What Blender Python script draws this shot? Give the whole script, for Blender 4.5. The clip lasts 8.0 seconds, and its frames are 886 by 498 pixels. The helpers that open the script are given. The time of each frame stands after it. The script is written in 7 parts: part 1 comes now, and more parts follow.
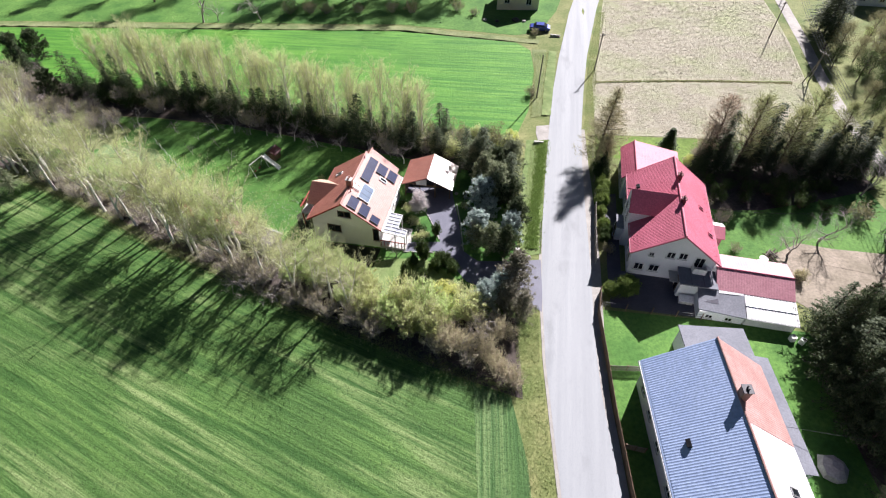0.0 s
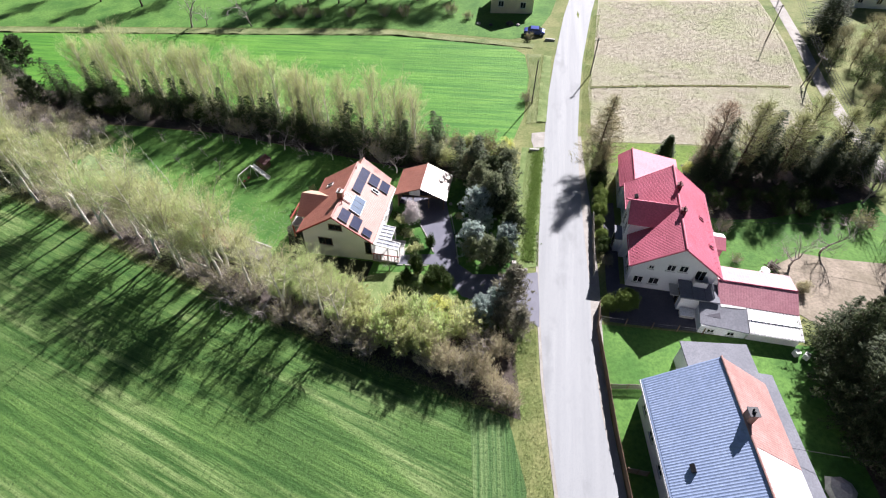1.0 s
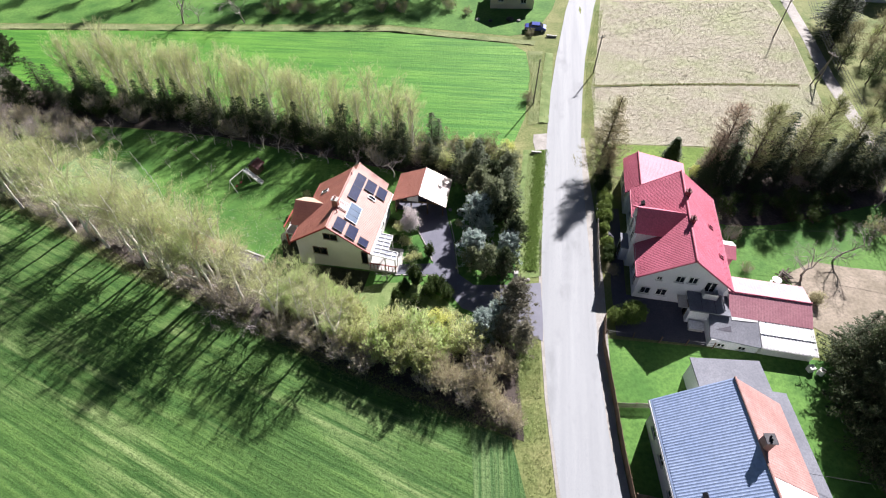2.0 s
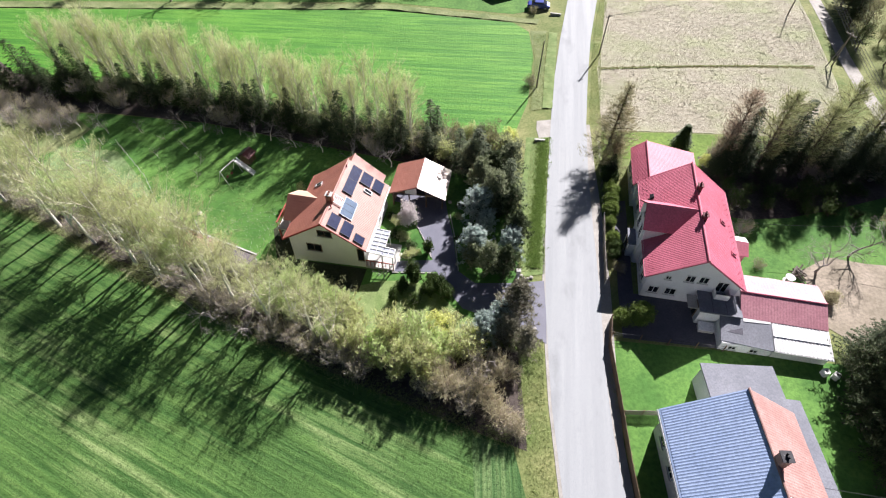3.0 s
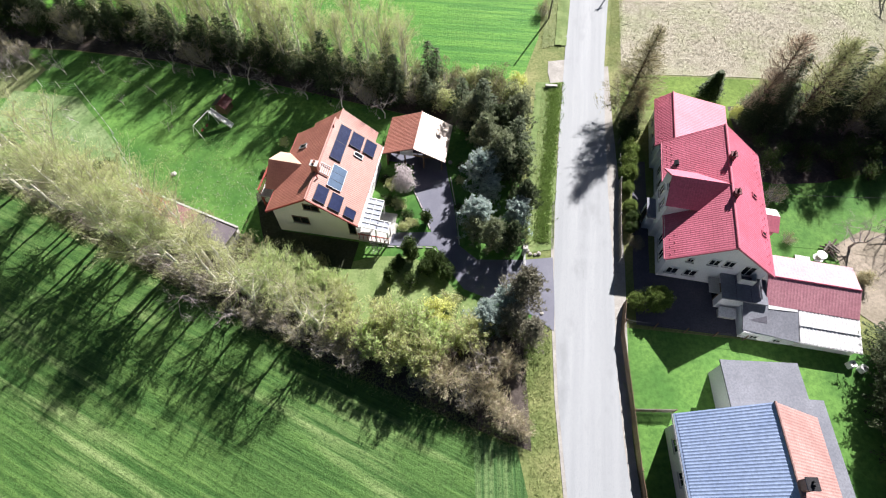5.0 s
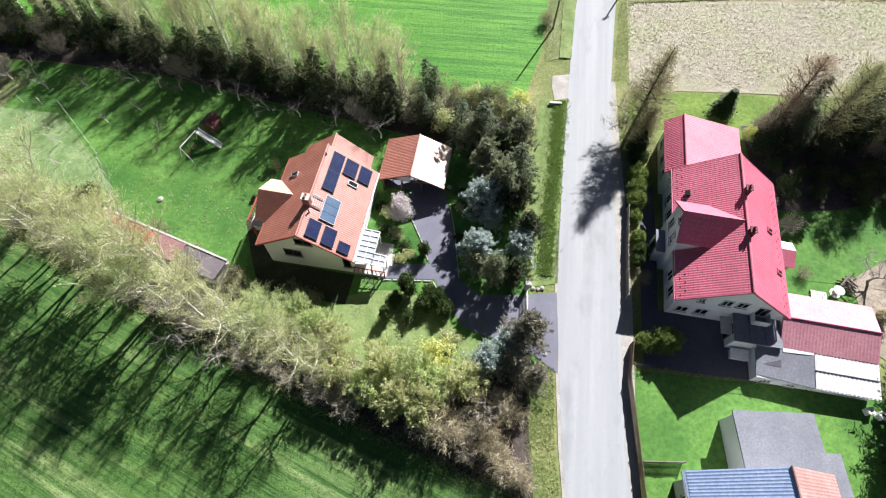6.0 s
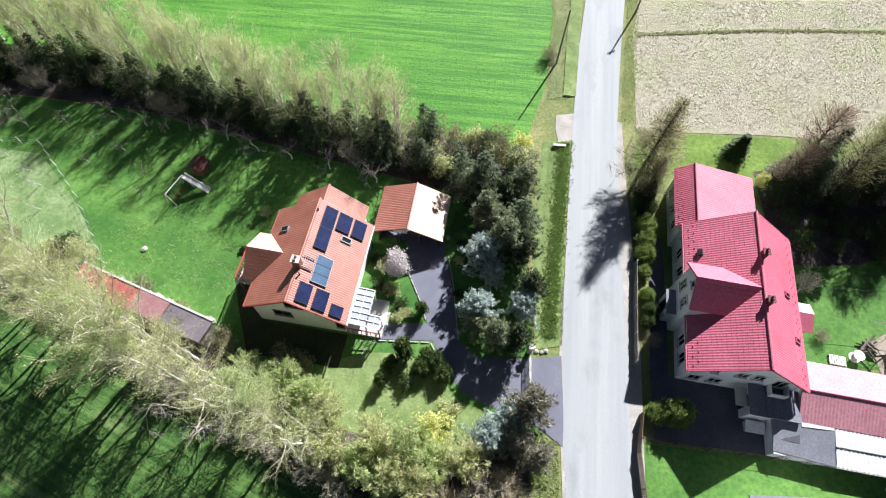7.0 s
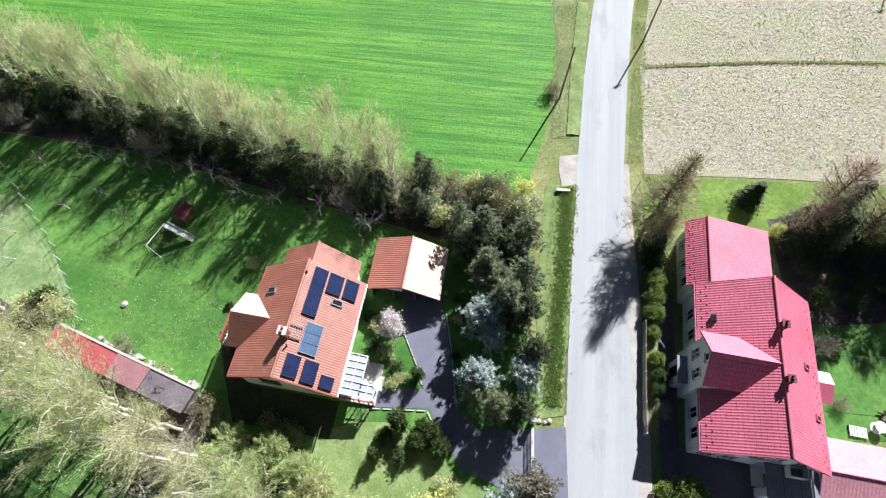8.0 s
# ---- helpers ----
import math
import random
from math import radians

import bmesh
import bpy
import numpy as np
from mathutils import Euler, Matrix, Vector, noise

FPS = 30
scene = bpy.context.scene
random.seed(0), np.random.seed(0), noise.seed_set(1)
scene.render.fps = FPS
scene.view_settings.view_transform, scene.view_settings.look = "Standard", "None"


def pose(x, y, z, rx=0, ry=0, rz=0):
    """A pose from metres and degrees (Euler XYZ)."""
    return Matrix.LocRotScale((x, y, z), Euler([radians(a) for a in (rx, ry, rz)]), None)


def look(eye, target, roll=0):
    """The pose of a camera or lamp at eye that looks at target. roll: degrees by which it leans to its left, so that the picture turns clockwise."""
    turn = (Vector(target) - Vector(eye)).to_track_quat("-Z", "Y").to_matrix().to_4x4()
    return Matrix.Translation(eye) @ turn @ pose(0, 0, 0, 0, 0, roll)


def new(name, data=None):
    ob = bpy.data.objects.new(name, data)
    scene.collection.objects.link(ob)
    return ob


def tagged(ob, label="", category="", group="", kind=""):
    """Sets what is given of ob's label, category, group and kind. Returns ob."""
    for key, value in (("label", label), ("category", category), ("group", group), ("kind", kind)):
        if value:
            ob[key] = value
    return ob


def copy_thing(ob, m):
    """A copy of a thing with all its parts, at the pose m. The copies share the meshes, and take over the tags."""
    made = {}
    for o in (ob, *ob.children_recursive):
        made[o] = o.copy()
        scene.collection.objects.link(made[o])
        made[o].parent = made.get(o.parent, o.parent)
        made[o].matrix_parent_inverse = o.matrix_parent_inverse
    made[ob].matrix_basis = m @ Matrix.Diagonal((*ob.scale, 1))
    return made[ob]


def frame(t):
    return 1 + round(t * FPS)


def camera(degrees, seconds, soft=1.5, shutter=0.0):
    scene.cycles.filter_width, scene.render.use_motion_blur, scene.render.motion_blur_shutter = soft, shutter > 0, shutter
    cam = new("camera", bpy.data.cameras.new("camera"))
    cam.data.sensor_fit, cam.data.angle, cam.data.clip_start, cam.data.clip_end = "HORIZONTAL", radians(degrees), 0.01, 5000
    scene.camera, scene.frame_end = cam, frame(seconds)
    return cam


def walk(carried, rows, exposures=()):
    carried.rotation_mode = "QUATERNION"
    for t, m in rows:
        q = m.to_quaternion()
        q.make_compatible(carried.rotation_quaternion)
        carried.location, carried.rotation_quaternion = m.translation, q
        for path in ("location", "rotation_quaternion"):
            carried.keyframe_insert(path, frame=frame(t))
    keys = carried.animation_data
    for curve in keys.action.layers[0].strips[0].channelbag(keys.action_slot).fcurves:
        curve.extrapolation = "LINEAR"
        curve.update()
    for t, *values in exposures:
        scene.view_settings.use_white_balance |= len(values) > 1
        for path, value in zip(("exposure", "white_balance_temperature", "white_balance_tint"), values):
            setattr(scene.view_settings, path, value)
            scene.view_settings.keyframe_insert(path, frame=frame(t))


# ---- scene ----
cam = camera(79.2, 8.0, soft=1.15)
EXPOSURE = 1.38
PATH = [
    (0, (-0.399, 2.18, 51.02), (-0.386, 3.547, 49.561), 1.4),
    (0.5, (-0.265, 3.16, 50.849), (-0.246, 4.53, 49.391), 1.4),
    (1, (-0.254, 4.614, 50.775), (-0.224, 5.982, 49.316), 1.5),
    (1.5, (-0.294, 6.163, 50.574), (-0.261, 7.528, 49.113), 1.5),
    (3, (-0.197, 11.457, 49.999), (-0.162, 12.735, 48.461), 1.4),
    (3.5, (-0.069, 13.457, 49.823), (-0.037, 14.702, 48.258), 1.4),
    (4, (-0.039, 15.696, 49.737), (-0.005, 16.896, 48.138), 1.5),
    (4.5, (-0.172, 18.011, 49.751), (-0.132, 19.109, 48.079), 1.9),
    (4.7, (-0.172, 19.001, 49.702), (-0.132, 20.051, 48.0), 1.9),
    (6, (0.059, 26.366, 49.987), (0.096, 27.307, 48.222), 1.9),
    (6.5, (0.234, 29.566, 50.075), (0.271, 30.505, 48.309), 2.0),
    (7, (0.11, 33.066, 50.289), (0.153, 33.997, 48.52), 2.3),
    (7.5, (0.259, 36.683, 50.49), (0.303, 37.6, 48.713), 2.4),
    (8, (0.327, 40.309, 50.522), (0.375, 41.212, 48.738), 2.6),
]
walk(cam, [(t, look(eye, target, roll)) for t, eye, target, roll in PATH], [(0.0, EXPOSURE - 0.08, 6240, 20), (4.5, EXPOSURE - 0.04, 6350, 16), (8.0, EXPOSURE - 0.01, 6060, 13)])

# ---- world and sun ----
SUN_AZ, SUN_EL = 31.0, 37.0      # degrees from +y towards +x, and above the horizon
world = bpy.data.worlds.new("world")
scene.world = world
world.use_nodes = True
wn = world.node_tree
sky = wn.nodes.new("ShaderNodeTexSky")
sky.sky_type, sky.sun_disc, sky.ozone_density = "NISHITA", False, 3.0
sky.sun_elevation, sky.sun_rotation = radians(SUN_EL), radians(SUN_AZ)
wn.links.new(sky.outputs[0], wn.nodes["Background"].inputs[0])
wn.nodes["Background"].inputs[1].default_value = 0.0145
sun_dir = Vector((math.cos(radians(SUN_EL)) * math.sin(radians(SUN_AZ)), math.cos(radians(SUN_EL)) * math.cos(radians(SUN_AZ)), math.sin(radians(SUN_EL))))
sun = new("sun", bpy.data.lights.new("sun", "SUN"))
sun.data.energy, sun.data.angle, sun.data.color = 5.0, radians(0.6), (1.0, 0.965, 0.91)
sun.matrix_world = look((60, 120, 90), Vector((60, 120, 90)) - sun_dir)


# ---- materials ----
def shader(name):
    m = bpy.data.materials.new(name)
    m.use_nodes = True
    nt = m.node_tree
    return m, nt, nt.nodes["Principled BSDF"]


def noise_node(nt, scale, detail=4.0, rough=0.6, rot=0.0, stretch=(1, 1, 1)):
    co = nt.nodes.new("ShaderNodeTexCoord")
    mp = nt.nodes.new("ShaderNodeMapping")
    mp.inputs["Scale"].default_value = stretch
    nz = nt.nodes.new("ShaderNodeTexNoise")
    nz.inputs["Scale"].default_value, nz.inputs["Detail"].default_value, nz.inputs["Roughness"].default_value = scale, detail, rough
    turn = nt.nodes.new("ShaderNodeMapping")
    turn.inputs["Rotation"].default_value = (0, 0, radians(rot))
    nt.links.new(co.outputs["Object"], turn.inputs["Vector"])
    nt.links.new(turn.outputs[0], mp.inputs["Vector"])
    nt.links.new(mp.outputs[0], nz.inputs["Vector"])
    return nz.outputs["Fac"]


def ramp(nt, fac, stops):
    r = nt.nodes.new("ShaderNodeValToRGB")
    while len(r.color_ramp.elements) < len(stops):
        r.color_ramp.elements.new(0.5)
    for e, (p, c) in zip(r.color_ramp.elements, stops):
        e.position, e.color = p, (*c, 1)
    nt.links.new(fac, r.inputs[0])
    return r.outputs[0]


def mix(nt, a, b, fac, mode="MIX"):
    n = nt.nodes.new("ShaderNodeMix")
    n.data_type, n.blend_type = "RGBA", mode
    if isinstance(fac, float):
        n.inputs[0].default_value = fac
    else:
        nt.links.new(fac, n.inputs[0])
    for sock, v in ((n.inputs[6], a), (n.inputs[7], b)):
        if isinstance(v, tuple):
            sock.default_value = (*v, 1)
        else:
            nt.links.new(v, sock)
    return n.outputs[2]


def bump(nt, bsdf, fac, strength, distance):
    b = nt.nodes.new("ShaderNodeBump")
    b.inputs["Strength"].default_value, b.inputs["Distance"].default_value = strength, distance
    nt.links.new(fac, b.inputs["Height"])
    nt.links.new(b.outputs[0], bsdf.inputs["Normal"])


def surface(name, a, b, scale=0.6, fine=8.0, rough=0.8, metal=0.0, bumps=0.3, depth=0.02, rot=0.0, stretch=(1, 1, 1), spec=0.5, deep=0.62, coat=0.0):
    """Two colours mixed by a broad noise, broken by a fine one, with relief."""
    m, nt, p = shader(name)
    big = noise_node(nt, scale, 3.0, 0.55, rot, stretch)
    small = noise_node(nt, fine, 5.0, 0.65, rot, stretch)
    col = ramp(nt, big, [(0.32, a), (0.68, b)])
    dark = tuple(deep * v for v in a)
    f = ramp(nt, small, [(0.35, (1, 1, 1)), (0.62, (0, 0, 0))])
    col = mix(nt, col, dark, f)
    nt.links.new(mix(nt, ramp(nt, big, [(0.32, a), (0.68, b)]), col, 0.6), p.inputs["Base Color"])
    p.inputs["Roughness"].default_value, p.inputs["Metallic"].default_value = rough, metal
    p.inputs["Specular IOR Level"].default_value = spec
    p.inputs["Coat Weight"].default_value, p.inputs["Coat Roughness"].default_value, p.inputs["Coat IOR"].default_value = coat, rough, 1.9
    if bumps:
        bump(nt, p, small, bumps, depth)
    return m


def crop_field(name, dark, light, rot, pitch, pale):
    """Growing grain: drilled rows, thin places and broad bands along rot degrees."""
    m, nt, p = shader(name)
    rows = noise_node(nt, 1.0, 4.0, 0.65, -rot, (0.04, 1.0 / pitch, 1))
    wide = noise_node(nt, 1.0, 3.0, 0.6, -rot, (0.012, 0.3, 1))
    patch = noise_node(nt, 0.045, 4.0, 0.6)
    tuft = noise_node(nt, 3.0, 5.0, 0.75)
    c = ramp(nt, rows, [(0.36, dark), (0.64, light)])
    thin = nt.nodes.new("ShaderNodeMath")
    thin.operation = "MULTIPLY"
    nt.links.new(ramp(nt, wide, [(0.46, (0, 0, 0)), (0.66, (1, 1, 1))]), thin.inputs[0])
    nt.links.new(ramp(nt, rows, [(0.4, (0, 0, 0)), (0.66, (1, 1, 1))]), thin.inputs[1])
    c = mix(nt, c, pale, thin.outputs[0])
    c = mix(nt, c, tuple(0.75 * v for v in dark), ramp(nt, patch, [(0.42, (0, 0, 0)), (0.75, (0.65, 0.65, 0.65))]))
    c = mix(nt, c, tuple(0.5 * v for v in dark), ramp(nt, tuft, [(0.32, (0.75, 0.75, 0.75)), (0.5, (0, 0, 0))]))
    nt.links.new(c, p.inputs["Base Color"])
    p.inputs["Roughness"].default_value, p.inputs["Specular IOR Level"].default_value = 0.75, 0.25
    add = nt.nodes.new("ShaderNodeMath")
    add.operation = "ADD"
    nt.links.new(rows, add.inputs[0]), nt.links.new(tuft, add.inputs[1])
    bump(nt, p, add.outputs[0], 0.7, 0.15)
    return m


def foliage(name, a, b, clear=0.3, twig=None):
    """Leaves or needles, each a little different, lit through from behind."""
    m, nt, p = shader(name)
    geo = nt.nodes.new("ShaderNodeNewGeometry")
    inf = nt.nodes.new("ShaderNodeObjectInfo")
    c = ramp(nt, geo.outputs["Random Per Island"], [(0.0, twig), (0.24, a), (1.0, b)] if twig else [(0.0, a), (1.0, b)])
    c = mix(nt, c, tuple(0.6 * v for v in a), ramp(nt, inf.outputs["Random"], [(0.2, (0, 0, 0)), (1.0, (0.35, 0.35, 0.35))]))
    nt.links.new(c, p.inputs["Base Color"])
    p.inputs["Roughness"].default_value, p.inputs["Specular IOR Level"].default_value = 0.65, 0.2
    tr = nt.nodes.new("ShaderNodeBsdfTranslucent")
    nt.links.new(c, tr.inputs[0])
    ms = nt.nodes.new("ShaderNodeMixShader")
    ms.inputs[0].default_value = clear
    nt.links.new(p.outputs[0], ms.inputs[1]), nt.links.new(tr.outputs[0], ms.inputs[2])
    nt.links.new(ms.outputs[0], nt.nodes["Material Output"].inputs[0])
    return m


GRASS = surface("rough_grass", (0.11, 0.16, 0.045), (0.27, 0.27, 0.12), 0.2, 3.0, 0.9, bumps=0.6, depth=0.1, spec=0.2)
LAWN = surface("lawn_grass", (0.048, 0.14, 0.026), (0.128, 0.262, 0.055), 0.16, 2.2, 0.85, bumps=0.6, depth=0.06, spec=0.2)
VERGE = surface("verge_grass_mix", (0.125, 0.19, 0.06), (0.24, 0.3, 0.125), 0.6, 4.0, 0.9, bumps=0.5, depth=0.05, spec=0.2, deep=0.72)
LAWN_DRY = surface("dry_lawn", (0.12, 0.17, 0.06), (0.26, 0.28, 0.14), 0.3, 3.0, 0.9, bumps=0.5, depth=0.06, spec=0.2)
LAWN_YARD = surface("yard_lawn", (0.085, 0.15, 0.022), (0.175, 0.262, 0.055), 0.22, 2.4, 0.88, bumps=0.6, depth=0.06, spec=0.2)
LAWN_PALE = surface("trodden_lawn", (0.12, 0.2, 0.07), (0.25, 0.33, 0.16), 0.35, 2.6, 0.9, bumps=0.5, depth=0.06, spec=0.2)
CROP_SOUTH = crop_field("grain_south", (0.032, 0.092, 0.017), (0.095, 0.185, 0.043), -27.0, 0.6, (0.23, 0.3, 0.12))
CROP_HEAD = crop_field("grain_headland", (0.032, 0.095, 0.022), (0.09, 0.175, 0.048), 88.0, 0.5, (0.2, 0.28, 0.115))
CROP_NORTH = crop_field("grain_north", (0.042, 0.165, 0.018), (0.105, 0.28, 0.032), -10.0, 0.7, (0.14, 0.31, 0.045))
def clod_soil(name, a, b, c):
    """Dry ploughed earth: grains at three scales, with strong relief."""
    m, nt, p = shader(name)
    broad = noise_node(nt, 0.07, 3.0, 0.6)
    clod = noise_node(nt, 1.6, 10.0, 0.86, 4, (0.55, 1.35, 1))
    weed = noise_node(nt, 0.11, 8.0, 0.72)
    col = ramp(nt, clod, [(0.32, tuple(0.5 * v for v in a)), (0.5, a), (0.72, b)])
    col = mix(nt, col, c, ramp(nt, weed, [(0.44, (0, 0, 0)), (0.62, (0.75, 0.75, 0.75))]))
    col = mix(nt, col, tuple(0.8 * v for v in b), ramp(nt, broad, [(0.4, (0, 0, 0)), (0.7, (0.5, 0.5, 0.5))]))
    nt.links.new(col, p.inputs["Base Color"])
    p.inputs["Roughness"].default_value, p.inputs["Specular IOR Level"].default_value = 0.95, 0.1
    bump(nt, p, clod, 1.0, 0.22)
    return m


STUBBLE = clod_soil("ploughed_soil", (0.35, 0.325, 0.25), (0.49, 0.455, 0.365), (0.3, 0.335, 0.185))
LITTER = surface("leaf_litter", (0.06, 0.05, 0.046), (0.14, 0.118, 0.104), 0.4, 3.5, 0.95, bumps=0.8, depth=0.1, spec=0.1)
# near-black ground colour that stands in for deep house shade
SHADE_GROUND = surface("house_shade_ground", (0.03, 0.036, 0.022), (0.052, 0.056, 0.036), 0.5, 4.0, 0.95, bumps=0.5, depth=0.05, spec=0.1)
SOIL = surface("bare_soil", (0.24, 0.21, 0.16), (0.36, 0.31, 0.25), 0.35, 3.0, 0.95, bumps=0.5, depth=0.06, spec=0.15)
def road_asphalt(name, a, b, rot):
    """Bleached asphalt with wheel tracks and patches along the road."""
    m, nt, p = shader(name)
    track = noise_node(nt, 1.0, 4.0, 0.6, rot, (0.9, 0.03, 1))
    grain = noise_node(nt, 18.0, 5.0, 0.7)
    patch = noise_node(nt, 0.35, 4.0, 0.6, rot, (1.0, 0.4, 1))
    col = ramp(nt, track, [(0.3, a), (0.7, b)])
    col = mix(nt, col, tuple(0.82 * v for v in a), ramp(nt, patch, [(0.56, (0, 0, 0)), (0.7, (0.7, 0.7, 0.7))]))
    col = mix(nt, col, tuple(0.6 * v for v in a), ramp(nt, grain, [(0.34, (0.6, 0.6, 0.6)), (0.5, (0, 0, 0))]))
    nt.links.new(col, p.inputs["Base Color"])
    p.inputs["Roughness"].default_value = 0.8
    bump(nt, p, grain, 0.15, 0.01)
    return m


ASPHALT = road_asphalt("worn_asphalt", (0.265, 0.282, 0.296), (0.34, 0.357, 0.37), 9.0)
DRIVE = surface("driveway_asphalt", (0.102, 0.106, 0.148), (0.15, 0.155, 0.2), 0.4, 12.0, 0.65, bumps=0.2, depth=0.01)
GRAVEL = surface("gravel", (0.3, 0.285, 0.26), (0.42, 0.40, 0.37), 0.8, 9.0, 0.9, bumps=0.4, depth=0.03)
PAVING = surface("yard_paving", (0.065, 0.064, 0.085), (0.105, 0.103, 0.13), 0.5, 6.0, 0.8, bumps=0.2, depth=0.01)
CONCRETE = surface("concrete", (0.4, 0.39, 0.37), (0.55, 0.54, 0.51), 0.8, 8.0, 0.85, bumps=0.2, depth=0.01)
RENDER_WHITE = surface("white_render", (0.79, 0.78, 0.75), (0.86, 0.85, 0.83), 0.5, 12.0, 0.85, bumps=0.1, depth=0.005, deep=0.8)
RENDER_GREY = surface("pale_grey_render", (0.68, 0.69, 0.72), (0.79, 0.79, 0.81), 0.5, 9.0, 0.85, bumps=0.1, depth=0.005, deep=0.75)
RENDER_BEIGE = surface("beige_render", (0.7, 0.61, 0.45), (0.8, 0.71, 0.55), 0.5, 9.0, 0.85, bumps=0.1, depth=0.005)
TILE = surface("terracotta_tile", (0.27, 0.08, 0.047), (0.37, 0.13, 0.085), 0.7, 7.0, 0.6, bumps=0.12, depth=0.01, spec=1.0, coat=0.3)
# paler copy of the terracotta: sun glare is put into its colour
TILE_GLARE = surface("glare_terracotta", (0.56, 0.38, 0.28), (0.64, 0.46, 0.36), 0.6, 6.0, 0.36, bumps=0.03, depth=0.005, spec=1.0)
CRIMSON = surface("crimson_roof_steel", (0.44, 0.08, 0.135), (0.56, 0.12, 0.195), 0.4, 5.0, 0.68, bumps=0.05, depth=0.005, spec=0.9)
BLUE_STEEL = surface("blue_grey_roof_steel", (0.35, 0.46, 0.71), (0.44, 0.55, 0.79), 0.35, 4.0, 0.5, bumps=0.05, depth=0.005)
OLD_TILE = surface("old_pink_tile", (0.36, 0.2, 0.18), (0.46, 0.29, 0.265), 0.5, 5.0, 0.85, bumps=0.2, depth=0.02)
WHITE_STEEL = surface("white_roof_sheet", (0.66, 0.66, 0.67), (0.78, 0.78, 0.78), 0.5, 5.0, 0.45, bumps=0.05, depth=0.005)
TAR = surface("grey_roofing_felt", (0.15, 0.16, 0.19), (0.21, 0.22, 0.255), 0.5, 6.0, 0.8, bumps=0.1, depth=0.005)
WHITE_PAINT = surface("white_paint", (0.74, 0.74, 0.73), (0.82, 0.82, 0.8), 1.0, 12.0, 0.5, bumps=0.05, depth=0.003)
DARK_METAL = surface("dark_metal", (0.03, 0.03, 0.035), (0.06, 0.06, 0.065), 1.0, 9.0, 0.45, 0.6, bumps=0.05, depth=0.003)
GALV = surface("galvanised_steel", (0.45, 0.46, 0.47), (0.58, 0.59, 0.6), 2.0, 12.0, 0.4, 0.8, bumps=0.05, depth=0.003)
WOOD = surface("weathered_wood", (0.12, 0.075, 0.045), (0.24, 0.16, 0.10), 2.0, 14.0, 0.8, bumps=0.2, depth=0.01, stretch=(1, 1, 0.1))
WOOD_GREY = surface("grey_wood", (0.2, 0.175, 0.15), (0.33, 0.30, 0.26), 2.0, 14.0, 0.85, bumps=0.2, depth=0.01, stretch=(1, 1, 0.1))
WOOD_RED = surface("red_stained_wood", (0.26, 0.04, 0.03), (0.36, 0.07, 0.05), 1.0, 10.0, 0.6, bumps=0.15, depth=0.005)
RED_FELT = surface("red_painted_slab", (0.27, 0.035, 0.045), (0.38, 0.085, 0.09), 0.6, 6.0, 0.7, bumps=0.15, depth=0.01)
PINK_FELT = surface("washed_pink_slab", (0.22, 0.1, 0.11), (0.3, 0.15, 0.155), 0.6, 6.0, 0.75, bumps=0.15, depth=0.01)
MAUVE_FELT = surface("mauve_slab", (0.1, 0.085, 0.1), (0.16, 0.135, 0.15), 0.6, 6.0, 0.8, bumps=0.15, depth=0.01)
BIRCH_BARK = surface("birch_bark", (0.68, 0.655, 0.6), (0.82, 0.8, 0.75), 1.5, 5.0, 0.8, bumps=0.3, depth=0.01, stretch=(1, 1, 3), deep=0.75)
BARK = surface("brown_bark", (0.075, 0.055, 0.045), (0.15, 0.115, 0.09), 2.0, 9.0, 0.9, bumps=0.5, depth=0.02, stretch=(1, 1, 0.2))
TWIG = surface("grey_brown_twigs", (0.31, 0.275, 0.27), (0.47, 0.425, 0.41), 1.0, 6.0, 0.85, bumps=0.0)
STRAW = surface("straw_brown_twigs", (0.44, 0.365, 0.28), (0.58, 0.5, 0.4), 1.0, 6.0, 0.85, bumps=0.0)
RUBBER = surface("tyre_rubber", (0.02, 0.02, 0.02), (0.035, 0.035, 0.035), 3.0, 20.0, 0.8, bumps=0.1, depth=0.003)
CAR_BLUE = surface("blue_car_paint", (0.035, 0.06, 0.3), (0.05, 0.085, 0.4), 1.0, 9.0, 0.3, 0.3, bumps=0.0)
BLACK_PAINT = surface("black_paint", (0.015, 0.015, 0.017), (0.03, 0.03, 0.033), 1.0, 9.0, 0.5, bumps=0.0)
STONE = surface("field_stone", (0.3, 0.28, 0.25), (0.48, 0.46, 0.42), 1.5, 8.0, 0.9, bumps=0.4, depth=0.03)
COLLECTOR = surface("solar_absorber", (0.012, 0.018, 0.06), (0.02, 0.03, 0.085), 1.0, 6.0, 0.25, bumps=0.0)
COLLECTOR_PALE = surface("solar_absorber_pale", (0.065, 0.115, 0.19), (0.095, 0.15, 0.24), 1.0, 6.0, 0.32, bumps=0.0)
TARP = surface("grey_tarpaulin", (0.33, 0.31, 0.32), (0.5, 0.47, 0.48), 0.8, 4.0, 0.5, bumps=0.3, depth=0.05)
# lit counterpart of the faded red sheet, with sun sheen in its pink
SHEEN_SHEET = surface("sheen_pink_sheet", (0.46, 0.28, 0.305), (0.52, 0.34, 0.365), 0.5, 5.0, 0.72, bumps=0.05, depth=0.005, spec=0.5)
CHIMNEY_RED = surface("dark_red_chimney_brick", (0.1, 0.022, 0.03), (0.16, 0.04, 0.05), 1.2, 7.0, 0.8, bumps=0.2, depth=0.01)
FADED_RED = surface("faded_red_sheet", (0.46, 0.2, 0.245), (0.54, 0.26, 0.3), 0.5, 5.0, 0.55, bumps=0.05, depth=0.005)
GLASS, gnt, gp = shader("window_glass")
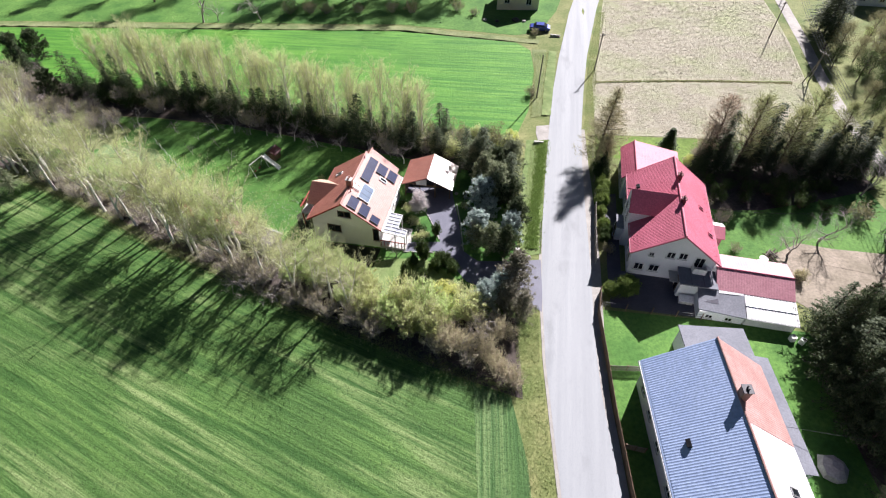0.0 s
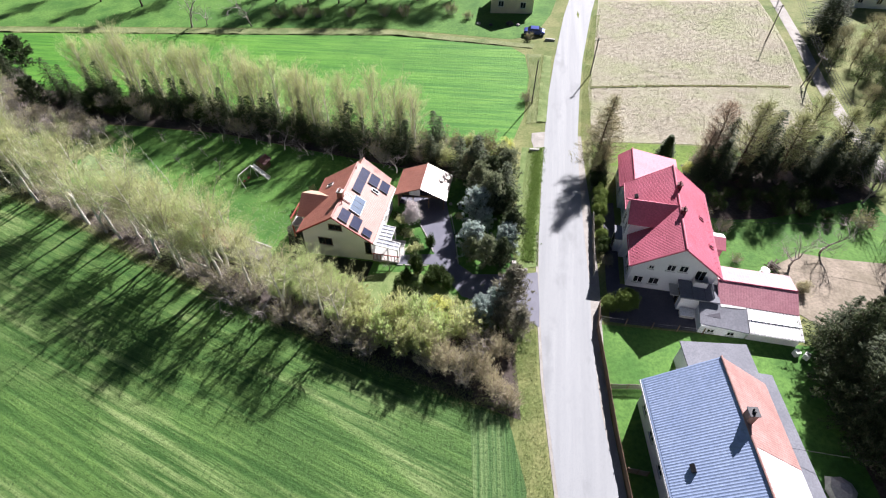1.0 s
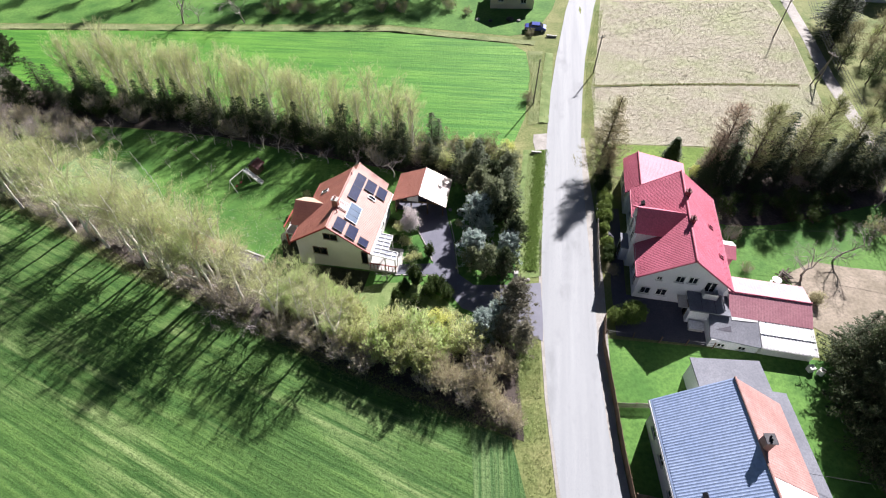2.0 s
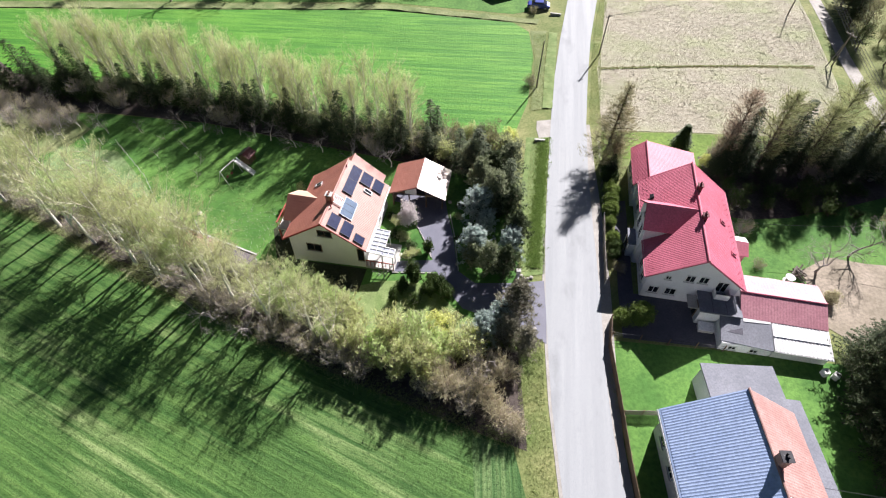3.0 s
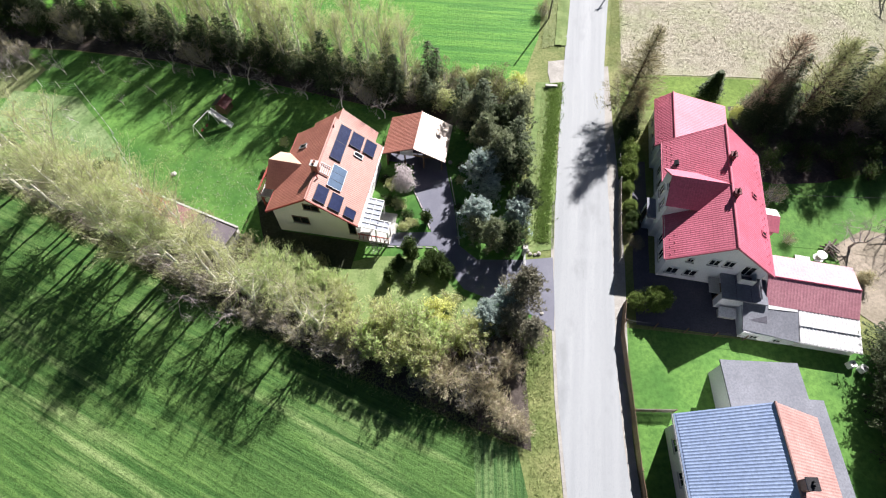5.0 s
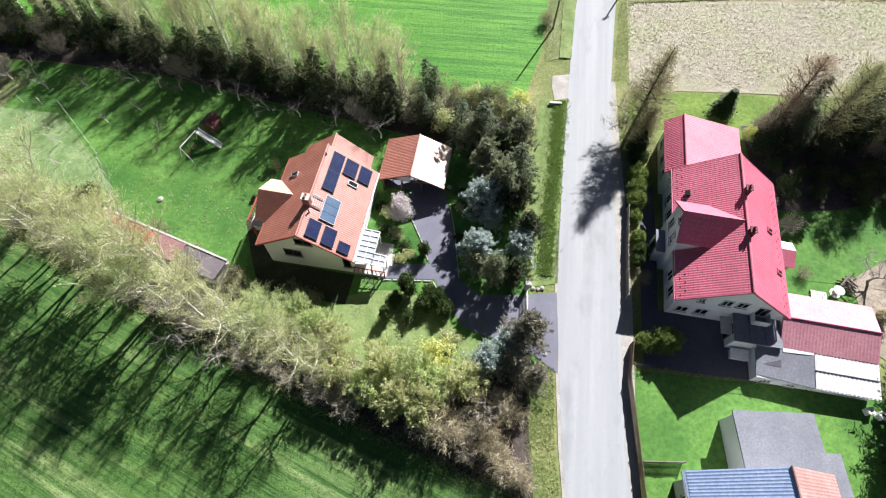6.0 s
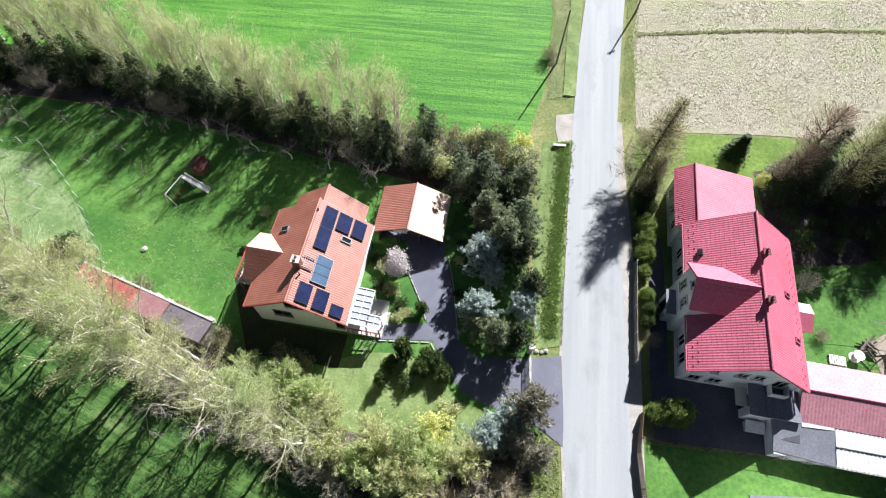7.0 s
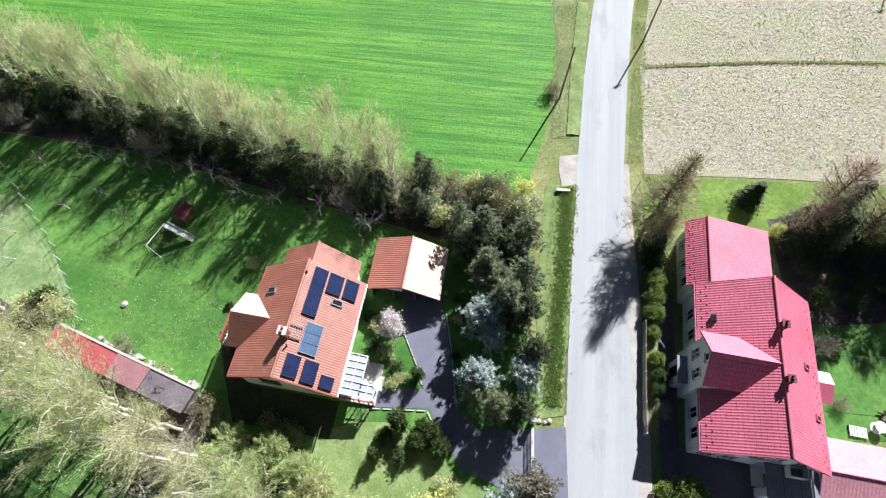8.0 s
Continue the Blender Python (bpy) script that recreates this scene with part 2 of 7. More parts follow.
gp.inputs["Base Color"].default_value, gp.inputs["Roughness"].default_value = (0.015, 0.018, 0.022, 1), 0.06
LEAF_BIRCH = foliage("birch_catkins", (0.51, 0.54, 0.26), (0.77, 0.82, 0.45), 0.58, (0.32, 0.29, 0.17))
LEAF_BIRCH_GREEN = foliage("birch_young_leaves", (0.44, 0.55, 0.23), (0.67, 0.8, 0.38), 0.58, (0.28, 0.29, 0.14))
LEAF_LIME = foliage("lime_green_leaves", (0.5, 0.55, 0.24), (0.78, 0.82, 0.46), 0.5, (0.3, 0.26, 0.17))
LEAF_YELLOW = foliage("yellow_green_leaves", (0.55, 0.58, 0.17), (0.76, 0.78, 0.34), 0.42)
LEAF_OLIVE = foliage("olive_leaves", (0.2, 0.2, 0.1), (0.35, 0.33, 0.18), 0.5)
LEAF_BROWN = foliage("rusty_buds", (0.423, 0.388, 0.246), (0.607, 0.571, 0.378), 0.5)
LEAF_GREEN = foliage("dark_green_leaves", (0.03, 0.06, 0.015), (0.08, 0.12, 0.03), 0.25)
NEEDLE = foliage("spruce_needles", (0.03, 0.05, 0.023), (0.11, 0.138, 0.066), 0.3)
NEEDLE_BLUE = foliage("blue_spruce_needles", (0.27, 0.35, 0.33), (0.66, 0.75, 0.7), 0.42)
NEEDLE_OLIVE = foliage("pine_needles", (0.12, 0.15, 0.08), (0.4, 0.44, 0.28), 0.42)
NEEDLE_GREY = foliage("grey_pine_needles", (0.14, 0.13, 0.09), (0.4, 0.39, 0.3), 0.42)
NEEDLE_LARCH = foliage("larch_needles", (0.3, 0.33, 0.15), (0.46, 0.48, 0.25), 0.45)
LARCH_OLIVE = foliage("olive_larch_twigs", (0.28, 0.26, 0.15), (0.44, 0.42, 0.26), 0.55)
LARCH_BUD = foliage("larch_buds", (0.36, 0.285, 0.21), (0.5, 0.41, 0.31), 0.45)
BLOSSOM = foliage("pink_white_blossom", (0.7, 0.63, 0.63), (0.86, 0.83, 0.82), 0.3)
LEAF_MID = foliage("mid_green_leaves", (0.1, 0.16, 0.035), (0.27, 0.35, 0.09), 0.35)
CLOVER = foliage("clover_leaves", (0.24, 0.36, 0.13), (0.42, 0.52, 0.26), 0.4)
WEED = foliage("weed_leaves", (0.16, 0.26, 0.06), (0.3, 0.42, 0.13), 0.42)
TUFT = foliage("grass_blades", (0.27, 0.34, 0.13), (0.48, 0.52, 0.26), 0.5)


# ---- building blocks ----
class Mesh:
    """Gathers boxes, tubes and sheets; link() makes one mesh object."""

    def __init__(self):
        self.v, self.f = [], []

    def add(self, verts, faces):
        n = len(self.v)
        self.v.extend(tuple(p) for p in verts)
        self.f.extend(tuple(n + i for i in f) for f in faces)
        return self

    def box(self, x0, x1, y0, y1, z0, z1, m=None, bevel=0.0):
        b = min(bevel, 0.45 * min(x1 - x0, y1 - y0))
        if b > 0:
            ring = [(x0 + b, y0), (x1 - b, y0), (x1, y0 + b), (x1, y1 - b), (x1 - b, y1), (x0 + b, y1), (x0, y1 - b), (x0, y0 + b)]
        else:
            ring = [(x0, y0), (x1, y0), (x1, y1), (x0, y1)]
        return self.prism(ring, z0, z1, m)

    def prism(self, ring, z0, z1, m=None):
        n = len(ring)
        vs = [Vector((x, y, z0)) for x, y in ring] + [Vector((x, y, z1)) for x, y in ring]
        if m is not None:
            vs = [m @ p for p in vs]
        fs = [tuple(range(n - 1, -1, -1)), tuple(range(n, 2 * n))] + [(i, (i + 1) % n, n + (i + 1) % n, n + i) for i in range(n)]
        return self.add(vs, fs)

    def solid(self, pts_a, pts_b):
        """Two rings of the same count, joined."""
        n = len(pts_a)
        fs = [tuple(range(n - 1, -1, -1)), tuple(range(n, 2 * n))] + [(i, (i + 1) % n, n + (i + 1) % n, n + i) for i in range(n)]
        return self.add(list(pts_a) + list(pts_b), fs)

    def tube(self, path, radii, sides=6):
        rings = []
        for i, p in enumerate(path):
            p = Vector(p)
            d = Vector(path[min(i + 1, len(path) - 1)]) - Vector(path[max(i - 1, 0)])
            d = d.normalized() if d.length > 1e-6 else Vector((0, 0, 1))
            a = d.cross(Vector((0.31, 0.95, 0.05))).normalized()
            b = d.cross(a)
            r = radii[i] if hasattr(radii, "__len__") else radii
            rings.append([p + r * (math.cos(2 * math.pi * k / sides) * a + math.sin(2 * math.pi * k / sides) * b) for k in range(sides)])
        n0 = len(self.v)
        for ring in rings:
            self.v.extend(tuple(q) for q in ring)
        for i in range(len(rings) - 1):
            for k in range(sides):
                self.f.append((n0 + i * sides + k, n0 + i * sides + (k + 1) % sides, n0 + (i + 1) * sides + (k + 1) % sides, n0 + (i + 1) * sides + k))
        self.f.append(tuple(n0 + k for k in range(sides - 1, -1, -1)))
        self.f.append(tuple(n0 + (len(rings) - 1) * sides + k for k in range(sides)))
        return self

    def link(self, name, material, parent=None, label="", smooth=False):
        me = bpy.data.meshes.new(name)
        me.from_pydata(self.v, [], self.f)
        me.materials.append(material)
        if smooth:
            me.shade_smooth()
        ob = new(name, me)
        ob.parent = parent
        return tagged(ob, label)


def thing(name, x, y, z=None, rz=0.0, label="", category="", group="", kind=""):
    ob = new(name)
    ob.empty_display_size = 0.3
    ob.matrix_world = pose(x, y, gz(x, y) if z is None else z, 0, 0, rz)
    return tagged(ob, label, category, group, kind)


def gz(x, y):
    """The lie of the land: it falls gently to the west."""
    x = max(-220.0, min(x, 320.0))
    y = max(-60.0, min(y, 300.0))
    k = 18 + 0.135 * (y - 30)
    return 0.56 - 0.01 * y + (0.06 * x if x < k else 0.06 * k + 0.015 * (x - k))


def sheet(name, ring, lift, material, label, category, kind="structure", rough=0.0, cell=0.0):
    """A piece of ground that follows the land, lift metres above it; with cell, a fine uneven grid."""
    bm = bmesh.new()
    bm.faces.new([bm.verts.new((x, y, 0)) for x, y in ring])
    cuts = [((18, 30, 0), (1, -0.135, 0))]
    if cell:
        xs, ys = [p[0] for p in ring], [p[1] for p in ring]
        cuts += [((x, 0, 0), (1, 0, 0)) for x in np.arange(min(xs) + cell, max(xs), cell)]
        cuts += [((0, y, 0), (0, 1, 0)) for y in np.arange(min(ys) + cell, max(ys), cell)]
    for co, no in cuts:
        bmesh.ops.bisect_plane(bm, geom=bm.verts[:] + bm.edges[:] + bm.faces[:], plane_co=co, plane_no=no)
    bmesh.ops.triangulate(bm, faces=[f for f in bm.faces if len(f.verts) > 4])
    for v in bm.verts:
        h = rough * (noise.noise(Vector((v.co.x * 0.9, v.co.y * 0.9, 3))) + 0.6 * noise.noise(Vector((v.co.x * 2.3, v.co.y * 2.3, 9)))) if rough else 0
        v.co.z = gz(v.co.x, v.co.y) + lift + abs(h)
    bmesh.ops.recalc_face_normals(bm, faces=bm.faces[:])
    if sum(f.normal.z for f in bm.faces) < 0:
        bmesh.ops.reverse_faces(bm, faces=bm.faces[:])
    me = bpy.data.meshes.new(name)
    bm.to_mesh(me)
    bm.free()
    me.materials.append(material)
    if cell:
        me.shade_smooth()
    return tagged(new(name, me), label, category, "", kind)


# ---- the ground and what lies on it ----
def ground_sheet():
    xs = [-2600, -1200, -500, -220, -120, -60, 0, 60, 120, 200, 320, 700, 1400, 2700]
    ys = [-2500, -1000, -300, -60, 0, 60, 130, 200, 300, 600, 1400, 2800]
    bm = bmesh.new()
    grid = [[bm.verts.new((x, y, 0)) for x in xs] for y in ys]
    for j in range(len(ys) - 1):
        for i in range(len(xs) - 1):
            bm.faces.new((grid[j][i], grid[j][i + 1], grid[j + 1][i + 1], grid[j + 1][i]))
    bmesh.ops.bisect_plane(bm, geom=bm.verts[:] + bm.edges[:] + bm.faces[:], plane_co=(18, 30, 0), plane_no=(1, -0.135, 0))
    for v in bm.verts:
        v.co.z = gz(v.co.x, v.co.y)
    me = bpy.data.meshes.new("ground")
    bm.to_mesh(me)
    bm.free()
    me.materials.append(GRASS)
    return tagged(new("ground", me), "rough spring grass land falling gently to the west", "ground", "", "structure")


ground_sheet()

HEDGE_EDGE = [(-110, 88), (-70.7, 69.3), (-54.8, 61.2), (-38, 51.2), (-23, 43.2), (-11.8, 37.4), (1.2, 31.4), (7.2, 28.8)]
sheet("field_south", HEDGE_EDGE[::-1] + [(-150, 106), (-230, 60), (-230, -60), (6.0, -60), (7.0, 0), (7.4, 20)][0:5] + [(6.6, 0)], 0.03, CROP_SOUTH,
      "green field of young grain with drilled rows", "field")
sheet("field_headland", [(3.4, -60), (8.2, -60), (8.4, 0), (8.2, 22), (7.2, 28.6), (3.4, 30.2)], 0.05, CROP_HEAD,
      "headland of the grain field with rows along the road", "field")
sheet("hedge_floor", [(-112, 96), (-71, 77), (-52, 66), (-36, 56.5), (-20, 49), (-10, 44.5), (4, 40.5), (8.6, 38.5), (8.4, 28.4)] + HEDGE_EDGE[::-1][1:], 0.035, LITTER,
      "brown leaf litter and bare soil under the hedge trees", "soil")
sheet("field_north", [(-130, 116), (-72, 96.5), (-36, 86), (-4, 75.8), (10.5, 71.5), (14.3, 82), (16.8, 95), (17.0, 104), (14.5, 107.6), (-10, 115), (-56, 120), (-105, 125.6), (-150, 131)], 0.03, CROP_NORTH,
      "bright green field of young grain beyond the garden trees", "field")
sheet("hedge_floor_north", [(-76, 98), (-36, 86.2), (-4, 76), (10.5, 71.7), (10.6, 64), (3, 66.5), (-8, 70.5), (-20, 74.8), (-36, 80.5), (-52, 84), (-74, 87)], 0.036, LITTER,
      "shaded leaf litter under the garden conifers", "soil")
sheet("hedge_floor_west", [(-112, 97), (-71, 78), (-62, 84), (-66, 86.4), (-74, 87.2), (-76, 98.2), (-86, 107), (-112, 112)], 0.034, LITTER, "brown leaf litter under bare western trees", "soil")
sheet("garden_lawn", [(-62, 85), (-52, 83.8), (-36, 80.4), (-20, 74.7), (-8, 70.4), (3, 66.4), (9.8, 64), (9.6, 40.5), (4, 41), (-10, 44.8), (-20, 49.3), (-36, 56.8), (-52, 66.4), (-66, 74)], 0.04, LAWN,
      "mown garden lawn with daisies", "lawn")
sheet("west_grass", [(-74, 86), (-66, 86.4), (-58, 83.6), (-54, 80), (-56, 75), (-62, 74), (-72, 78.6)], 0.05, LAWN_DRY, "dry pale grass under bare fruit trees", "grass")
sheet("rough_grass", [(-13, 45.2), (-9.6, 47.6), (-6.2, 48.4), (-2.2, 48.2), (1.0, 45.6), (2.6, 43.6), (5.4, 42.4), (7.6, 40.4), (5.0, 38.6), (-2.8, 39.6), (-8.2, 41.4)], 0.052, VERGE, "rough dull grass between shrubs and driveway", "grass")
sheet("orchard_patch", [(-57, 76), (-47.5, 74.3), (-40.5, 66.6), (-35.6, 59.6), (-38, 57.6), (-52, 66), (-58, 71)], 0.055, LAWN_PALE,
      "dry trodden grass behind a wire fence", "grass")

ROAD_L = [(11.6, -60), (11.0, 0), (10.9, 18.9), (11.2, 32.8), (12.1, 44), (13.5, 54.7), (15.1, 64.8), (16.9, 75), (18.8, 86), (20.7, 94.4), (22.2, 101), (27.2, 121), (36, 150), (60, 220)]
ROAD_R = [(17.2, -60), (16.5, 0), (16.3, 18.8), (16.4, 28.8), (17.0, 36), (18.4, 46), (19.5, 56), (20.9, 67), (22.3, 76), (24.7, 88), (27.5, 100.6), (33.3, 122), (42, 150), (66, 219)]
sheet("road", ROAD_L + ROAD_R[::-1], 0.06, ASPHALT, "pale worn asphalt village road", "road")
sheet("road_shoulder", [(x - 0.05, y) for x, y in ROAD_R[1:9]] + [(x + w, y) for (x, y), w in zip(ROAD_R[8:0:-1], (0.5, 0.9, 1.3, 1.2, 1.1, 0.8, 0.6, 0.5))], 0.045, GRAVEL,
      "pale gravel shoulder beside the asphalt", "road shoulder")
sheet("road_verge", [(x + 0.05, y) for x, y in ROAD_L[1:6]] + [(x - w, y) for (x, y), w in zip(ROAD_L[5:0:-1], (0.35, 0.35, 0.3, 0.35, 0.3))], 0.05, GRAVEL,
      "thin gravel edge beside the asphalt", "road edge")
sheet("grass_verge", [(12.6, 48.6), (14.9, 64.6), (16.5, 73.4), (13.2, 73.6), (11.6, 64), (10.3, 54), (9.9, 48.3)], 0.05, VERGE, "green grass verge beside the road", "verge")
sheet("driveway", [(12.4, 47.6), (9.4, 47.4), (4.5, 47.6), (2.6, 49.5), (2.2, 55), (1.6, 58.8), (1.0, 64.5), (-4.6, 65.6), (-5.4, 61.4), (-2.4, 60.6), (-2.2, 56.7), (-0.8, 53.3), (-0.3, 51.2), (-5.2, 51.3), (-5.2, 49.7), (0.2, 49.4), (1.5, 46.6), (3.0, 44.2), (6, 42.8), (9.6, 41.2), (11.6, 39.4), (12.0, 42.5)], 0.07, DRIVE,
      "grey asphalt driveway leading to the carport", "driveway")
# added dark sheet where the white house's shadow falls
sheet("house_apron", [(-19.4, 58.6), (-20.6, 57.2), (-19.4, 53.0), (-17.9, 48.6), (-8.8, 46.9), (-8.1, 50.2), (-16.6, 52.0), (-17.4, 57.0)], 0.06, SHADE_GROUND, "dark sheet deepening the white house's shadow on the ground", "soil")
sheet("field_access", [(16.75, 73.5), (15.0, 73.3), (14.9, 75.4), (15.2, 77.4), (17.4, 77.6)], 0.055, GRAVEL, "pale gravel field entrance", "track")
sheet("ploughed_strip", [(16.4, 80.5), (17.9, 80.3), (20.6, 95), (22, 103), (20.6, 103.4), (18.3, 92)], 0.05, VERGE, "green grass strip beside the road", "verge", rough=0.25, cell=0.6)
sheet("verge_north", [(14.6, 80), (16.3, 80.4), (18.2, 92), (20.2, 104), (17.2, 104.4), (17.0, 95)], 0.045, LAWN_DRY, "rough strip of dry grass and turned earth", "verge")
sheet("field_ploughed", [(24.3, 74.6), (26.8, 91), (30.2, 103), (33.6, 118), (37, 132), (73, 131), (71.6, 119), (69.4, 107), (66.6, 95), (64.4, 86), (61.6, 78), (55.5, 72.4), (39, 73.8)], 0.03, STUBBLE,
      "pale ploughed field with dry clods", "field", rough=0.05, cell=0.8)
sheet("field_furrow", [(27.2, 90.6), (44, 91.35), (62.9, 91.15), (62.9, 91.5), (44, 91.75), (27.3, 91.05)], 0.1, LAWN_DRY, "dark furrow with weeds across the ploughed field", "furrow", rough=0.1, cell=0.7)
sheet("lawn_east", [(23.2, 68.6), (24.2, 74.4), (39, 73.4), (53, 72.2), (53, 63), (36, 63), (35, 67.4), (24, 68.6)], 0.04, LAWN_YARD, "mown lawn behind the red-roofed house", "lawn")
sheet("garden_east", [(33.6, 46), (35.4, 57), (36, 63), (53, 63), (60, 68), (61, 56), (56, 48), (44, 46)], 0.042, LAWN, "garden lawn with moss and shade", "lawn")
sheet("bare_plot", [(41.5, 41), (42, 48.5), (46, 50.5), (50, 49.5), (58, 48.4), (60, 44), (54, 38), (46, 36.5)], 0.05, SOIL, "bare trampled soil beside the sheds", "soil")
sheet("yard", [(19.6, 39.9), (20.4, 46), (22.2, 56), (23.6, 60), (24.4, 60), (22, 45.5), (30.5, 44.3), (30, 38.4)], 0.05, PAVING, "paved yard beside the red-roofed house", "yard")
sheet("garden_south", [(17.3, 6), (17.7, 31), (18.4, 39.6), (30, 38.2), (41, 36.6), (44, 30), (43, 6)], 0.04, LAWN, "green lawn round the blue-roofed house", "lawn")
LANE = [(80.5, 150), (75.8, 124.6), (72.4, 107), (69.4, 94), (67.6, 83), (66.4, 72), (66.1, 62), (66.5, 40)]
# litter colour laid over the lawn to darken the pines' shade
sheet("pine_floor", [(41.5, 36.6), (46.5, 36.4), (60, 38), (62, 8), (40.0, 8), (39.4, 18), (39.8, 29)], 0.055, LITTER, "dark sheet that deepens the shade under the pines", "soil")
sheet("side_road", [(x - 1.15, y) for x, y in LANE] + [(x + 1.15, y) for x, y in LANE[::-1]], 0.05, GRAVEL, "pale gravel lane along the eastern gardens", "lane")
sheet("far_meadow", [(-150, 134), (-56, 123.5), (-10, 118.4), (14.6, 111), (19.6, 112), (24.5, 122), (33, 150), (60, 230), (-200, 260)], 0.025, LAWN, "green meadow around the beige house", "meadow")
sheet("ditch_bank", [(-150, 131.2), (-105, 126), (-56, 120.3), (-10, 115.2), (14.6, 107.9), (18.8, 106.6), (19.4, 108.2), (14.6, 109.6), (-10, 117.4), (-56, 122.6), (-105, 128.4), (-150, 133.6)], 0.05, LAWN_DRY,
      "dry weedy bank of a ditch", "ditch", rough=0.4, cell=1.4)


# ---- roofs, walls and windows ----
def roof_slope(mesh, y0, y1, xr, zr, xe, ze, wave=0.4, course=0.35, high=0.03, step=0.02, thick=0.14, seg=4):
    """A profiled covering on a slab, from the ridge (xr, zr) to the eave (xe, ze), along y."""
    s_len = math.hypot(xe - xr, ze - zr)
    dx, dz = (xe - xr) / s_len, (ze - zr) / s_len
    nx, nz = (-dz, dx) if dx > 0 else (dz, -dx)
    ny = max(2, int(round((y1 - y0) / wave)) * seg)
    ss = []
    k = max(1, int(round(s_len / course)))
    for i in range(k):
        ss += [(s_len * i / k, 0.0), (s_len * (i + 0.97) / k, step)]
    rows = []
    for s, h in ss:
        row = []
        for j in range(ny + 1):
            y = y0 + (y1 - y0) * j / ny
            o = 0.012 + h + high * (0.5 - 0.5 * math.cos(2 * math.pi * j / seg)) ** 1.5
            row.append((xr + dx * s + nx * o, y, zr + dz * s + nz * o))
        rows.append(row)
    n = ny + 1
    flip = dx > 0
    faces = []
    for i in range(len(rows) - 1):
        for j in range(ny):
            q = (i * n + j, i * n + j + 1, (i + 1) * n + j + 1, (i + 1) * n + j)
            faces.append(q[::-1] if flip else q)
    mesh.add([p for r in rows for p in r], faces)
    a = [(xr, zr), (xe, ze), (xe - nx * thick, ze - nz * thick), (xr - nx * thick, zr - nz * thick)]
    mesh.solid([Vector((x, y0, z)) for x, z in a], [Vector((x, y1, z)) for x, z in a])
    return mesh


def turned(rz, x=0.0, y=0.0, z=0.0):
    return pose(x, y, z, 0, 0, rz)


def window(parent, x, y, z, w, h, rz, frame_material=None, cross=True, label="", name="window"):
    """A window on a wall; rz turns its outward side, which is -y at 0."""
    fm = frame_material or WHITE_PAINT
    m = turned(rz, x, y, z)
    t = 0.07
    fr = Mesh()
    for a, b, c, d in ((-w / 2, -w / 2 + t, -h / 2, h / 2), (w / 2 - t, w / 2, -h / 2, h / 2), (-w / 2, w / 2, -h / 2, -h / 2 + t), (-w / 2, w / 2, h / 2 - t, h / 2)):
        fr.box(a, b, -0.06, 0.05, c, d, m)
    if cross:
        fr.box(-0.03, 0.03, -0.045, 0.04, -h / 2, h / 2, m)
    ob = fr.link(name, fm, parent, label)
    Mesh().box(-w / 2 + 0.02, w / 2 - 0.02, -0.02, 0.03, -h / 2 + 0.02, h / 2 - 0.02, m).link("pane", GLASS, ob, "dark reflecting glass")
    Mesh().box(-w / 2 - 0.08, w / 2 + 0.08, -0.14, 0.02, -h / 2 - 0.06, -h / 2, m).link("sill", GALV, ob)
    return ob


def gable_wall(mesh, x0, x1, y0, y1, z0, ze, zr, xr):
    """A closed body with a gable roofline under its roof."""
    prof = [(x0, z0), (x1, z0), (x1, ze), (xr, zr), (x0, ze)]
    mesh.solid([Vector((x, y1, z)) for x, z in prof], [Vector((x, y0, z)) for x, z in prof])
    return mesh


def gutter(parent, x, y0, y1, z, material):
    Mesh().tube([(x, y0, z), (x, y1, z)], 0.075, 8).link("gutter", material, parent)


def chimney(parent, x, y, z0, z1, w, material, cap):
    ob = Mesh().box(x - w / 2, x + w / 2, y - w / 2, y + w / 2, z0, z1, bevel=0.03).link("chimney", material, parent)
    Mesh().box(x - w / 2 - 0.07, x + w / 2 + 0.07, y - w / 2 - 0.07, y + w / 2 + 0.07, z1, z1 + 0.08, bevel=0.03).link("chimney_cap", cap, ob)
    for d in (-0.13, 0.13):
        Mesh().tube([(x, y + d, z1 + 0.05), (x, y + d, z1 + 0.38)], 0.08, 8).link("flue", cap, ob)
    return ob


def slope_m(y, s, side, xr, zr, pitch):
    """A pose lying on a roof slope: x along y-axis of the house, y up the slope, z out."""
    a = radians(pitch)
    x, z = xr + side * s * math.cos(a), zr - s * math.sin(a)
    up = Vector((-side * math.cos(a), 0, math.sin(a)))
    out = Vector((side * math.sin(a), 0, math.cos(a)))
    along = up.cross(out)
    m = Matrix((along, up, out)).transposed().to_4x4()
    m.translation = (x, y, z)
    return m


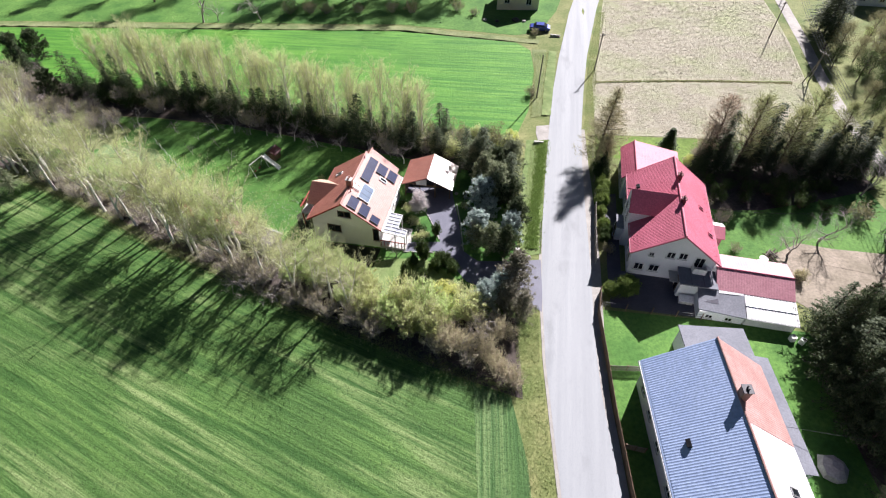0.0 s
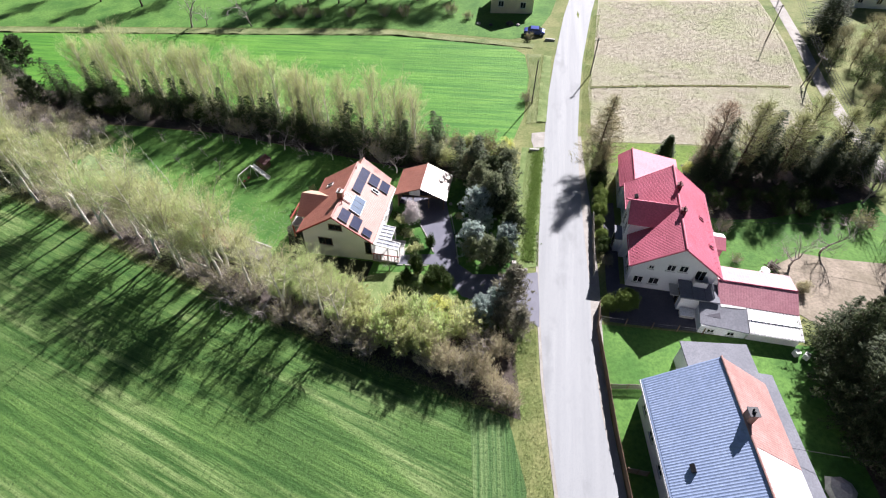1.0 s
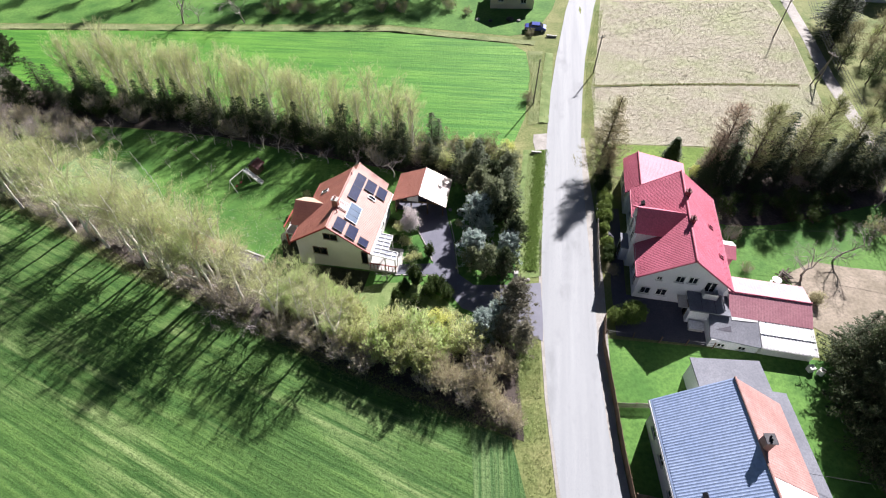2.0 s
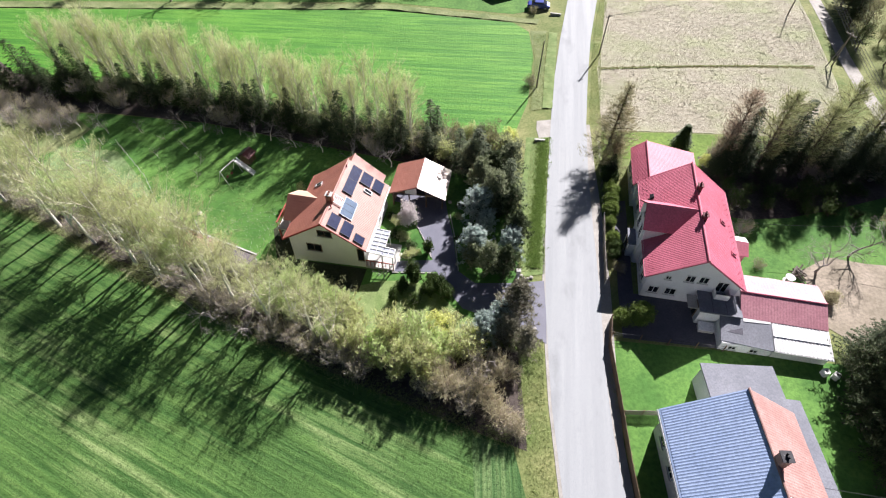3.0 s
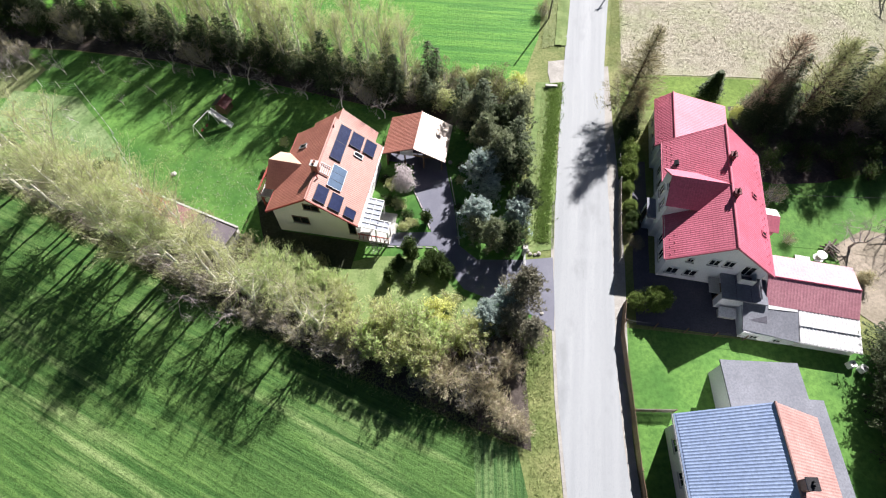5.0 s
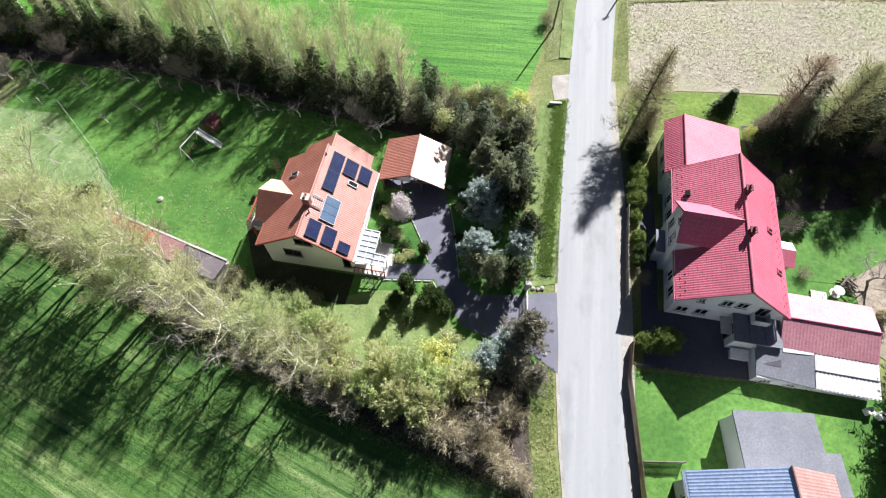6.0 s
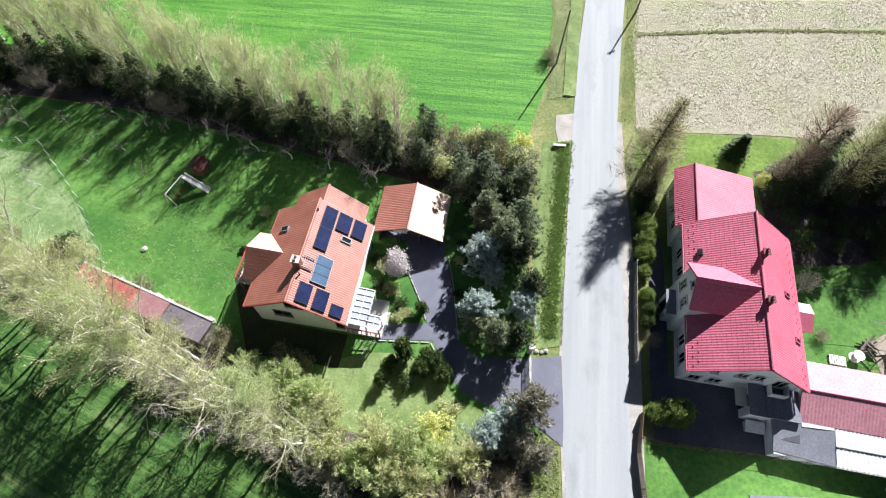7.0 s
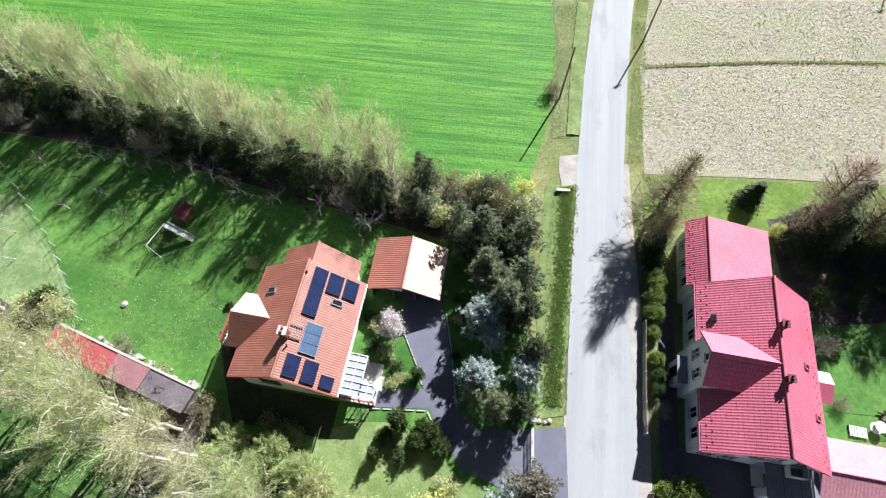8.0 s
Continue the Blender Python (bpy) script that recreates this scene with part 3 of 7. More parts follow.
def collector(y0, y1, s0, s1, parent, pitch, zr, cells, pale=False, side=1):
    """A flat solar panel on rails, a little above the tiles."""
    m = slope_m((y0 + y1) / 2, (s0 + s1) / 2, side, 0, zr, pitch)
    w, h = y1 - y0, s1 - s0
    fr = Mesh()
    for a, b, c, d in ((-w / 2, w / 2, -h / 2, -h / 2 + 0.05), (-w / 2, w / 2, h / 2 - 0.05, h / 2), (-w / 2, -w / 2 + 0.05, -h / 2, h / 2), (w / 2 - 0.05, w / 2, -h / 2, h / 2)):
        fr.box(a, b, c, d, 0.09, 0.2, m)
    ob = fr.link("solar_panel", DARK_METAL if not pale else GALV, parent, "pale blue glazed solar collector" if pale else "dark blue solar panel in a thin frame")
    Mesh().box(-w / 2 + 0.03, w / 2 - 0.03, -h / 2 + 0.03, h / 2 - 0.03, 0.10, 0.185, m).link("absorber", COLLECTOR_PALE if pale else COLLECTOR, ob)
    for i in range(1, cells):
        x = -w / 2 + w * i / cells
        Mesh().box(x - 0.02, x + 0.02, -h / 2 + 0.03, h / 2 - 0.03, 0.15, 0.196, m).link("divider", DARK_METAL, ob)
    for sgn in (-0.3, 0.3):
        Mesh().box(-w / 2 - 0.1, w / 2 + 0.1, sgn * h - 0.03, sgn * h + 0.03, 0.0, 0.1, m).link("rail", GALV, ob)
    return ob


def roof_window(parent, y, s, side, zr, pitch, w, h, label="roof window with a pale frame", rim=None):
    m = slope_m(y, s, side, 0, zr, pitch)
    fr = Mesh()
    t = 0.09
    for a, b, c, d in ((-w / 2, w / 2, -h / 2, -h / 2 + t), (-w / 2, w / 2, h / 2 - t, h / 2), (-w / 2, -w / 2 + t, -h / 2, h / 2), (w / 2 - t, w / 2, -h / 2, h / 2)):
        fr.box(a, b, c, d, 0.0, 0.16, m)
    ob = fr.link("roof_window", rim or GALV, parent, label)
    Mesh().box(-w / 2 + 0.05, w / 2 - 0.05, -h / 2 + 0.05, h / 2 - 0.05, 0.02, 0.12, m).link("pane", GLASS, ob)
    return ob


# ---- the white house with solar panels ----
def white_house():
    h = thing("house", -11.6, 56.15, -0.7, -11.0, "white rendered house with terracotta tiled roof and solar panels", "house")
    zr, ze, pitch = 7.46, 3.97, 35.5
    gable_wall(Mesh(), -4.45, 4.45, -4.9, 5.3, -0.6, 4.1, 7.2, 0).link("wall", RENDER_WHITE, h)
    gable_wall(Mesh(), -3.35, 3.35, 5.3, 7.4, -0.6, 3.3, 5.95, 0).link("north_wall", RENDER_WHITE, h)
    roof_slope(Mesh(), -5.4, 5.4, 0, zr, 4.9, ze, 0.22, 0.34, 0.015, 0.012, seg=6).link("roof_slope", TILE, h, "salmon terracotta tiles in the sun")
    roof_slope(Mesh(), -5.4, 5.4, 0, zr, -4.9, ze, 0.22, 0.34, 0.015, 0.012, seg=6).link("roof_slope", TILE, h)
    roof_slope(Mesh(), 5.42, 7.85, 0, 6.3, 3.75, 3.3, 0.22, 0.34, 0.015, 0.012, seg=6).link("roof_slope", TILE, h)
    roof_slope(Mesh(), 5.42, 7.85, 0, 6.3, -3.75, 3.3, 0.22, 0.34, 0.015, 0.012, seg=6).link("roof_slope", TILE, h)
    Mesh().tube([(0, -5.45, zr + 0.03), (0, 5.45, zr + 0.03)], 0.13, 8).link("ridge_tiles", TILE, h)
    Mesh().tube([(0, 5.4, 6.33), (0, 7.9, 6.33)], 0.12, 8).link("ridge_tiles", TILE, h)
    for side in (-1, 1):
        m = Mesh()
        m.solid([Vector((0, -5.46, zr + 0.03)), Vector((side * 4.92, -5.46, ze + 0.03)), Vector((side * 4.92, -5.46, ze - 0.2)), Vector((0, -5.46, zr - 0.2))],
                [Vector((0, -5.4, zr + 0.03)), Vector((side * 4.92, -5.4, ze + 0.03)), Vector((side * 4.92, -5.4, ze - 0.2)), Vector((0, -5.4, zr - 0.2))])
        m.link("bargeboard", WOOD_RED, h)
        gutter(h, side * 4.98, -5.4, 5.4, ze - 0.1, WHITE_PAINT if side > 0 else WOOD_RED)
    # cross gable to the west
    w = Mesh()
    prof = [(-2.3, -0.6), (2.0, -0.6), (2.0, 3.9), (-0.15, 5.55), (-2.3, 3.9)]
    w.solid([Vector((-5.5, y, z)) for y, z in prof], [Vector((-1.5, y, z)) for y, z in prof])
    w.link("west_wing_wall", RENDER_WHITE, h)
    # north slope takes the pale copy, so its glare is in the colour
    for s, mat in ((1, TILE_GLARE), (-1, TILE)):
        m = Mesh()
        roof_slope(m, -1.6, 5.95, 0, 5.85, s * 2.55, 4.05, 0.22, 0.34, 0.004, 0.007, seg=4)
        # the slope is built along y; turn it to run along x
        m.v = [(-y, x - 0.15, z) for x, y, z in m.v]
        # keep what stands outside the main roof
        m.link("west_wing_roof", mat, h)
    window(h, -5.52, -0.15, 3.0, 1.2, 1.3, -90, cross=True)
    # balcony and steps on the west side
    b = Mesh().box(-7.3, -5.5, -2.3, 1.0, 1.7, 1.9, bevel=0.05).link("balcony", CONCRETE, h)
    for y in (-2.2, 0.9):
        Mesh().box(-7.25, -7.05, y - 0.1, y + 0.1, -0.6, 1.7, bevel=0.02).link("balcony_post", WOOD_RED, b)
    for i in range(9):
        y = -2.2 + 3.1 * i / 8
        Mesh().box(-7.27, -7.21, y - 0.03, y + 0.03, 1.9, 2.8).link("baluster", WOOD_RED, b)
    Mesh().box(-7.32, -7.16, -2.3, 1.0, 2.8, 2.9).link("handrail", WOOD_RED, b)
    # south gable openings
    window(h, 0.05, -4.93, 5.35, 1.7, 0.95, 0, WOOD, label="dark loft window under the gable")
    window(h, -1.55, -4.93, 2.65, 1.8, 1.2, 0, WOOD)
    window(h, 4.02, -4.93, 2.55, 0.8, 2.1, 0, WOOD, cross=False, name="terrace_door")
    window(h, 4.48, 2.6, 2.5, 1.5, 1.3, 90)
    window(h, 4.48, 0.2, 2.5, 1.2, 1.3, 90)
    window(h, -4.48, 3.6, 2.5, 1.2, 1.3, -90)
    # chimney, hatch and roof furniture
    c = Mesh().box(-0.35, 0.35, -2.05, -1.4, 6.6, 8.45, bevel=0.04).link("chimney", TILE, h, "brick chimney with a white cap")
    Mesh().box(-0.4, 0.4, -2.1, -1.35, 8.45, 8.53, bevel=0.04).link("chimney_cap", CONCRETE, c)
    for y in (-1.9, -1.55):
        Mesh().tube([(0, y, 8.5), (0, y, 8.85)], 0.1, 8).link("flue", TILE, c)
    k = Mesh()
    m = slope_m(-1.25, 0.75, 1, 0, zr, pitch)
    for y in np.arange(-0.55, 0.56, 0.22):
        k.box(-0.55, 0.55, y - 0.018, y + 0.018, 0.2, 0.25, m)
    for x in (-0.55, 0.55):
        k.box(x - 0.03, x + 0.03, -0.6, 0.6, 0.12, 0.24, m)
    k.link("chimney_walkway", GALV, h, "pale metal walkway grid")
    Mesh().tube([(0.4, -2.6, 7.0), (0.4, -2.6, 7.75)], 0.06, 8).link("vent_pipe", WOOD_RED, h)
    Mesh().tube([(0.15, 4.2, 7.2), (0.15, 4.2, 7.75)], 0.07, 8).link("vent_pipe", WOOD_RED, h)
    ca = math.cos(radians(pitch))
    collector(-5.05, -3.15, 0.55 / ca, 1.6 / ca, h, pitch, zr, 1)
    collector(-5.1, -3.2, 1.92 / ca, 2.98 / ca, h, pitch, zr, 1)
    collector(-5.1, -4.0, 3.34 / ca, 4.36 / ca, h, pitch, zr, 1)
    collector(-2.8, -0.05, 1.21 / ca, 2.53 / ca, h, pitch, zr, 3, True)
    collector(0.45, 5.0, 0.62 / ca, 1.68 / ca, h, pitch, zr, 2)
    collector(3.1, 5.0, 1.85 / ca, 3.02 / ca, h, pitch, zr, 1)
    collector(3.15, 5.02, 3.22 / ca, 4.32 / ca, h, pitch, zr, 1)
    roof_window(h, 2.5, 3.0 / ca, 1, zr, pitch, 0.6, 1.1)
    roof_window(h, 2.65, 3.15 / ca, -1, zr, pitch, 0.6, 1.1)
    # glazed terrace roof on the east side
    a = Mesh().box(4.9, 5.0, -4.95, -1.15, 3.1, 3.3).link("terrace_roof", WHITE_PAINT, h, "white lattice of the glazed terrace roof")
    for x0, x1, y0, y1 in ((4.95, 6.6, -4.9, -1.2), (6.6, 7.85, -4.95, -3.7)):
        nx, ny = (2, 6) if x1 < 7 else (2, 2)
        for i in range(nx + 1):
            x = x0 + (x1 - x0) * i / nx
            Mesh().box(x - 0.035, x + 0.035, y0, y1, 3.15 - 0.1 * (x - 4.95), 3.26 - 0.1 * (x - 4.95)).link("rafter", WHITE_PAINT, a)
        for j in range(ny + 1):
            y = y0 + (y1 - y0) * j / ny
            Mesh().solid([Vector((x0, y - 0.04, 3.29 - 0.1 * (x0 - 4.95))), Vector((x1, y - 0.04, 3.29 - 0.1 * (x1 - 4.95))), Vector((x1, y + 0.04, 3.29 - 0.1 * (x1 - 4.95))), Vector((x0, y + 0.04, 3.29 - 0.1 * (x0 - 4.95)))],
                         [Vector((x0, y - 0.04, 3.18 - 0.1 * (x0 - 4.95))), Vector((x1, y - 0.04, 3.18 - 0.1 * (x1 - 4.95))), Vector((x1, y + 0.04, 3.18 - 0.1 * (x1 - 4.95))), Vector((x0, y + 0.04, 3.18 - 0.1 * (x0 - 4.95)))]).link("glazing_bar", WHITE_PAINT, a)
    for x0, x1, y0, y1 in ((4.95, 6.6, -4.9, -1.2), (6.62, 7.85, -4.95, -3.7)):
        z0, z1 = 3.2 - 0.1 * (x0 - 4.95), 3.2 - 0.1 * (x1 - 4.95)
        Mesh().solid([Vector((x0, y0, z0)), Vector((x1, y0, z1)), Vector((x1, y1, z1)), Vector((x0, y1, z0))], [Vector((x0, y0, z0 - 0.02)), Vector((x1, y0, z1 - 0.02)), Vector((x1, y1, z1 - 0.02)), Vector((x0, y1, z0 - 0.02))]).link("pane", POLYCARB, a, "milky glazing sheet")
    for x, y in ((6.5, -4.8), (6.5, -1.3), (7.75, -4.85), (7.75, -3.8)):
        Mesh().box(x - 0.06, x + 0.06, y - 0.06, y + 0.06, -0.3, 3.0, bevel=0.01).link("terrace_post", WHITE_PAINT, a)
    Mesh().box(4.45, 7.9, -5.0, -1.1, -0.5, 0.75, bevel=0.04).link("terrace", CONCRETE, h, "raised concrete terrace")
    for i in range(8):
        x = 4.6 + 3.2 * i / 7
        Mesh().box(x - 0.03, x + 0.03, -4.97, -4.91, 0.75, 1.65).link("baluster", WOOD_RED, h)
    Mesh().box(4.5, 7.9, -4.99, -4.89, 1.65, 1.74).link("handrail", WOOD_RED, h)
    for i in range(4):
        Mesh().box(7.9 + 0.3 * i, 8.2 + 0.3 * i, -3.6, -2.2, -0.6, 0.6 - 0.18 * i).link("step", CONCRETE, h)


POLYCARB = surface("milky_polycarbonate", (0.28, 0.31, 0.38), (0.38, 0.41, 0.48), 1.0, 8.0, 0.6, bumps=0.0)
white_house()


def carport():
    g = thing("carport", -1.85, 62.7, -0.15, -10.0, "open timber carport with a low terracotta gable roof", "carport")
    zr, ze, hw = 3.71, 2.12, 3.65
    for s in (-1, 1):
        # east slope: same tile, paled and smoothed to carry the sun glare
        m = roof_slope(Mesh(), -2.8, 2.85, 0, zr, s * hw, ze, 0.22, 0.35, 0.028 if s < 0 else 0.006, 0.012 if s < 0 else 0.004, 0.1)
        m.link("roof_slope", TILE if s < 0 else TILE_GLARE, g, "" if s < 0 else "roof slope with sun glare painted into its tile")
    Mesh().tube([(0, -2.85, zr + 0.03), (0, 2.9, zr + 0.03)], 0.1, 8).link("ridge_cap", TILE, g)
    for x in (-3.2, -1.1, 1.1, 3.2):
        for y in (-2.4, 2.4):
            Mesh().box(x - 0.08, x + 0.08, y - 0.08, y + 0.08, -0.4, 2.25 if abs(x) > 2 else 3.1, bevel=0.015).link("post", WOOD, g)
    for y in (-2.4, 2.4):
        Mesh().box(-3.3, 3.3, y - 0.07, y + 0.07, 2.05, 2.25, bevel=0.01).link("tie_beam", WOOD, g)
    w = Mesh()
    for i in range(26):
        w.box(-3.2 + 0.246 * i, -2.965 + 0.246 * i, 2.42, 2.46, -0.2, 2.2)
    w.link("back_wall", WOOD, g, "boarded back wall")
    w = Mesh()
    for i in range(20):
        w.box(-3.24, -3.2, -2.4 + 0.24 * i, -2.18 + 0.24 * i, -0.2, 2.1)
    w.link("side_wall", WOOD, g)
    Mesh().solid([Vector((-1.6, -2.55, 2.2)), Vector((-0.1, -2.55, 2.2)), Vector((-0.1, -2.55, 3.3)), Vector((-1.6, -2.55, 2.75))],
                 [Vector((-1.6, -2.5, 2.2)), Vector((-0.1, -2.5, 2.2)), Vector((-0.1, -2.5, 3.3)), Vector((-1.6, -2.5, 2.75))]).link("gable_board", WHITE_PAINT, g, "white boarded gable infill")


carport()


# ---- the red-roofed house across the road ----
def red_house():
    b = thing("house", 28.4, 51.3, 1.25, -11.0, "pale two-storey house with crimson profiled steel roof", "house")
    zr, ze, hw, pitch = 7.83, 4.09, 5.05, 36.5
    gable_wall(Mesh(), -4.6, 4.6, -7.0, 7.0, -0.6, 4.25, 7.6, 0).link("wall", RENDER_GREY, b)
    for s in (-1, 1):
        roof_slope(Mesh(), -7.45, 7.4, 0, zr, s * hw, ze, 0.24, 0.4, 0.02, 0.008, seg=6).link("roof_slope", CRIMSON, b, "crimson steel tiles" if s < 0 else "crimson steel tiles shining pink in the sun")
        for y in (-7.5, 7.4):
            m = Mesh().solid([Vector((0, y, zr + 0.05)), Vector((s * hw, y, ze + 0.05)), Vector((s * hw, y, ze - 0.18)), Vector((0, y, zr - 0.18))],
                    [Vector((0, y + 0.06, zr + 0.05)), Vector((s * hw, y + 0.06, ze + 0.05)), Vector((s * hw, y + 0.06, ze - 0.18)), Vector((0, y + 0.06, zr - 0.18))])
            m.link("verge_trim", CRIMSON, b)
        gutter(b, s * (hw + 0.07), -7.4, 7.4, ze - 0.1, CRIMSON)
    Mesh().tube([(0, -7.5, zr + 0.04), (0, 7.45, zr + 0.04)], 0.12, 8).link("ridge_cap", CRIMSON, b)
    # lower north range
    m = Mesh()
    prof = [(-5.1, -0.6), (2.0, -0.6), (2.0, 3.55), (-3.9, 4.55), (-5.1, 3.3)]
    m.solid([Vector((x, 14.2, z)) for x, z in prof], [Vector((x, 7.0, z)) for x, z in prof])
    m.link("north_wall", RENDER_GREY, b)
    roof_slope(Mesh(), 7.44, 14.6, -3.9, 4.75, -5.55, 3.3, 0.24, 0.4, 0.024, 0.012, seg=6).link("roof_slope", CRIMSON, b)
    roof_slope(Mesh(), 7.44, 14.6, -3.9, 4.75, 2.35, 3.75, 0.24, 0.4, 0.014, 0.008, seg=6).link("roof_slope", CRIMSON, b)
    Mesh().tube([(-3.9, 7.4, 4.8), (-3.9, 14.65, 4.8)], 0.1, 8).link("ridge_cap", CRIMSON, b)
    # cross gable to the west
    m = Mesh()
    prof = [(-2.35, -0.6), (1.75, -0.6), (1.75, 5.9), (-0.3, 7.55), (-2.35, 5.9)]
    m.solid([Vector((-5.25, y, z)) for y, z in prof], [Vector((-2.0, y, z)) for y, z in prof])
    m.link("west_bay_wall", RENDER_GREY, b)
    for s in (1, -1):
        m = roof_slope(Mesh(), 0.05, 5.6, 0, zr, s * 2.35, 6.0, 0.24, 0.4, 0.004, 0.003, seg=4)
        m.v = [(-y, x - 0.3, z) for x, y, z in m.v]
        m.link("west_bay_roof", CRIMSON, b)
    window(b, -5.28, -1.1, 4.3, 0.9, 1.3, -90), window(b, -5.28, 0.6, 4.3, 0.9, 1.3, -90)
    window(b, -5.28, -0.3, 6.4, 0.7, 0.7, -90, cross=False)
    for y in (-5.6, -3.9, 3.2, 5.2):
        window(b, -4.63, y, 2.0, 1.0, 1.4, -90)
    for y in (8.6, 10.6, 12.8):
        window(b, -5.13, y, 1.9, 0.9, 1.2, -90)
    # west porch
    p = Mesh().box(-6.0, -5.25, -1.5, 0.7, -0.5, 2.3, bevel=0.03).link("porch", RENDER_GREY, b)
    Mesh().box(-6.15, -5.25, -1.65, 0.85, 2.3, 2.42, bevel=0.03).link("porch_roof", TAR, p)
    window(b, -6.03, -0.4, 1.2, 1.0, 1.9, -90, WOOD, cross=False, name="front_door")
    # south gable windows
    for x, z, w, h in ((-0.48, 4.25, 0.95, 1.0), (0.85, 4.35, 0.95, 1.0), (-3.5, 1.65, 1.1, 1.1), (-1.75, 1.72, 1.15, 1.1), (-2.6, 3.95, 0.6, 0.6), (1.4, 1.7, 1.1, 1.1)):
        window(b, x, -7.03, z, w, h, 0)
    window(b, 2.85, -7.03, 3.7, 1.15, 1.6, 0, WHITE_PAINT, name="balcony_door")
    # flat-roofed south porch with a small white-fronted balcony above it
    k = Mesh().box(0.95, 4.9, -9.6, -7.0, -0.6, 2.45, bevel=0.03).link("south_porch", RENDER_GREY, b)
    Mesh().box(0.8, 5.05, -9.75, -7.02, 2.45, 2.6, bevel=0.05).link("porch_roof", TAR, k, "flat porch roof of dark grey felt")
    for x in (2.15, 3.55):
        Mesh().box(x - 0.015, x + 0.015, -9.72, -7.05, 2.6, 2.615).link("felt_seam", DARK_METAL, k)
    Mesh().box(2.3, 3.75, -7.95, -7.89, 2.66, 3.5, bevel=0.02).link("balcony_panel", WHITE_PAINT, k, "white balcony front panel")
    for x in (2.3, 3.72):
        Mesh().box(x - 0.03, x + 0.03, -7.89, -7.03, 2.7, 3.45).link("balcony_panel", WHITE_PAINT, k)
    window(b, 0.92, -8.4, 1.15, 0.95, 2.0, -90, WOOD, cross=False, name="porch_door")
    Mesh().box(-0.1, 0.95, -9.0, -7.3, 1.9, 2.0, bevel=0.02).link("door_canopy", CONCRETE, k, "pale canopy over the porch door")
    Mesh().box(0.1, 0.93, -8.9, -7.5, -0.6, 0.14, bevel=0.02).link("doorstep", CONCRETE, k)
    # ridge chimneys and roof openings
    chimney(b, 0.15, 2.9, 7.0, 8.5, 0.5, CHIMNEY_RED, CHIMNEY_RED)
    chimney(b, 0.15, -1.6, 7.0, 8.45, 0.5, CHIMNEY_RED, CHIMNEY_RED)
    ca = math.cos(radians(pitch))
    roof_window(b, 0.7, 3.3 / ca, 1, zr, pitch, 0.5, 0.8, "small roof window in a red frame", CRIMSON)
    roof_window(b, -3.3, 4.1 / ca, 1, zr, pitch, 0.5, 0.8, "small roof window in a red frame", CRIMSON)
    m = slope_m(3.85, 3.9 / ca, -1, 0, zr, pitch)
    Mesh().box(-0.3, 0.3, -0.22, 0.22, 0.0, 0.28, m, 0.03).link("roof_vent", DARK_METAL, b, "dark metal roof vent")
    # snow stops near the eaves
    for s, ys in ((-1, np.arange(-7.0, 7.2, 0.85)), (1, np.arange(-7.0, 7.2, 0.85))):
        for i, y in enumerate(ys):
            for r in (0.5, 0.95):
                q = slope_m(y + (0.4 if r > 0.6 else 0), hw / ca - r, s, 0, zr, pitch)
                Mesh().box(-0.08, 0.08, -0.03, 0.03, 0.03, 0.085, q).link("snow_stop", CRIMSON, b)
    a = math.degrees(math.atan2(1.45, 1.65))
    for i, y in enumerate(np.arange(7.8, 15, 0.8)):
        for r in (0.45, 0.85):
            q = slope_m(y + (0.4 if r > 0.6 else 0), 2.2 - r, -1, -3.9, 4.75, a)
            Mesh().box(-0.08, 0.08, -0.03, 0.03, 0.03, 0.085, q).link("snow_stop", CRIMSON, b)
    # east porch
    e = Mesh().box(4.6, 6.75, -1.0, 1.25, -0.6, 2.75, bevel=0.02).link("east_porch", CRIMSON, b, "small red-clad porch")
    Mesh().solid([Vector((4.6, 0.35, 3.4)), Vector((7.0, 0.35, 3.3)), Vector((7.0, 1.5, 2.85)), Vector((4.6, 1.5, 2.95))], [Vector((4.6, 0.35, 3.32)), Vector((7.0, 0.35, 3.22)), Vector((7.0, 1.5, 2.77)), Vector((4.6, 1.5, 2.87))]).link("porch_roof", WHITE_STEEL, e, "white sheet porch roof")
    Mesh().solid([Vector((4.6, 0.35, 3.4)), Vector((4.6, -1.25, 2.75)), Vector((7.0, -1.25, 2.65)), Vector((7.0, 0.35, 3.3))], [Vector((4.6, 0.35, 3.32)), Vector((4.6, -1.25, 2.67)), Vector((7.0, -1.25, 2.57)), Vector((7.0, 0.35, 3.22))]).link("porch_roof", CRIMSON, e)
    for y in (-0.75, -0.25, 0.25, 0.75):
        Mesh().box(6.75, 6.79, y - 0.03, y + 0.03, -0.4, 2.7).link("cladding_batten", CRIMSON, e)
    Mesh().tube([(5.6, 1.9, -0.2), (5.6, 1.9, 2.6)], 0.05, 6).link("dish_pole", GALV, e)
    ring = Mesh()
    ring.add([(5.6, 1.9, 2.5)] + [(5.6 + 0.4 * math.cos(t), 1.9 - 0.12 + 0.1 * math.sin(t), 2.65 + 0.38 * math.sin(t)) for t in np.linspace(0, 2 * math.pi, 17)[:-1]], [(0, i + 1, (i + 1) % 16 + 1) for i in range(16)])
    ring.link("satellite_dish", WHITE_PAINT, e)


red_house()


def flat_roof(name, pts, thick, material, parent, label=""):
    """A plain sloping roof slab over four corners given in order."""
    return Mesh().solid([Vector((x, y, z - thick)) for x, y, z in pts], [Vector(p) for p in pts]).link(name, material, parent, label)


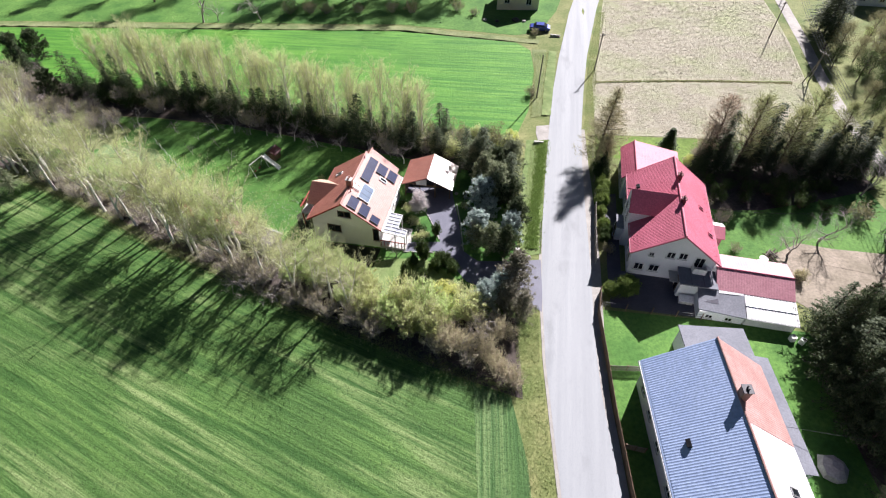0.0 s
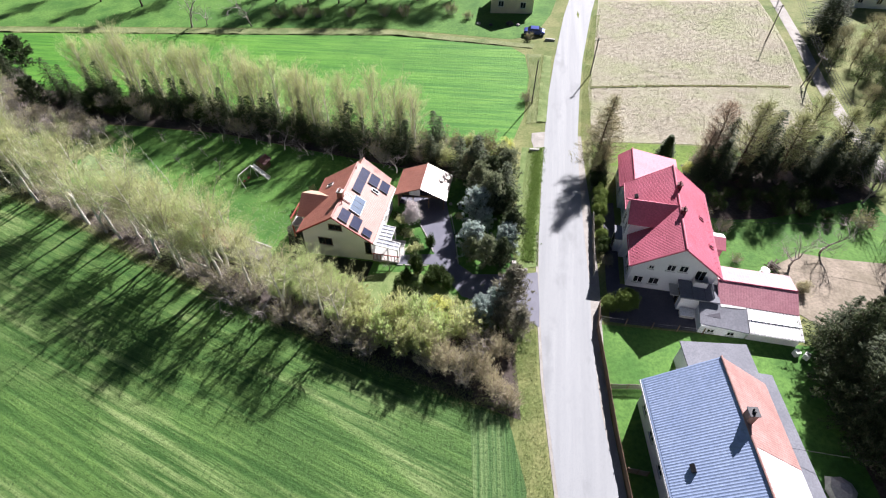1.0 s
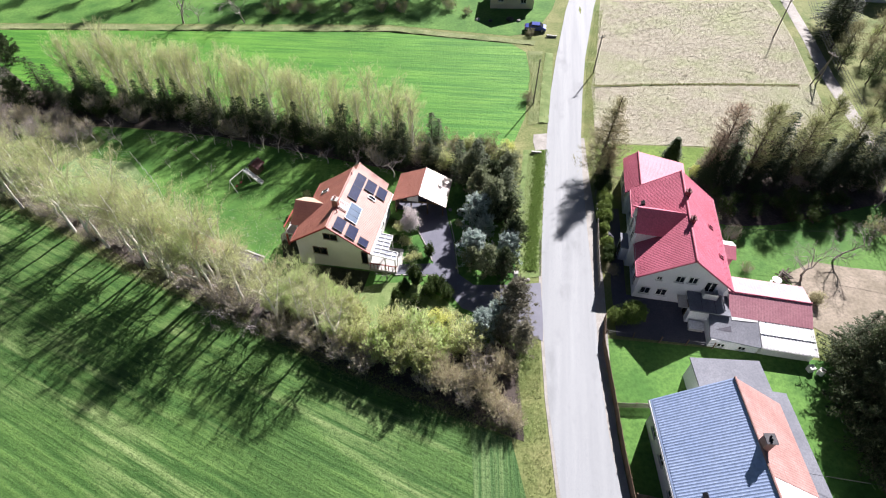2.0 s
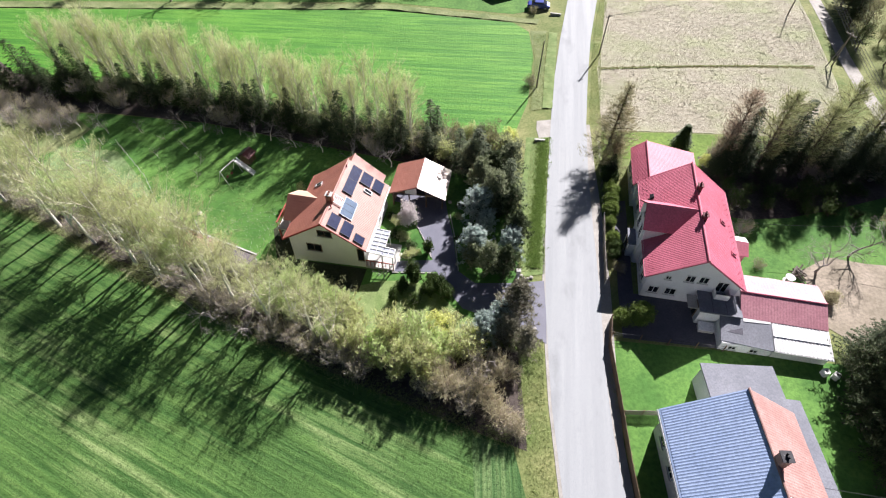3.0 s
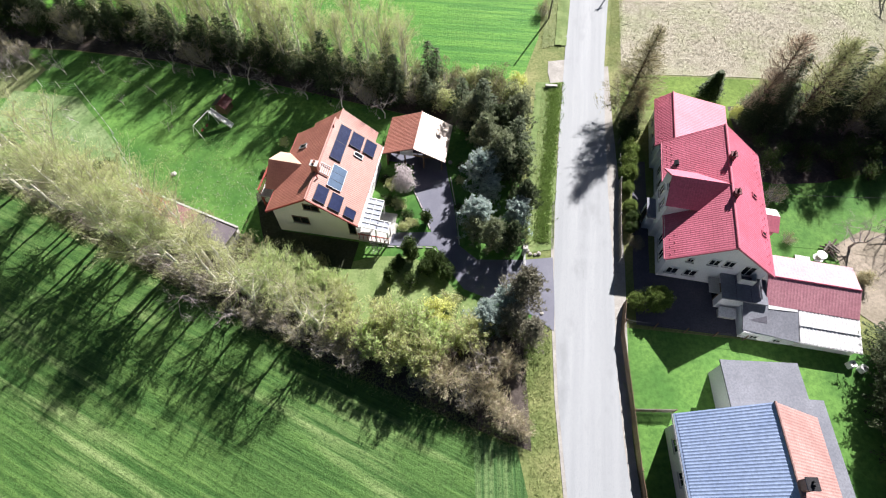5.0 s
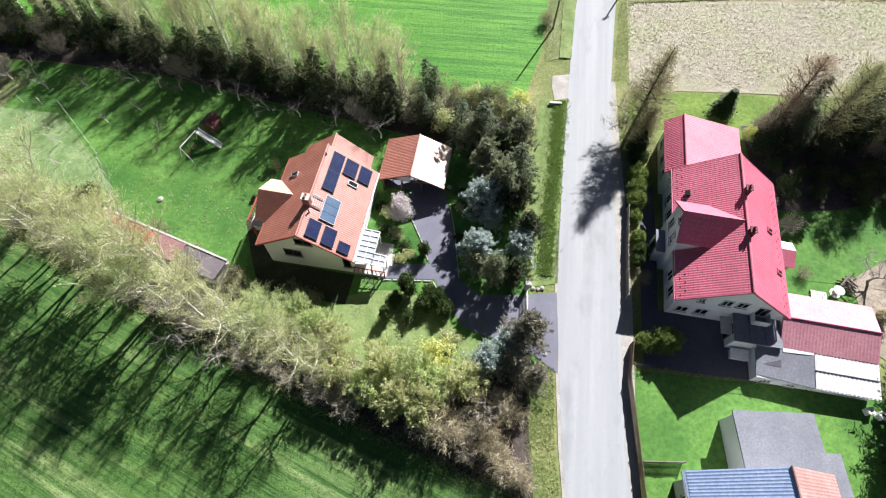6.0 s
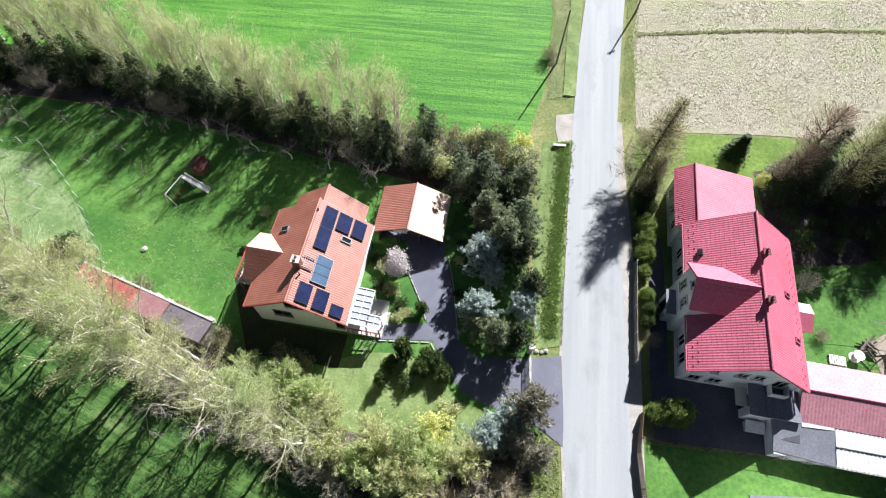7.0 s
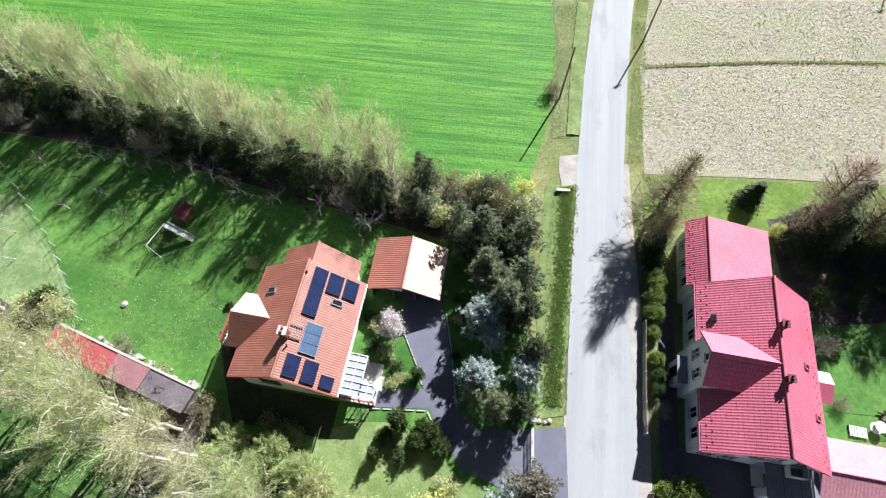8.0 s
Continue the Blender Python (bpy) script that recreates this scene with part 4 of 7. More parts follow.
def sheds():
    s = thing("shed", 28.4, 51.3, 1.25, -11.0, "long low shed with red and pale sheet roof", "shed")
    prof = [(-9.3, -0.6), (-4.4, -0.6), (-4.4, 2.75), (-6.95, 3.2), (-9.3, 2.15)]
    Mesh().solid([Vector((5.1, y, z)) for y, z in prof], [Vector((13.2, y, z)) for y, z in prof]).link("wall", RENDER_GREY, s)
    # the sunlit slope's sheen is painted as a paler sheet
    for y0, y1, z0, z1, mat, nm in ((-6.95, -4.15, 3.38, 2.85, SHEEN_SHEET, "roof_slope"), (-6.95, -9.55, 3.38, 2.3, FADED_RED, "roof_slope")):
        m = roof_slope(Mesh(), 4.95, 13.5, 0, z0, y1 - y0, z1, 0.3, 0.9, 0.014, 0.0)
        m.v = [(y, x + y0, z) for x, y, z in m.v]
        m.f = [f[::-1] for f in m.f]
        m.link(nm, mat, s, "sheet slope paled by sun sheen in its colour" if mat is SHEEN_SHEET else "dull faded red sheet slope")
    Mesh().tube([(4.95, -6.95, 3.42), (13.5, -6.95, 3.42)], 0.08, 6).link("ridge_cap", CRIMSON, s)
    l = thing("lean_to", 28.4, 51.3, 1.25, -11.0, "lean-to with white corrugated sheets against the shed", "lean-to")
    m = roof_slope(Mesh(), 8.0, 13.55, 0, 2.25, -3.2, 1.75, 0.35, 3.4, 0.05, 0.0, 0.06)
    m.v = [(y, x - 9.5, z) for x, y, z in m.v]
    m.f = [f[::-1] for f in m.f]
    m.link("roof", WHITE_STEEL, l, "white corrugated steel sheets")
    Mesh().box(8.1, 13.3, -12.4, -9.5, -0.6, 1.6).link("wall", WHITE_PAINT, l)
    Mesh().box(8.0, 13.5, -11.05, -10.98, 1.98, 2.14).link("batten", GALV, l)
    k = thing("outbuilding", 28.4, 51.3, 1.25, -11.0, "low outbuilding with patched grey felt roof", "outbuilding")
    flat_roof("roof", [(2.9, -12.2, 1.62), (7.95, -12.6, 1.68), (7.95, -9.2, 2.35), (2.9, -9.6, 2.3)], 0.12, TAR, k, "patched grey roofing felt")
    flat_roof("roof_patch", [(5.2, -9.9, 2.24), (7.9, -9.75, 2.27), (7.9, -9.15, 2.4), (5.2, -9.35, 2.36)], 0.06, WHITE_STEEL, k, "white sheet patch")
    flat_roof("roof_patch", [(3.0, -11.2, 1.87), (5.1, -11.3, 1.87), (5.1, -10.0, 2.14), (3.0, -10.1, 2.1)], 0.02, PAVING, k)
    Mesh().box(3.0, 7.9, -12.4, -9.4, -0.6, 1.55).link("wall", RENDER_GREY, k)
    window(k, 4.2, -12.43, 0.9, 0.8, 0.6, 0), window(k, 6.3, -12.43, 0.9, 0.8, 0.6, 0)
    h = thing("log_store", 28.4, 51.3, 1.25, -11.0, "small pale bunker beside the house wall", "store")
    Mesh().box(1.25, 2.8, -10.7, -9.85, -0.6, 0.75, bevel=0.04).link("body", CONCRETE, h)
    flat_roof("lid", [(1.15, -10.8, 0.78), (2.85, -10.8, 0.78), (2.85, -9.82, 1.0), (1.15, -9.82, 1.0)], 0.06, WHITE_STEEL, h)


sheds()


def blue_house():
    b = thing("house", 25.3, 22.0, 1.5, -2.0, "pale house with blue-grey ribbed steel roof", "house")
    zr, ze, hw, pitch = 8.0, 3.5, 5.95, 37.1
    y0, y1 = -9.6, 8.4
    gable_wall(Mesh(), -5.4, 5.4, y0 + 0.4, y1 - 0.5, -0.8, 3.75, 7.75, 0).link("wall", RENDER_GREY, b)
    roof_slope(Mesh(), y0, y1, 0, zr, -hw, ze, 0.24, 6.9, 0.018, 0.0).link("roof_slope", BLUE_STEEL, b, "blue-grey ribbed steel sheets")
    roof_slope(Mesh(), 0.2, y1, 0, zr, hw, ze, 0.24, 0.36, 0.016, 0.014).link("roof_slope", OLD_TILE, b, "faded pink roof tiles")
    roof_slope(Mesh(), y0, 0.16, 0, zr, hw, ze, 0.36, 7.0, 0.04, 0.0).link("roof_slope", WHITE_STEEL, b, "white steel sheets")
    Mesh().tube([(0, y0 - 0.05, zr + 0.04), (0, y1 + 0.05, zr + 0.04)], 0.11, 8).link("ridge_cap", OLD_TILE, b)
    gutter(b, -hw - 0.07, y0, y1, ze - 0.1, GALV)
    c = chimney(b, 0.35, 2.6, 7.0, 9.0, 0.75, OLD_TILE, DARK_METAL)
    m = slope_m(-0.6, 5.0, -1, 0, zr, pitch)
    Mesh().box(-0.35, 0.35, -0.2, 0.2, 0.0, 0.28, m, 0.03).link("roof_vent", DARK_METAL, b)
    roof_window(b, -4.6, 3.6, 1, zr, pitch, 0.7, 1.1)
    for y in (-6.5, -3.5, 0.5, 3.6, 6.2):
        window(b, -5.43, y, 2.0, 1.1, 1.4, -90)
    for x in (-2.5, 1.5):
        window(b, x, y1 - 0.47, 5.2, 0.9, 1.1, 180)
    a = thing("annex", 28.1, 33.0, 1.4, -3.0, "flat grey-roofed annex beside the blue-roofed house", "annex")
    Mesh().box(-2.9, 3.2, -2.6, 1.9, -0.6, 3.1).link("wall", RENDER_GREY, a)
    flat_roof("roof", [(-3.2, -2.7, 3.4), (3.6, -2.7, 3.35), (3.6, 2.15, 3.15), (-3.2, 2.15, 3.2)], 0.16, TAR, a, "plain grey sheet roof")
    e = thing("lean_to", 32.5, 28.5, 1.4, -1.5, "grey corrugated lean-to along the house", "lean-to")
    flat_roof("roof", [(-1.5, -8.5, 2.9), (0.9, -8.5, 2.4), (0.9, 3.4, 2.4), (-1.5, 3.4, 2.9)], 0.08, TAR, e)
    Mesh().box(-1.4, 0.7, -8.3, 3.2, -0.6, 2.3).link("wall", RENDER_GREY, e)


blue_house()


def far_house():
    b = thing("house", 16.6, 127.5, None, -8.0, "small beige rendered house with brown roof", "house")
    gable_wall(Mesh(), -4.6, 4.6, -4.0, 4.0, -0.6, 4.2, 6.8, 0).link("wall", RENDER_BEIGE, b)
    for s in (-1, 1):
        roof_slope(Mesh(), -4.5, 4.5, 0, 7.0, s * 5.1, 4.0, 0.4, 0.4).link("roof_slope", TILE, b)
    for x in (-2.4, 2.4):
        window(b, x, -4.03, 2.0, 1.2, 1.3, 0)
    window(b, 0, -4.03, 5.0, 0.9, 1.0, 0)
    n = thing("house", 96.0, 131.0, None, -8.0, "white house with grey-blue roof among trees", "house")
    gable_wall(Mesh(), -4.5, 4.5, -6.0, 6.0, -0.6, 3.2, 6.6, 0).link("wall", RENDER_WHITE, n)
    for s in (-1, 1):
        roof_slope(Mesh(), -6.5, 6.5, 0, 6.8, s * 5.0, 3.0, 0.4, 0.4).link("roof_slope", BLUE_STEEL, n)
    for y in (-3.5, -1, 2):
        window(n, -4.53, y, 1.7, 1.1, 1.3, -90)
    for x in (-2, 2):
        window(n, x, -6.03, 1.7, 1.1, 1.3, 0)


far_house()


# ---- trees and shrubs ----
def blades(rng, pts, length, width, up=0.3, spread=1.0, thin=False, along=None):
    """Small leaf quads at the points: positions, each with its own turn."""
    n = len(pts)
    d = rng.normal(size=(n, 3)) * spread
    d[:, 2] += up
    if along is not None:
        d += along
    d /= np.linalg.norm(d, axis=1)[:, None] + 1e-9
    s = np.cross(d, rng.normal(size=(n, 3)))
    s /= np.linalg.norm(s, axis=1)[:, None] + 1e-9
    L = (length * rng.uniform(0.6, 1.4, n))[:, None] * d * 0.5
    W = (width * rng.uniform(0.6, 1.4, n))[:, None] * s * 0.5
    return np.stack([pts - L, pts + W, pts + L, pts - W] if not thin else [pts - L - W, pts - L + W, pts + L], axis=1).reshape(-1, 3)


def leaf_object(name, corners, material, parent, label="", k=4):
    """One mesh of many loose leaves of k corners each."""
    n = len(corners) // k
    me = bpy.data.meshes.new(name)
    me.vertices.add(k * n), me.loops.add(k * n), me.polygons.add(n)
    me.vertices.foreach_set("co", corners.astype(np.float32).ravel())
    me.loops.foreach_set("vertex_index", np.arange(k * n, dtype=np.int32))
    me.polygons.foreach_set("loop_start", np.arange(0, k * n, k, dtype=np.int32))
    me.update(calc_edges=True)
    me.materials.append(material)
    ob = new(name, me)
    ob.parent = parent
    return tagged(ob, label)


def limb_path(rng, start, way, length, bend, n=5):
    p, d = np.array(start, float), np.array(way, float)
    out = [p.copy()]
    for _ in range(n):
        d = d + rng.normal(size=3) * 0.14 + np.array([0, 0, bend])
        d /= np.linalg.norm(d)
        p = p + d * length / n
        out.append(p.copy())
    return out


def tree(rng, name, h, crown_r, leaves, leaf_mat, bark, label, category, base=0.25, rise=0.9, twig_bend=0.02, size=(0.26, 0.09), limbs=24, droop=0.0, trunk_r=0.14, shape="oval", puff=0.45, limb_mat=None, thin=False, side=4, wob=0.05, thick=0.36, feather=False):
    """A leafy tree: tapered trunk, limbs with side twigs, and a crown of single small leaves round them."""
    t = new(name)
    tagged(t, label, category)
    lean = rng.normal(size=2) * 0.02 * h
    trunk = [np.array([lean[0] * (i / 7) ** 2 + wob * rng.normal() * (i > 0), lean[1] * (i / 7) ** 2 + wob * rng.normal() * (i > 0), h * 0.96 * i / 7 - (0.3 if i == 0 else 0)]) for i in range(8)]
    wood = Mesh().tube(trunk, [trunk_r * (1.15 - i / 7.2) + 0.012 for i in range(8)], 7)
    tips, lm = [], Mesh()
    for i in range(limbs):
        f = base + (0.97 - base) * ((i + rng.uniform()) / limbs)
        k = f * 7
        a, b = trunk[min(int(k), 7)], trunk[min(int(k) + 1, 7)]
        st = a + (b - a) * (k - int(k))
        g = (f - base) / (1 - base)
        prof = {"oval": math.sin(math.pi * min(1, 0.18 + 0.82 * g)) ** 0.8, "cone": 1.05 - g, "column": 0.75 + 0.3 * math.sin(3 * g), "ball": math.sqrt(max(0.05, 1 - (2 * g - 0.9) ** 2))}[shape]
        az = i * 2.4 + rng.uniform(-0.5, 0.5)
        way = (math.cos(az), math.sin(az), rise * (0.8 + 0.5 * g))
        way = np.array(way) / np.linalg.norm(way)
        ln = max(0.5, crown_r * prof * rng.uniform(0.8, 1.25) * math.sqrt(1 + rise * rise) * 0.9)
        path = limb_path(rng, st, way, ln, twig_bend)
        lm.tube(path, [trunk_r * thick * (1 - 0.17 * j) * (0.5 + 0.5 * (1 - g)) + 0.008 for j in range(6)], 4)
        full = 1.0 if shape != "cone" else 0.15 + prof
        tips += [(p, full * (0.6 + 0.1 * j), path[j + 2] - path[j + 1]) for j, p in enumerate(path[2:])]
        for j in range(side):
            q = path[1 + j % 5]
            w2 = way * 0.8 + rng.normal(size=3) * 0.5
            w2 /= np.linalg.norm(w2)
            tw = limb_path(rng, q, w2, ln * 0.42, -droop * 0.15, 3)
            lm.tube(tw, [0.022, 0.018, 0.012, 0.007], 3)
            tips += [(p, full, tw[-1] - tw[0]) for p in tw[1:]]
    wood.link("trunk", bark, t)
    lm.link("branchwork", limb_mat or bark, t)
    if leaves:
        P = np.array([p for p, _, _ in tips])
        D = np.array([d / (np.linalg.norm(d) + 1e-9) for _, _, d in tips])
        Wt = np.array([w for _, w, _ in tips])
        idx = rng.choice(len(P), leaves, p=Wt / Wt.sum())
        pts = P[idx] + rng.normal(size=(leaves, 3)) * puff * np.array([1, 1, 0.9]) - np.array([0, 0, 1]) * np.abs(rng.normal(size=(leaves, 1))) * droop
        pts[:, 2] = np.maximum(pts[:, 2], 0.15)
        leaf_object("crown", blades(rng, pts, size[0], size[1], 0.2 - droop if not feather else 0.5, 1.0 if not feather else 0.45, thin, D[idx] * 1.2 if feather else None), leaf_mat, t, "", 3 if thin else 4)
    return t


def spruce(rng, h, r, mat, label, name="spruce_tree", category="spruce", dense=1.0, skirt=0.06, droop=0.28):
    """A conifer of whorled boughs, each a spine with two rows of hanging twigs."""
    t = new(name)
    tagged(t, label, category)
    Mesh().tube([(0, 0, -0.3), (0, 0, h * 0.5), (0, 0, h * 0.99)], [0.02 * h, 0.011 * h, 0.012], 7).link("trunk", BARK, t)
    quads = []
    levels = int(h / 0.36 * dense)
    for i in range(levels):
        f = skirt + (1 - skirt) * (i + 0.5) / levels
        z, rad = f * h, r * (1.04 - f) ** 0.85 * rng.uniform(0.75, 1.18) + 0.1
        nb = max(4, int(8 * dense * (0.5 + 0.6 * (1 - f))))
        for k in range(nb):
            az = 2 * math.pi * (k + rng.uniform(-0.35, 0.35)) / nb + i * 0.9
            ln = rad * rng.uniform(0.72, 1.2)
            out, sd = np.array([math.cos(az), math.sin(az), 0]), np.array([-math.sin(az), math.cos(az), 0])
            m = max(3, int(ln / 0.24))
            for j in range(m):
                u = (j + 0.6) / m
                c = out * ln * u + np.array([0, 0, z + ln * (0.24 * u - droop * 1.6 * u * u)])
                w = (0.16 + 0.34 * ln * 0.4 * (1 - u) + 0.08) * rng.uniform(0.7, 1.3)
                for sgn in (-1, 1):
                    tip = c + (sd * sgn * 0.85 + out * 0.6) * w + np.array([0, 0, -0.1 * rng.uniform(0.2, 1.6)])
                    th = out * 0.11 + np.array([0, 0, 0.025 * rng.normal()])
                    quads += [c - th, (c + tip) / 2 + th * 0.9, tip, (c + tip) / 2 - th * 0.6]
            e = out * ln + np.array([0, 0, z + ln * (0.24 - droop * 1.6)])
            quads += [e - out * 0.3, e + sd * 0.09, e + out * 0.18, e - sd * 0.09]
    top = np.array([0, 0, h])
    for k in range(6):
        d = np.array([math.cos(k), math.sin(k), 0]) * 0.06
        quads += [top - [0, 0, 0.6], top - [0, 0, 0.3] + d, top + [0, 0, 0.15], top - [0, 0, 0.3] - d]
    leaf_object("crown", np.array(quads), mat, t)
    return t


def bush(rng, name, r, h, leaves, mat, twig_mat, label, category, size=(0.22, 0.1), stems=14, twigs=4, fuzz=0.28, brush=False):
    """Many stems from the ground and leaves gathered in uneven lumps."""
    t = new(name)
    tagged(t, label, category)
    m = Mesh()
    ends = []
    for i in range(stems):
        az, rr = rng.uniform(0, 6.28), r * math.sqrt(rng.uniform(0.05, 1))
        e = np.array([math.cos(az) * rr, math.sin(az) * rr, h * rng.uniform(0.55, 1.0) * math.sqrt(max(0.15, 1 - 0.75 * (rr / r) ** 2))])
        s = np.array([e[0] * 0.2, e[1] * 0.2, -0.1])
        mid = s + (e - s) * 0.5 + rng.normal(size=3) * 0.12 * r
        m.tube([s, mid, e], [0.045, 0.03, 0.012], 4)
        ends.append(e)
        for k in range(twigs):
            u = rng.uniform(0.35, 0.95)
            q = s + (e - s) * u
            w = rng.normal(size=3) * 0.5 + np.array([0, 0, 0.6])
            w = w / np.linalg.norm(w) * rng.uniform(0.3, 0.6) * r
            m.tube([q, q + w * 0.55 + rng.normal(size=3) * 0.05, q + w], [0.02, 0.014, 0.006], 3)
            ends.append(q + w * 0.8)
    m.link("stemwork", twig_mat, t)
    if leaves:
        E = np.array(ends)
        idx = rng.integers(0, len(E), leaves)
        dirs = rng.normal(size=(leaves, 3))
        dirs /= np.linalg.norm(dirs, axis=1)[:, None]
        lump = rng.uniform(0.5, 1.3, len(E))[idx][:, None]
        pts = E[idx] + dirs * lump * fuzz * r * rng.uniform(0.3, 1, (leaves, 1)) ** 0.5 * 1.2
        pts[:, 2] = np.maximum(pts[:, 2], 0.08)
        if brush:
            D = pts - np.array([0, 0, 0.15 * h])
            D /= np.linalg.norm(D, axis=1)[:, None]
            leaf_object("crown", blades(rng, pts, size[0], size[1], 0.3, 0.5, True, D * 1.1), mat, t, "", 3)
        else:
            leaf_object("crown", blades(rng, pts, size[0], size[1], 0.25), mat, t)
    return t


def bare_tree(rng, h, bark, label, name="bare_tree", spread=0.75, depth=4, category="tree", trunk_r=0.13, limb=None, ends=3):
    t = new(name)
    tagged(t, label, category)
    trunk, m = Mesh(), Mesh()

    def grow(p, d, ln, r, level):
        path = limb_path(rng, p, d, ln, 0.03, 4)
        (trunk if level == 0 else m).tube(path, [r * (1 - 0.13 * j) for j in range(5)], 6 if level == 0 else (4 if level < 2 else 3))
        if level >= depth:
            return
        for k in range(5 if level == 0 else 3 if level < 3 else ends):
            q = path[-1] if k < 2 else path[2 + k % 2]
            d2 = (path[-1] - path[-2])
            d2 = d2 / np.linalg.norm(d2) + rng.normal(size=3) * spread + np.array([0, 0, 0.12])
            d2 /= np.linalg.norm(d2)
            grow(q, d2, ln * rng.uniform(0.55, 0.8), r * 0.5, level + 1)

    grow(np.array([0, 0, -0.2]), np.array([0.05, 0.02, 1.0]), h * 0.36, trunk_r, 0)
    trunk.link("trunk", bark, t)
    m.link("branchwork", limb or bark, t)
    return t


def plant(protos, spots, rng, lo=0.85, hi=1.15, group=""):
    """Set a kind of plant out over the spots: (x, y) or (x, y, scale)."""
    order = list(range(len(protos)))
    used = set()
    for n, s in enumerate(spots):
        x, y = s[0], s[1]
        k = n % len(protos)
        sc = (s[2] if len(s) > 2 else 1.0) * rng.uniform(lo, hi)
        m = pose(x, y, gz(x, y), 0, 0, rng.uniform(0, 360))
        if k not in used:
            ob = protos[k]
            ob.matrix_basis = m
            used.add(k)
        else:
            base = protos[k]
            ob = copy_thing(base, m)
        ob.scale = (sc, sc, sc * rng.uniform(0.93, 1.08))
        if group:
            ob["group"] = group
    for k in order:
        if k not in used:
            for o in (*protos[k].children_recursive, protos[k]):
                bpy.data.objects.remove(o)


R = np.random.default_rng(7)


def along(line, count, rng, side=(0, 0), jitter=0.8):
    """Spots along a broken line, side metres to its left, at even steps with some jitter."""
    seg = [math.dist(a, b) for a, b in zip(line, line[1:])]
    out = []
    for i in range(count):
        d = (i + 0.5 + rng.uniform(-0.35, 0.35)) / count * sum(seg)
        k = 0
        while k < len(seg) - 1 and d > seg[k]:
            d -= seg[k]
            k += 1
        (x0, y0), (x1, y1) = line[k], line[k + 1]
        u = d / seg[k]
        nx, ny = -(y1 - y0) / seg[k], (x1 - x0) / seg[k]
        off = rng.uniform(*side)
        out.append((x0 + (x1 - x0) * u + nx * off + rng.normal() * jitter * 0.4, y0 + (y1 - y0) * u + ny * off + rng.normal() * jitter * 0.4))
    return out


def birch(rng, h, r, mat, label, forked=False, low=0.2, strands=2800, slim=False):
    """A birch: white stem, steep pale limbs with side branches, and a brush of thin catkin twigs at their ends."""
    t = new("birch_tree")
    tagged(t, label, "birch")
    lean = rng.normal(size=2) * (0.035 if not slim else 0.015) * h
    top = 9
    stem = [np.array([lean[0] * (i / top) ** 1.5 + 0.07 * rng.normal() * (i > 0), lean[1] * (i / top) ** 1.5 + 0.07 * rng.normal() * (i > 0), h * 0.97 * i / top - (0.3 if i == 0 else 0)]) for i in range(top + 1)]
    rad = 0.0155 * h
    wood = Mesh().tube(stem, [rad * (1.1 - i / (top + 0.6)) + 0.014 for i in range(top + 1)], 7)
    stems = [stem]
    if forked:
        az = rng.uniform(0, 6.28)
        p, d, second = stem[2].copy(), np.array([math.cos(az) * 0.42, math.sin(az) * 0.42, 1.0]), [stem[2].copy()]
        for i in range(top - 2):
            d = d + np.array([-math.cos(az), -math.sin(az), 0]) * 0.03 + rng.normal(size=3) * 0.06
            p = p + d / np.linalg.norm(d) * h * 0.86 / top
            second.append(p.copy())
        wood.tube(second, [rad * 0.75 * (1.05 - i / (top - 1.6)) + 0.013 for i in range(top - 1)], 6)
        stems.append(second)
    limbs, spots, ways, weight = Mesh(), [], [], []
    count = 20 if not slim else 22
    for i in range(count):
        st = stems[i % len(stems)]
        g = (i + rng.uniform()) / count
        f = low + (0.96 - low) * g
        if st is not stem:
            f = max(0.05, (f - 0.22) / 0.78)
        k = min(f, 0.985) * (len(st) - 1)
        p = st[int(k)] + (st[int(k) + 1] - st[int(k)]) * (k - int(k))
        prof = (0.55 + 0.55 * math.sin(math.pi * (0.12 + 0.83 * g))) * (1.0 if g < 0.75 else 1.0 - 1.6 * (g - 0.75))
        az = i * 2.4 + rng.uniform(-0.6, 0.6)
        rise = rng.uniform(0.85, 1.7) if not slim else rng.uniform(1.3, 2.4)
        way = np.array((math.cos(az), math.sin(az), rise))
        way /= np.linalg.norm(way)
        ln = r * prof * rng.uniform(0.85, 1.25) * math.sqrt(1 + rise * rise) * 0.95
        path = limb_path(rng, p, way, ln, 0.03)
        limbs.tube(path, [0.31 * rad * (1 - 0.15 * j) * (1.1 - 0.5 * g) + 0.012 for j in range(6)], 4)
        for j in range(2, 6):
            spots.append(path[j]), ways.append(path[j] - path[j - 1]), weight.append(0.5)
        for j in range(6):
            q = path[1 + j % 5]
            w2 = way * 0.9 + rng.normal(size=3) * 0.55
            w2 /= np.linalg.norm(w2)
            tw = limb_path(rng, q, w2, ln * rng.uniform(0.3, 0.5), 0.0, 3)
            limbs.tube(tw, [0.015, 0.012, 0.009, 0.006], 3)
            for e in (1, 2, 3):
                spots.append(tw[e]), ways.append(tw[3] - tw[0]), weight.append(1.0)
    wood.link("trunk", BIRCH_BARK, t)
    limbs.link("branchwork", BIRCH_LIMB, t)
    P, D, W = np.array(spots), np.array(ways), np.array(weight) * rng.uniform(0.3, 1.0, len(spots))
    D /= np.linalg.norm(D, axis=1)[:, None] + 1e-9
    idx = rng.choice(len(P), strands, p=W / W.sum())
    pts = P[idx] + D[idx] * 0.2 + rng.normal(size=(strands, 3)) * 0.2
    fine = blades(rng, pts, 0.6, 0.02, 0.3, 0.5, True, D[idx] * 1.4)
    idx = rng.choice(len(P), strands // 5, p=W / W.sum())
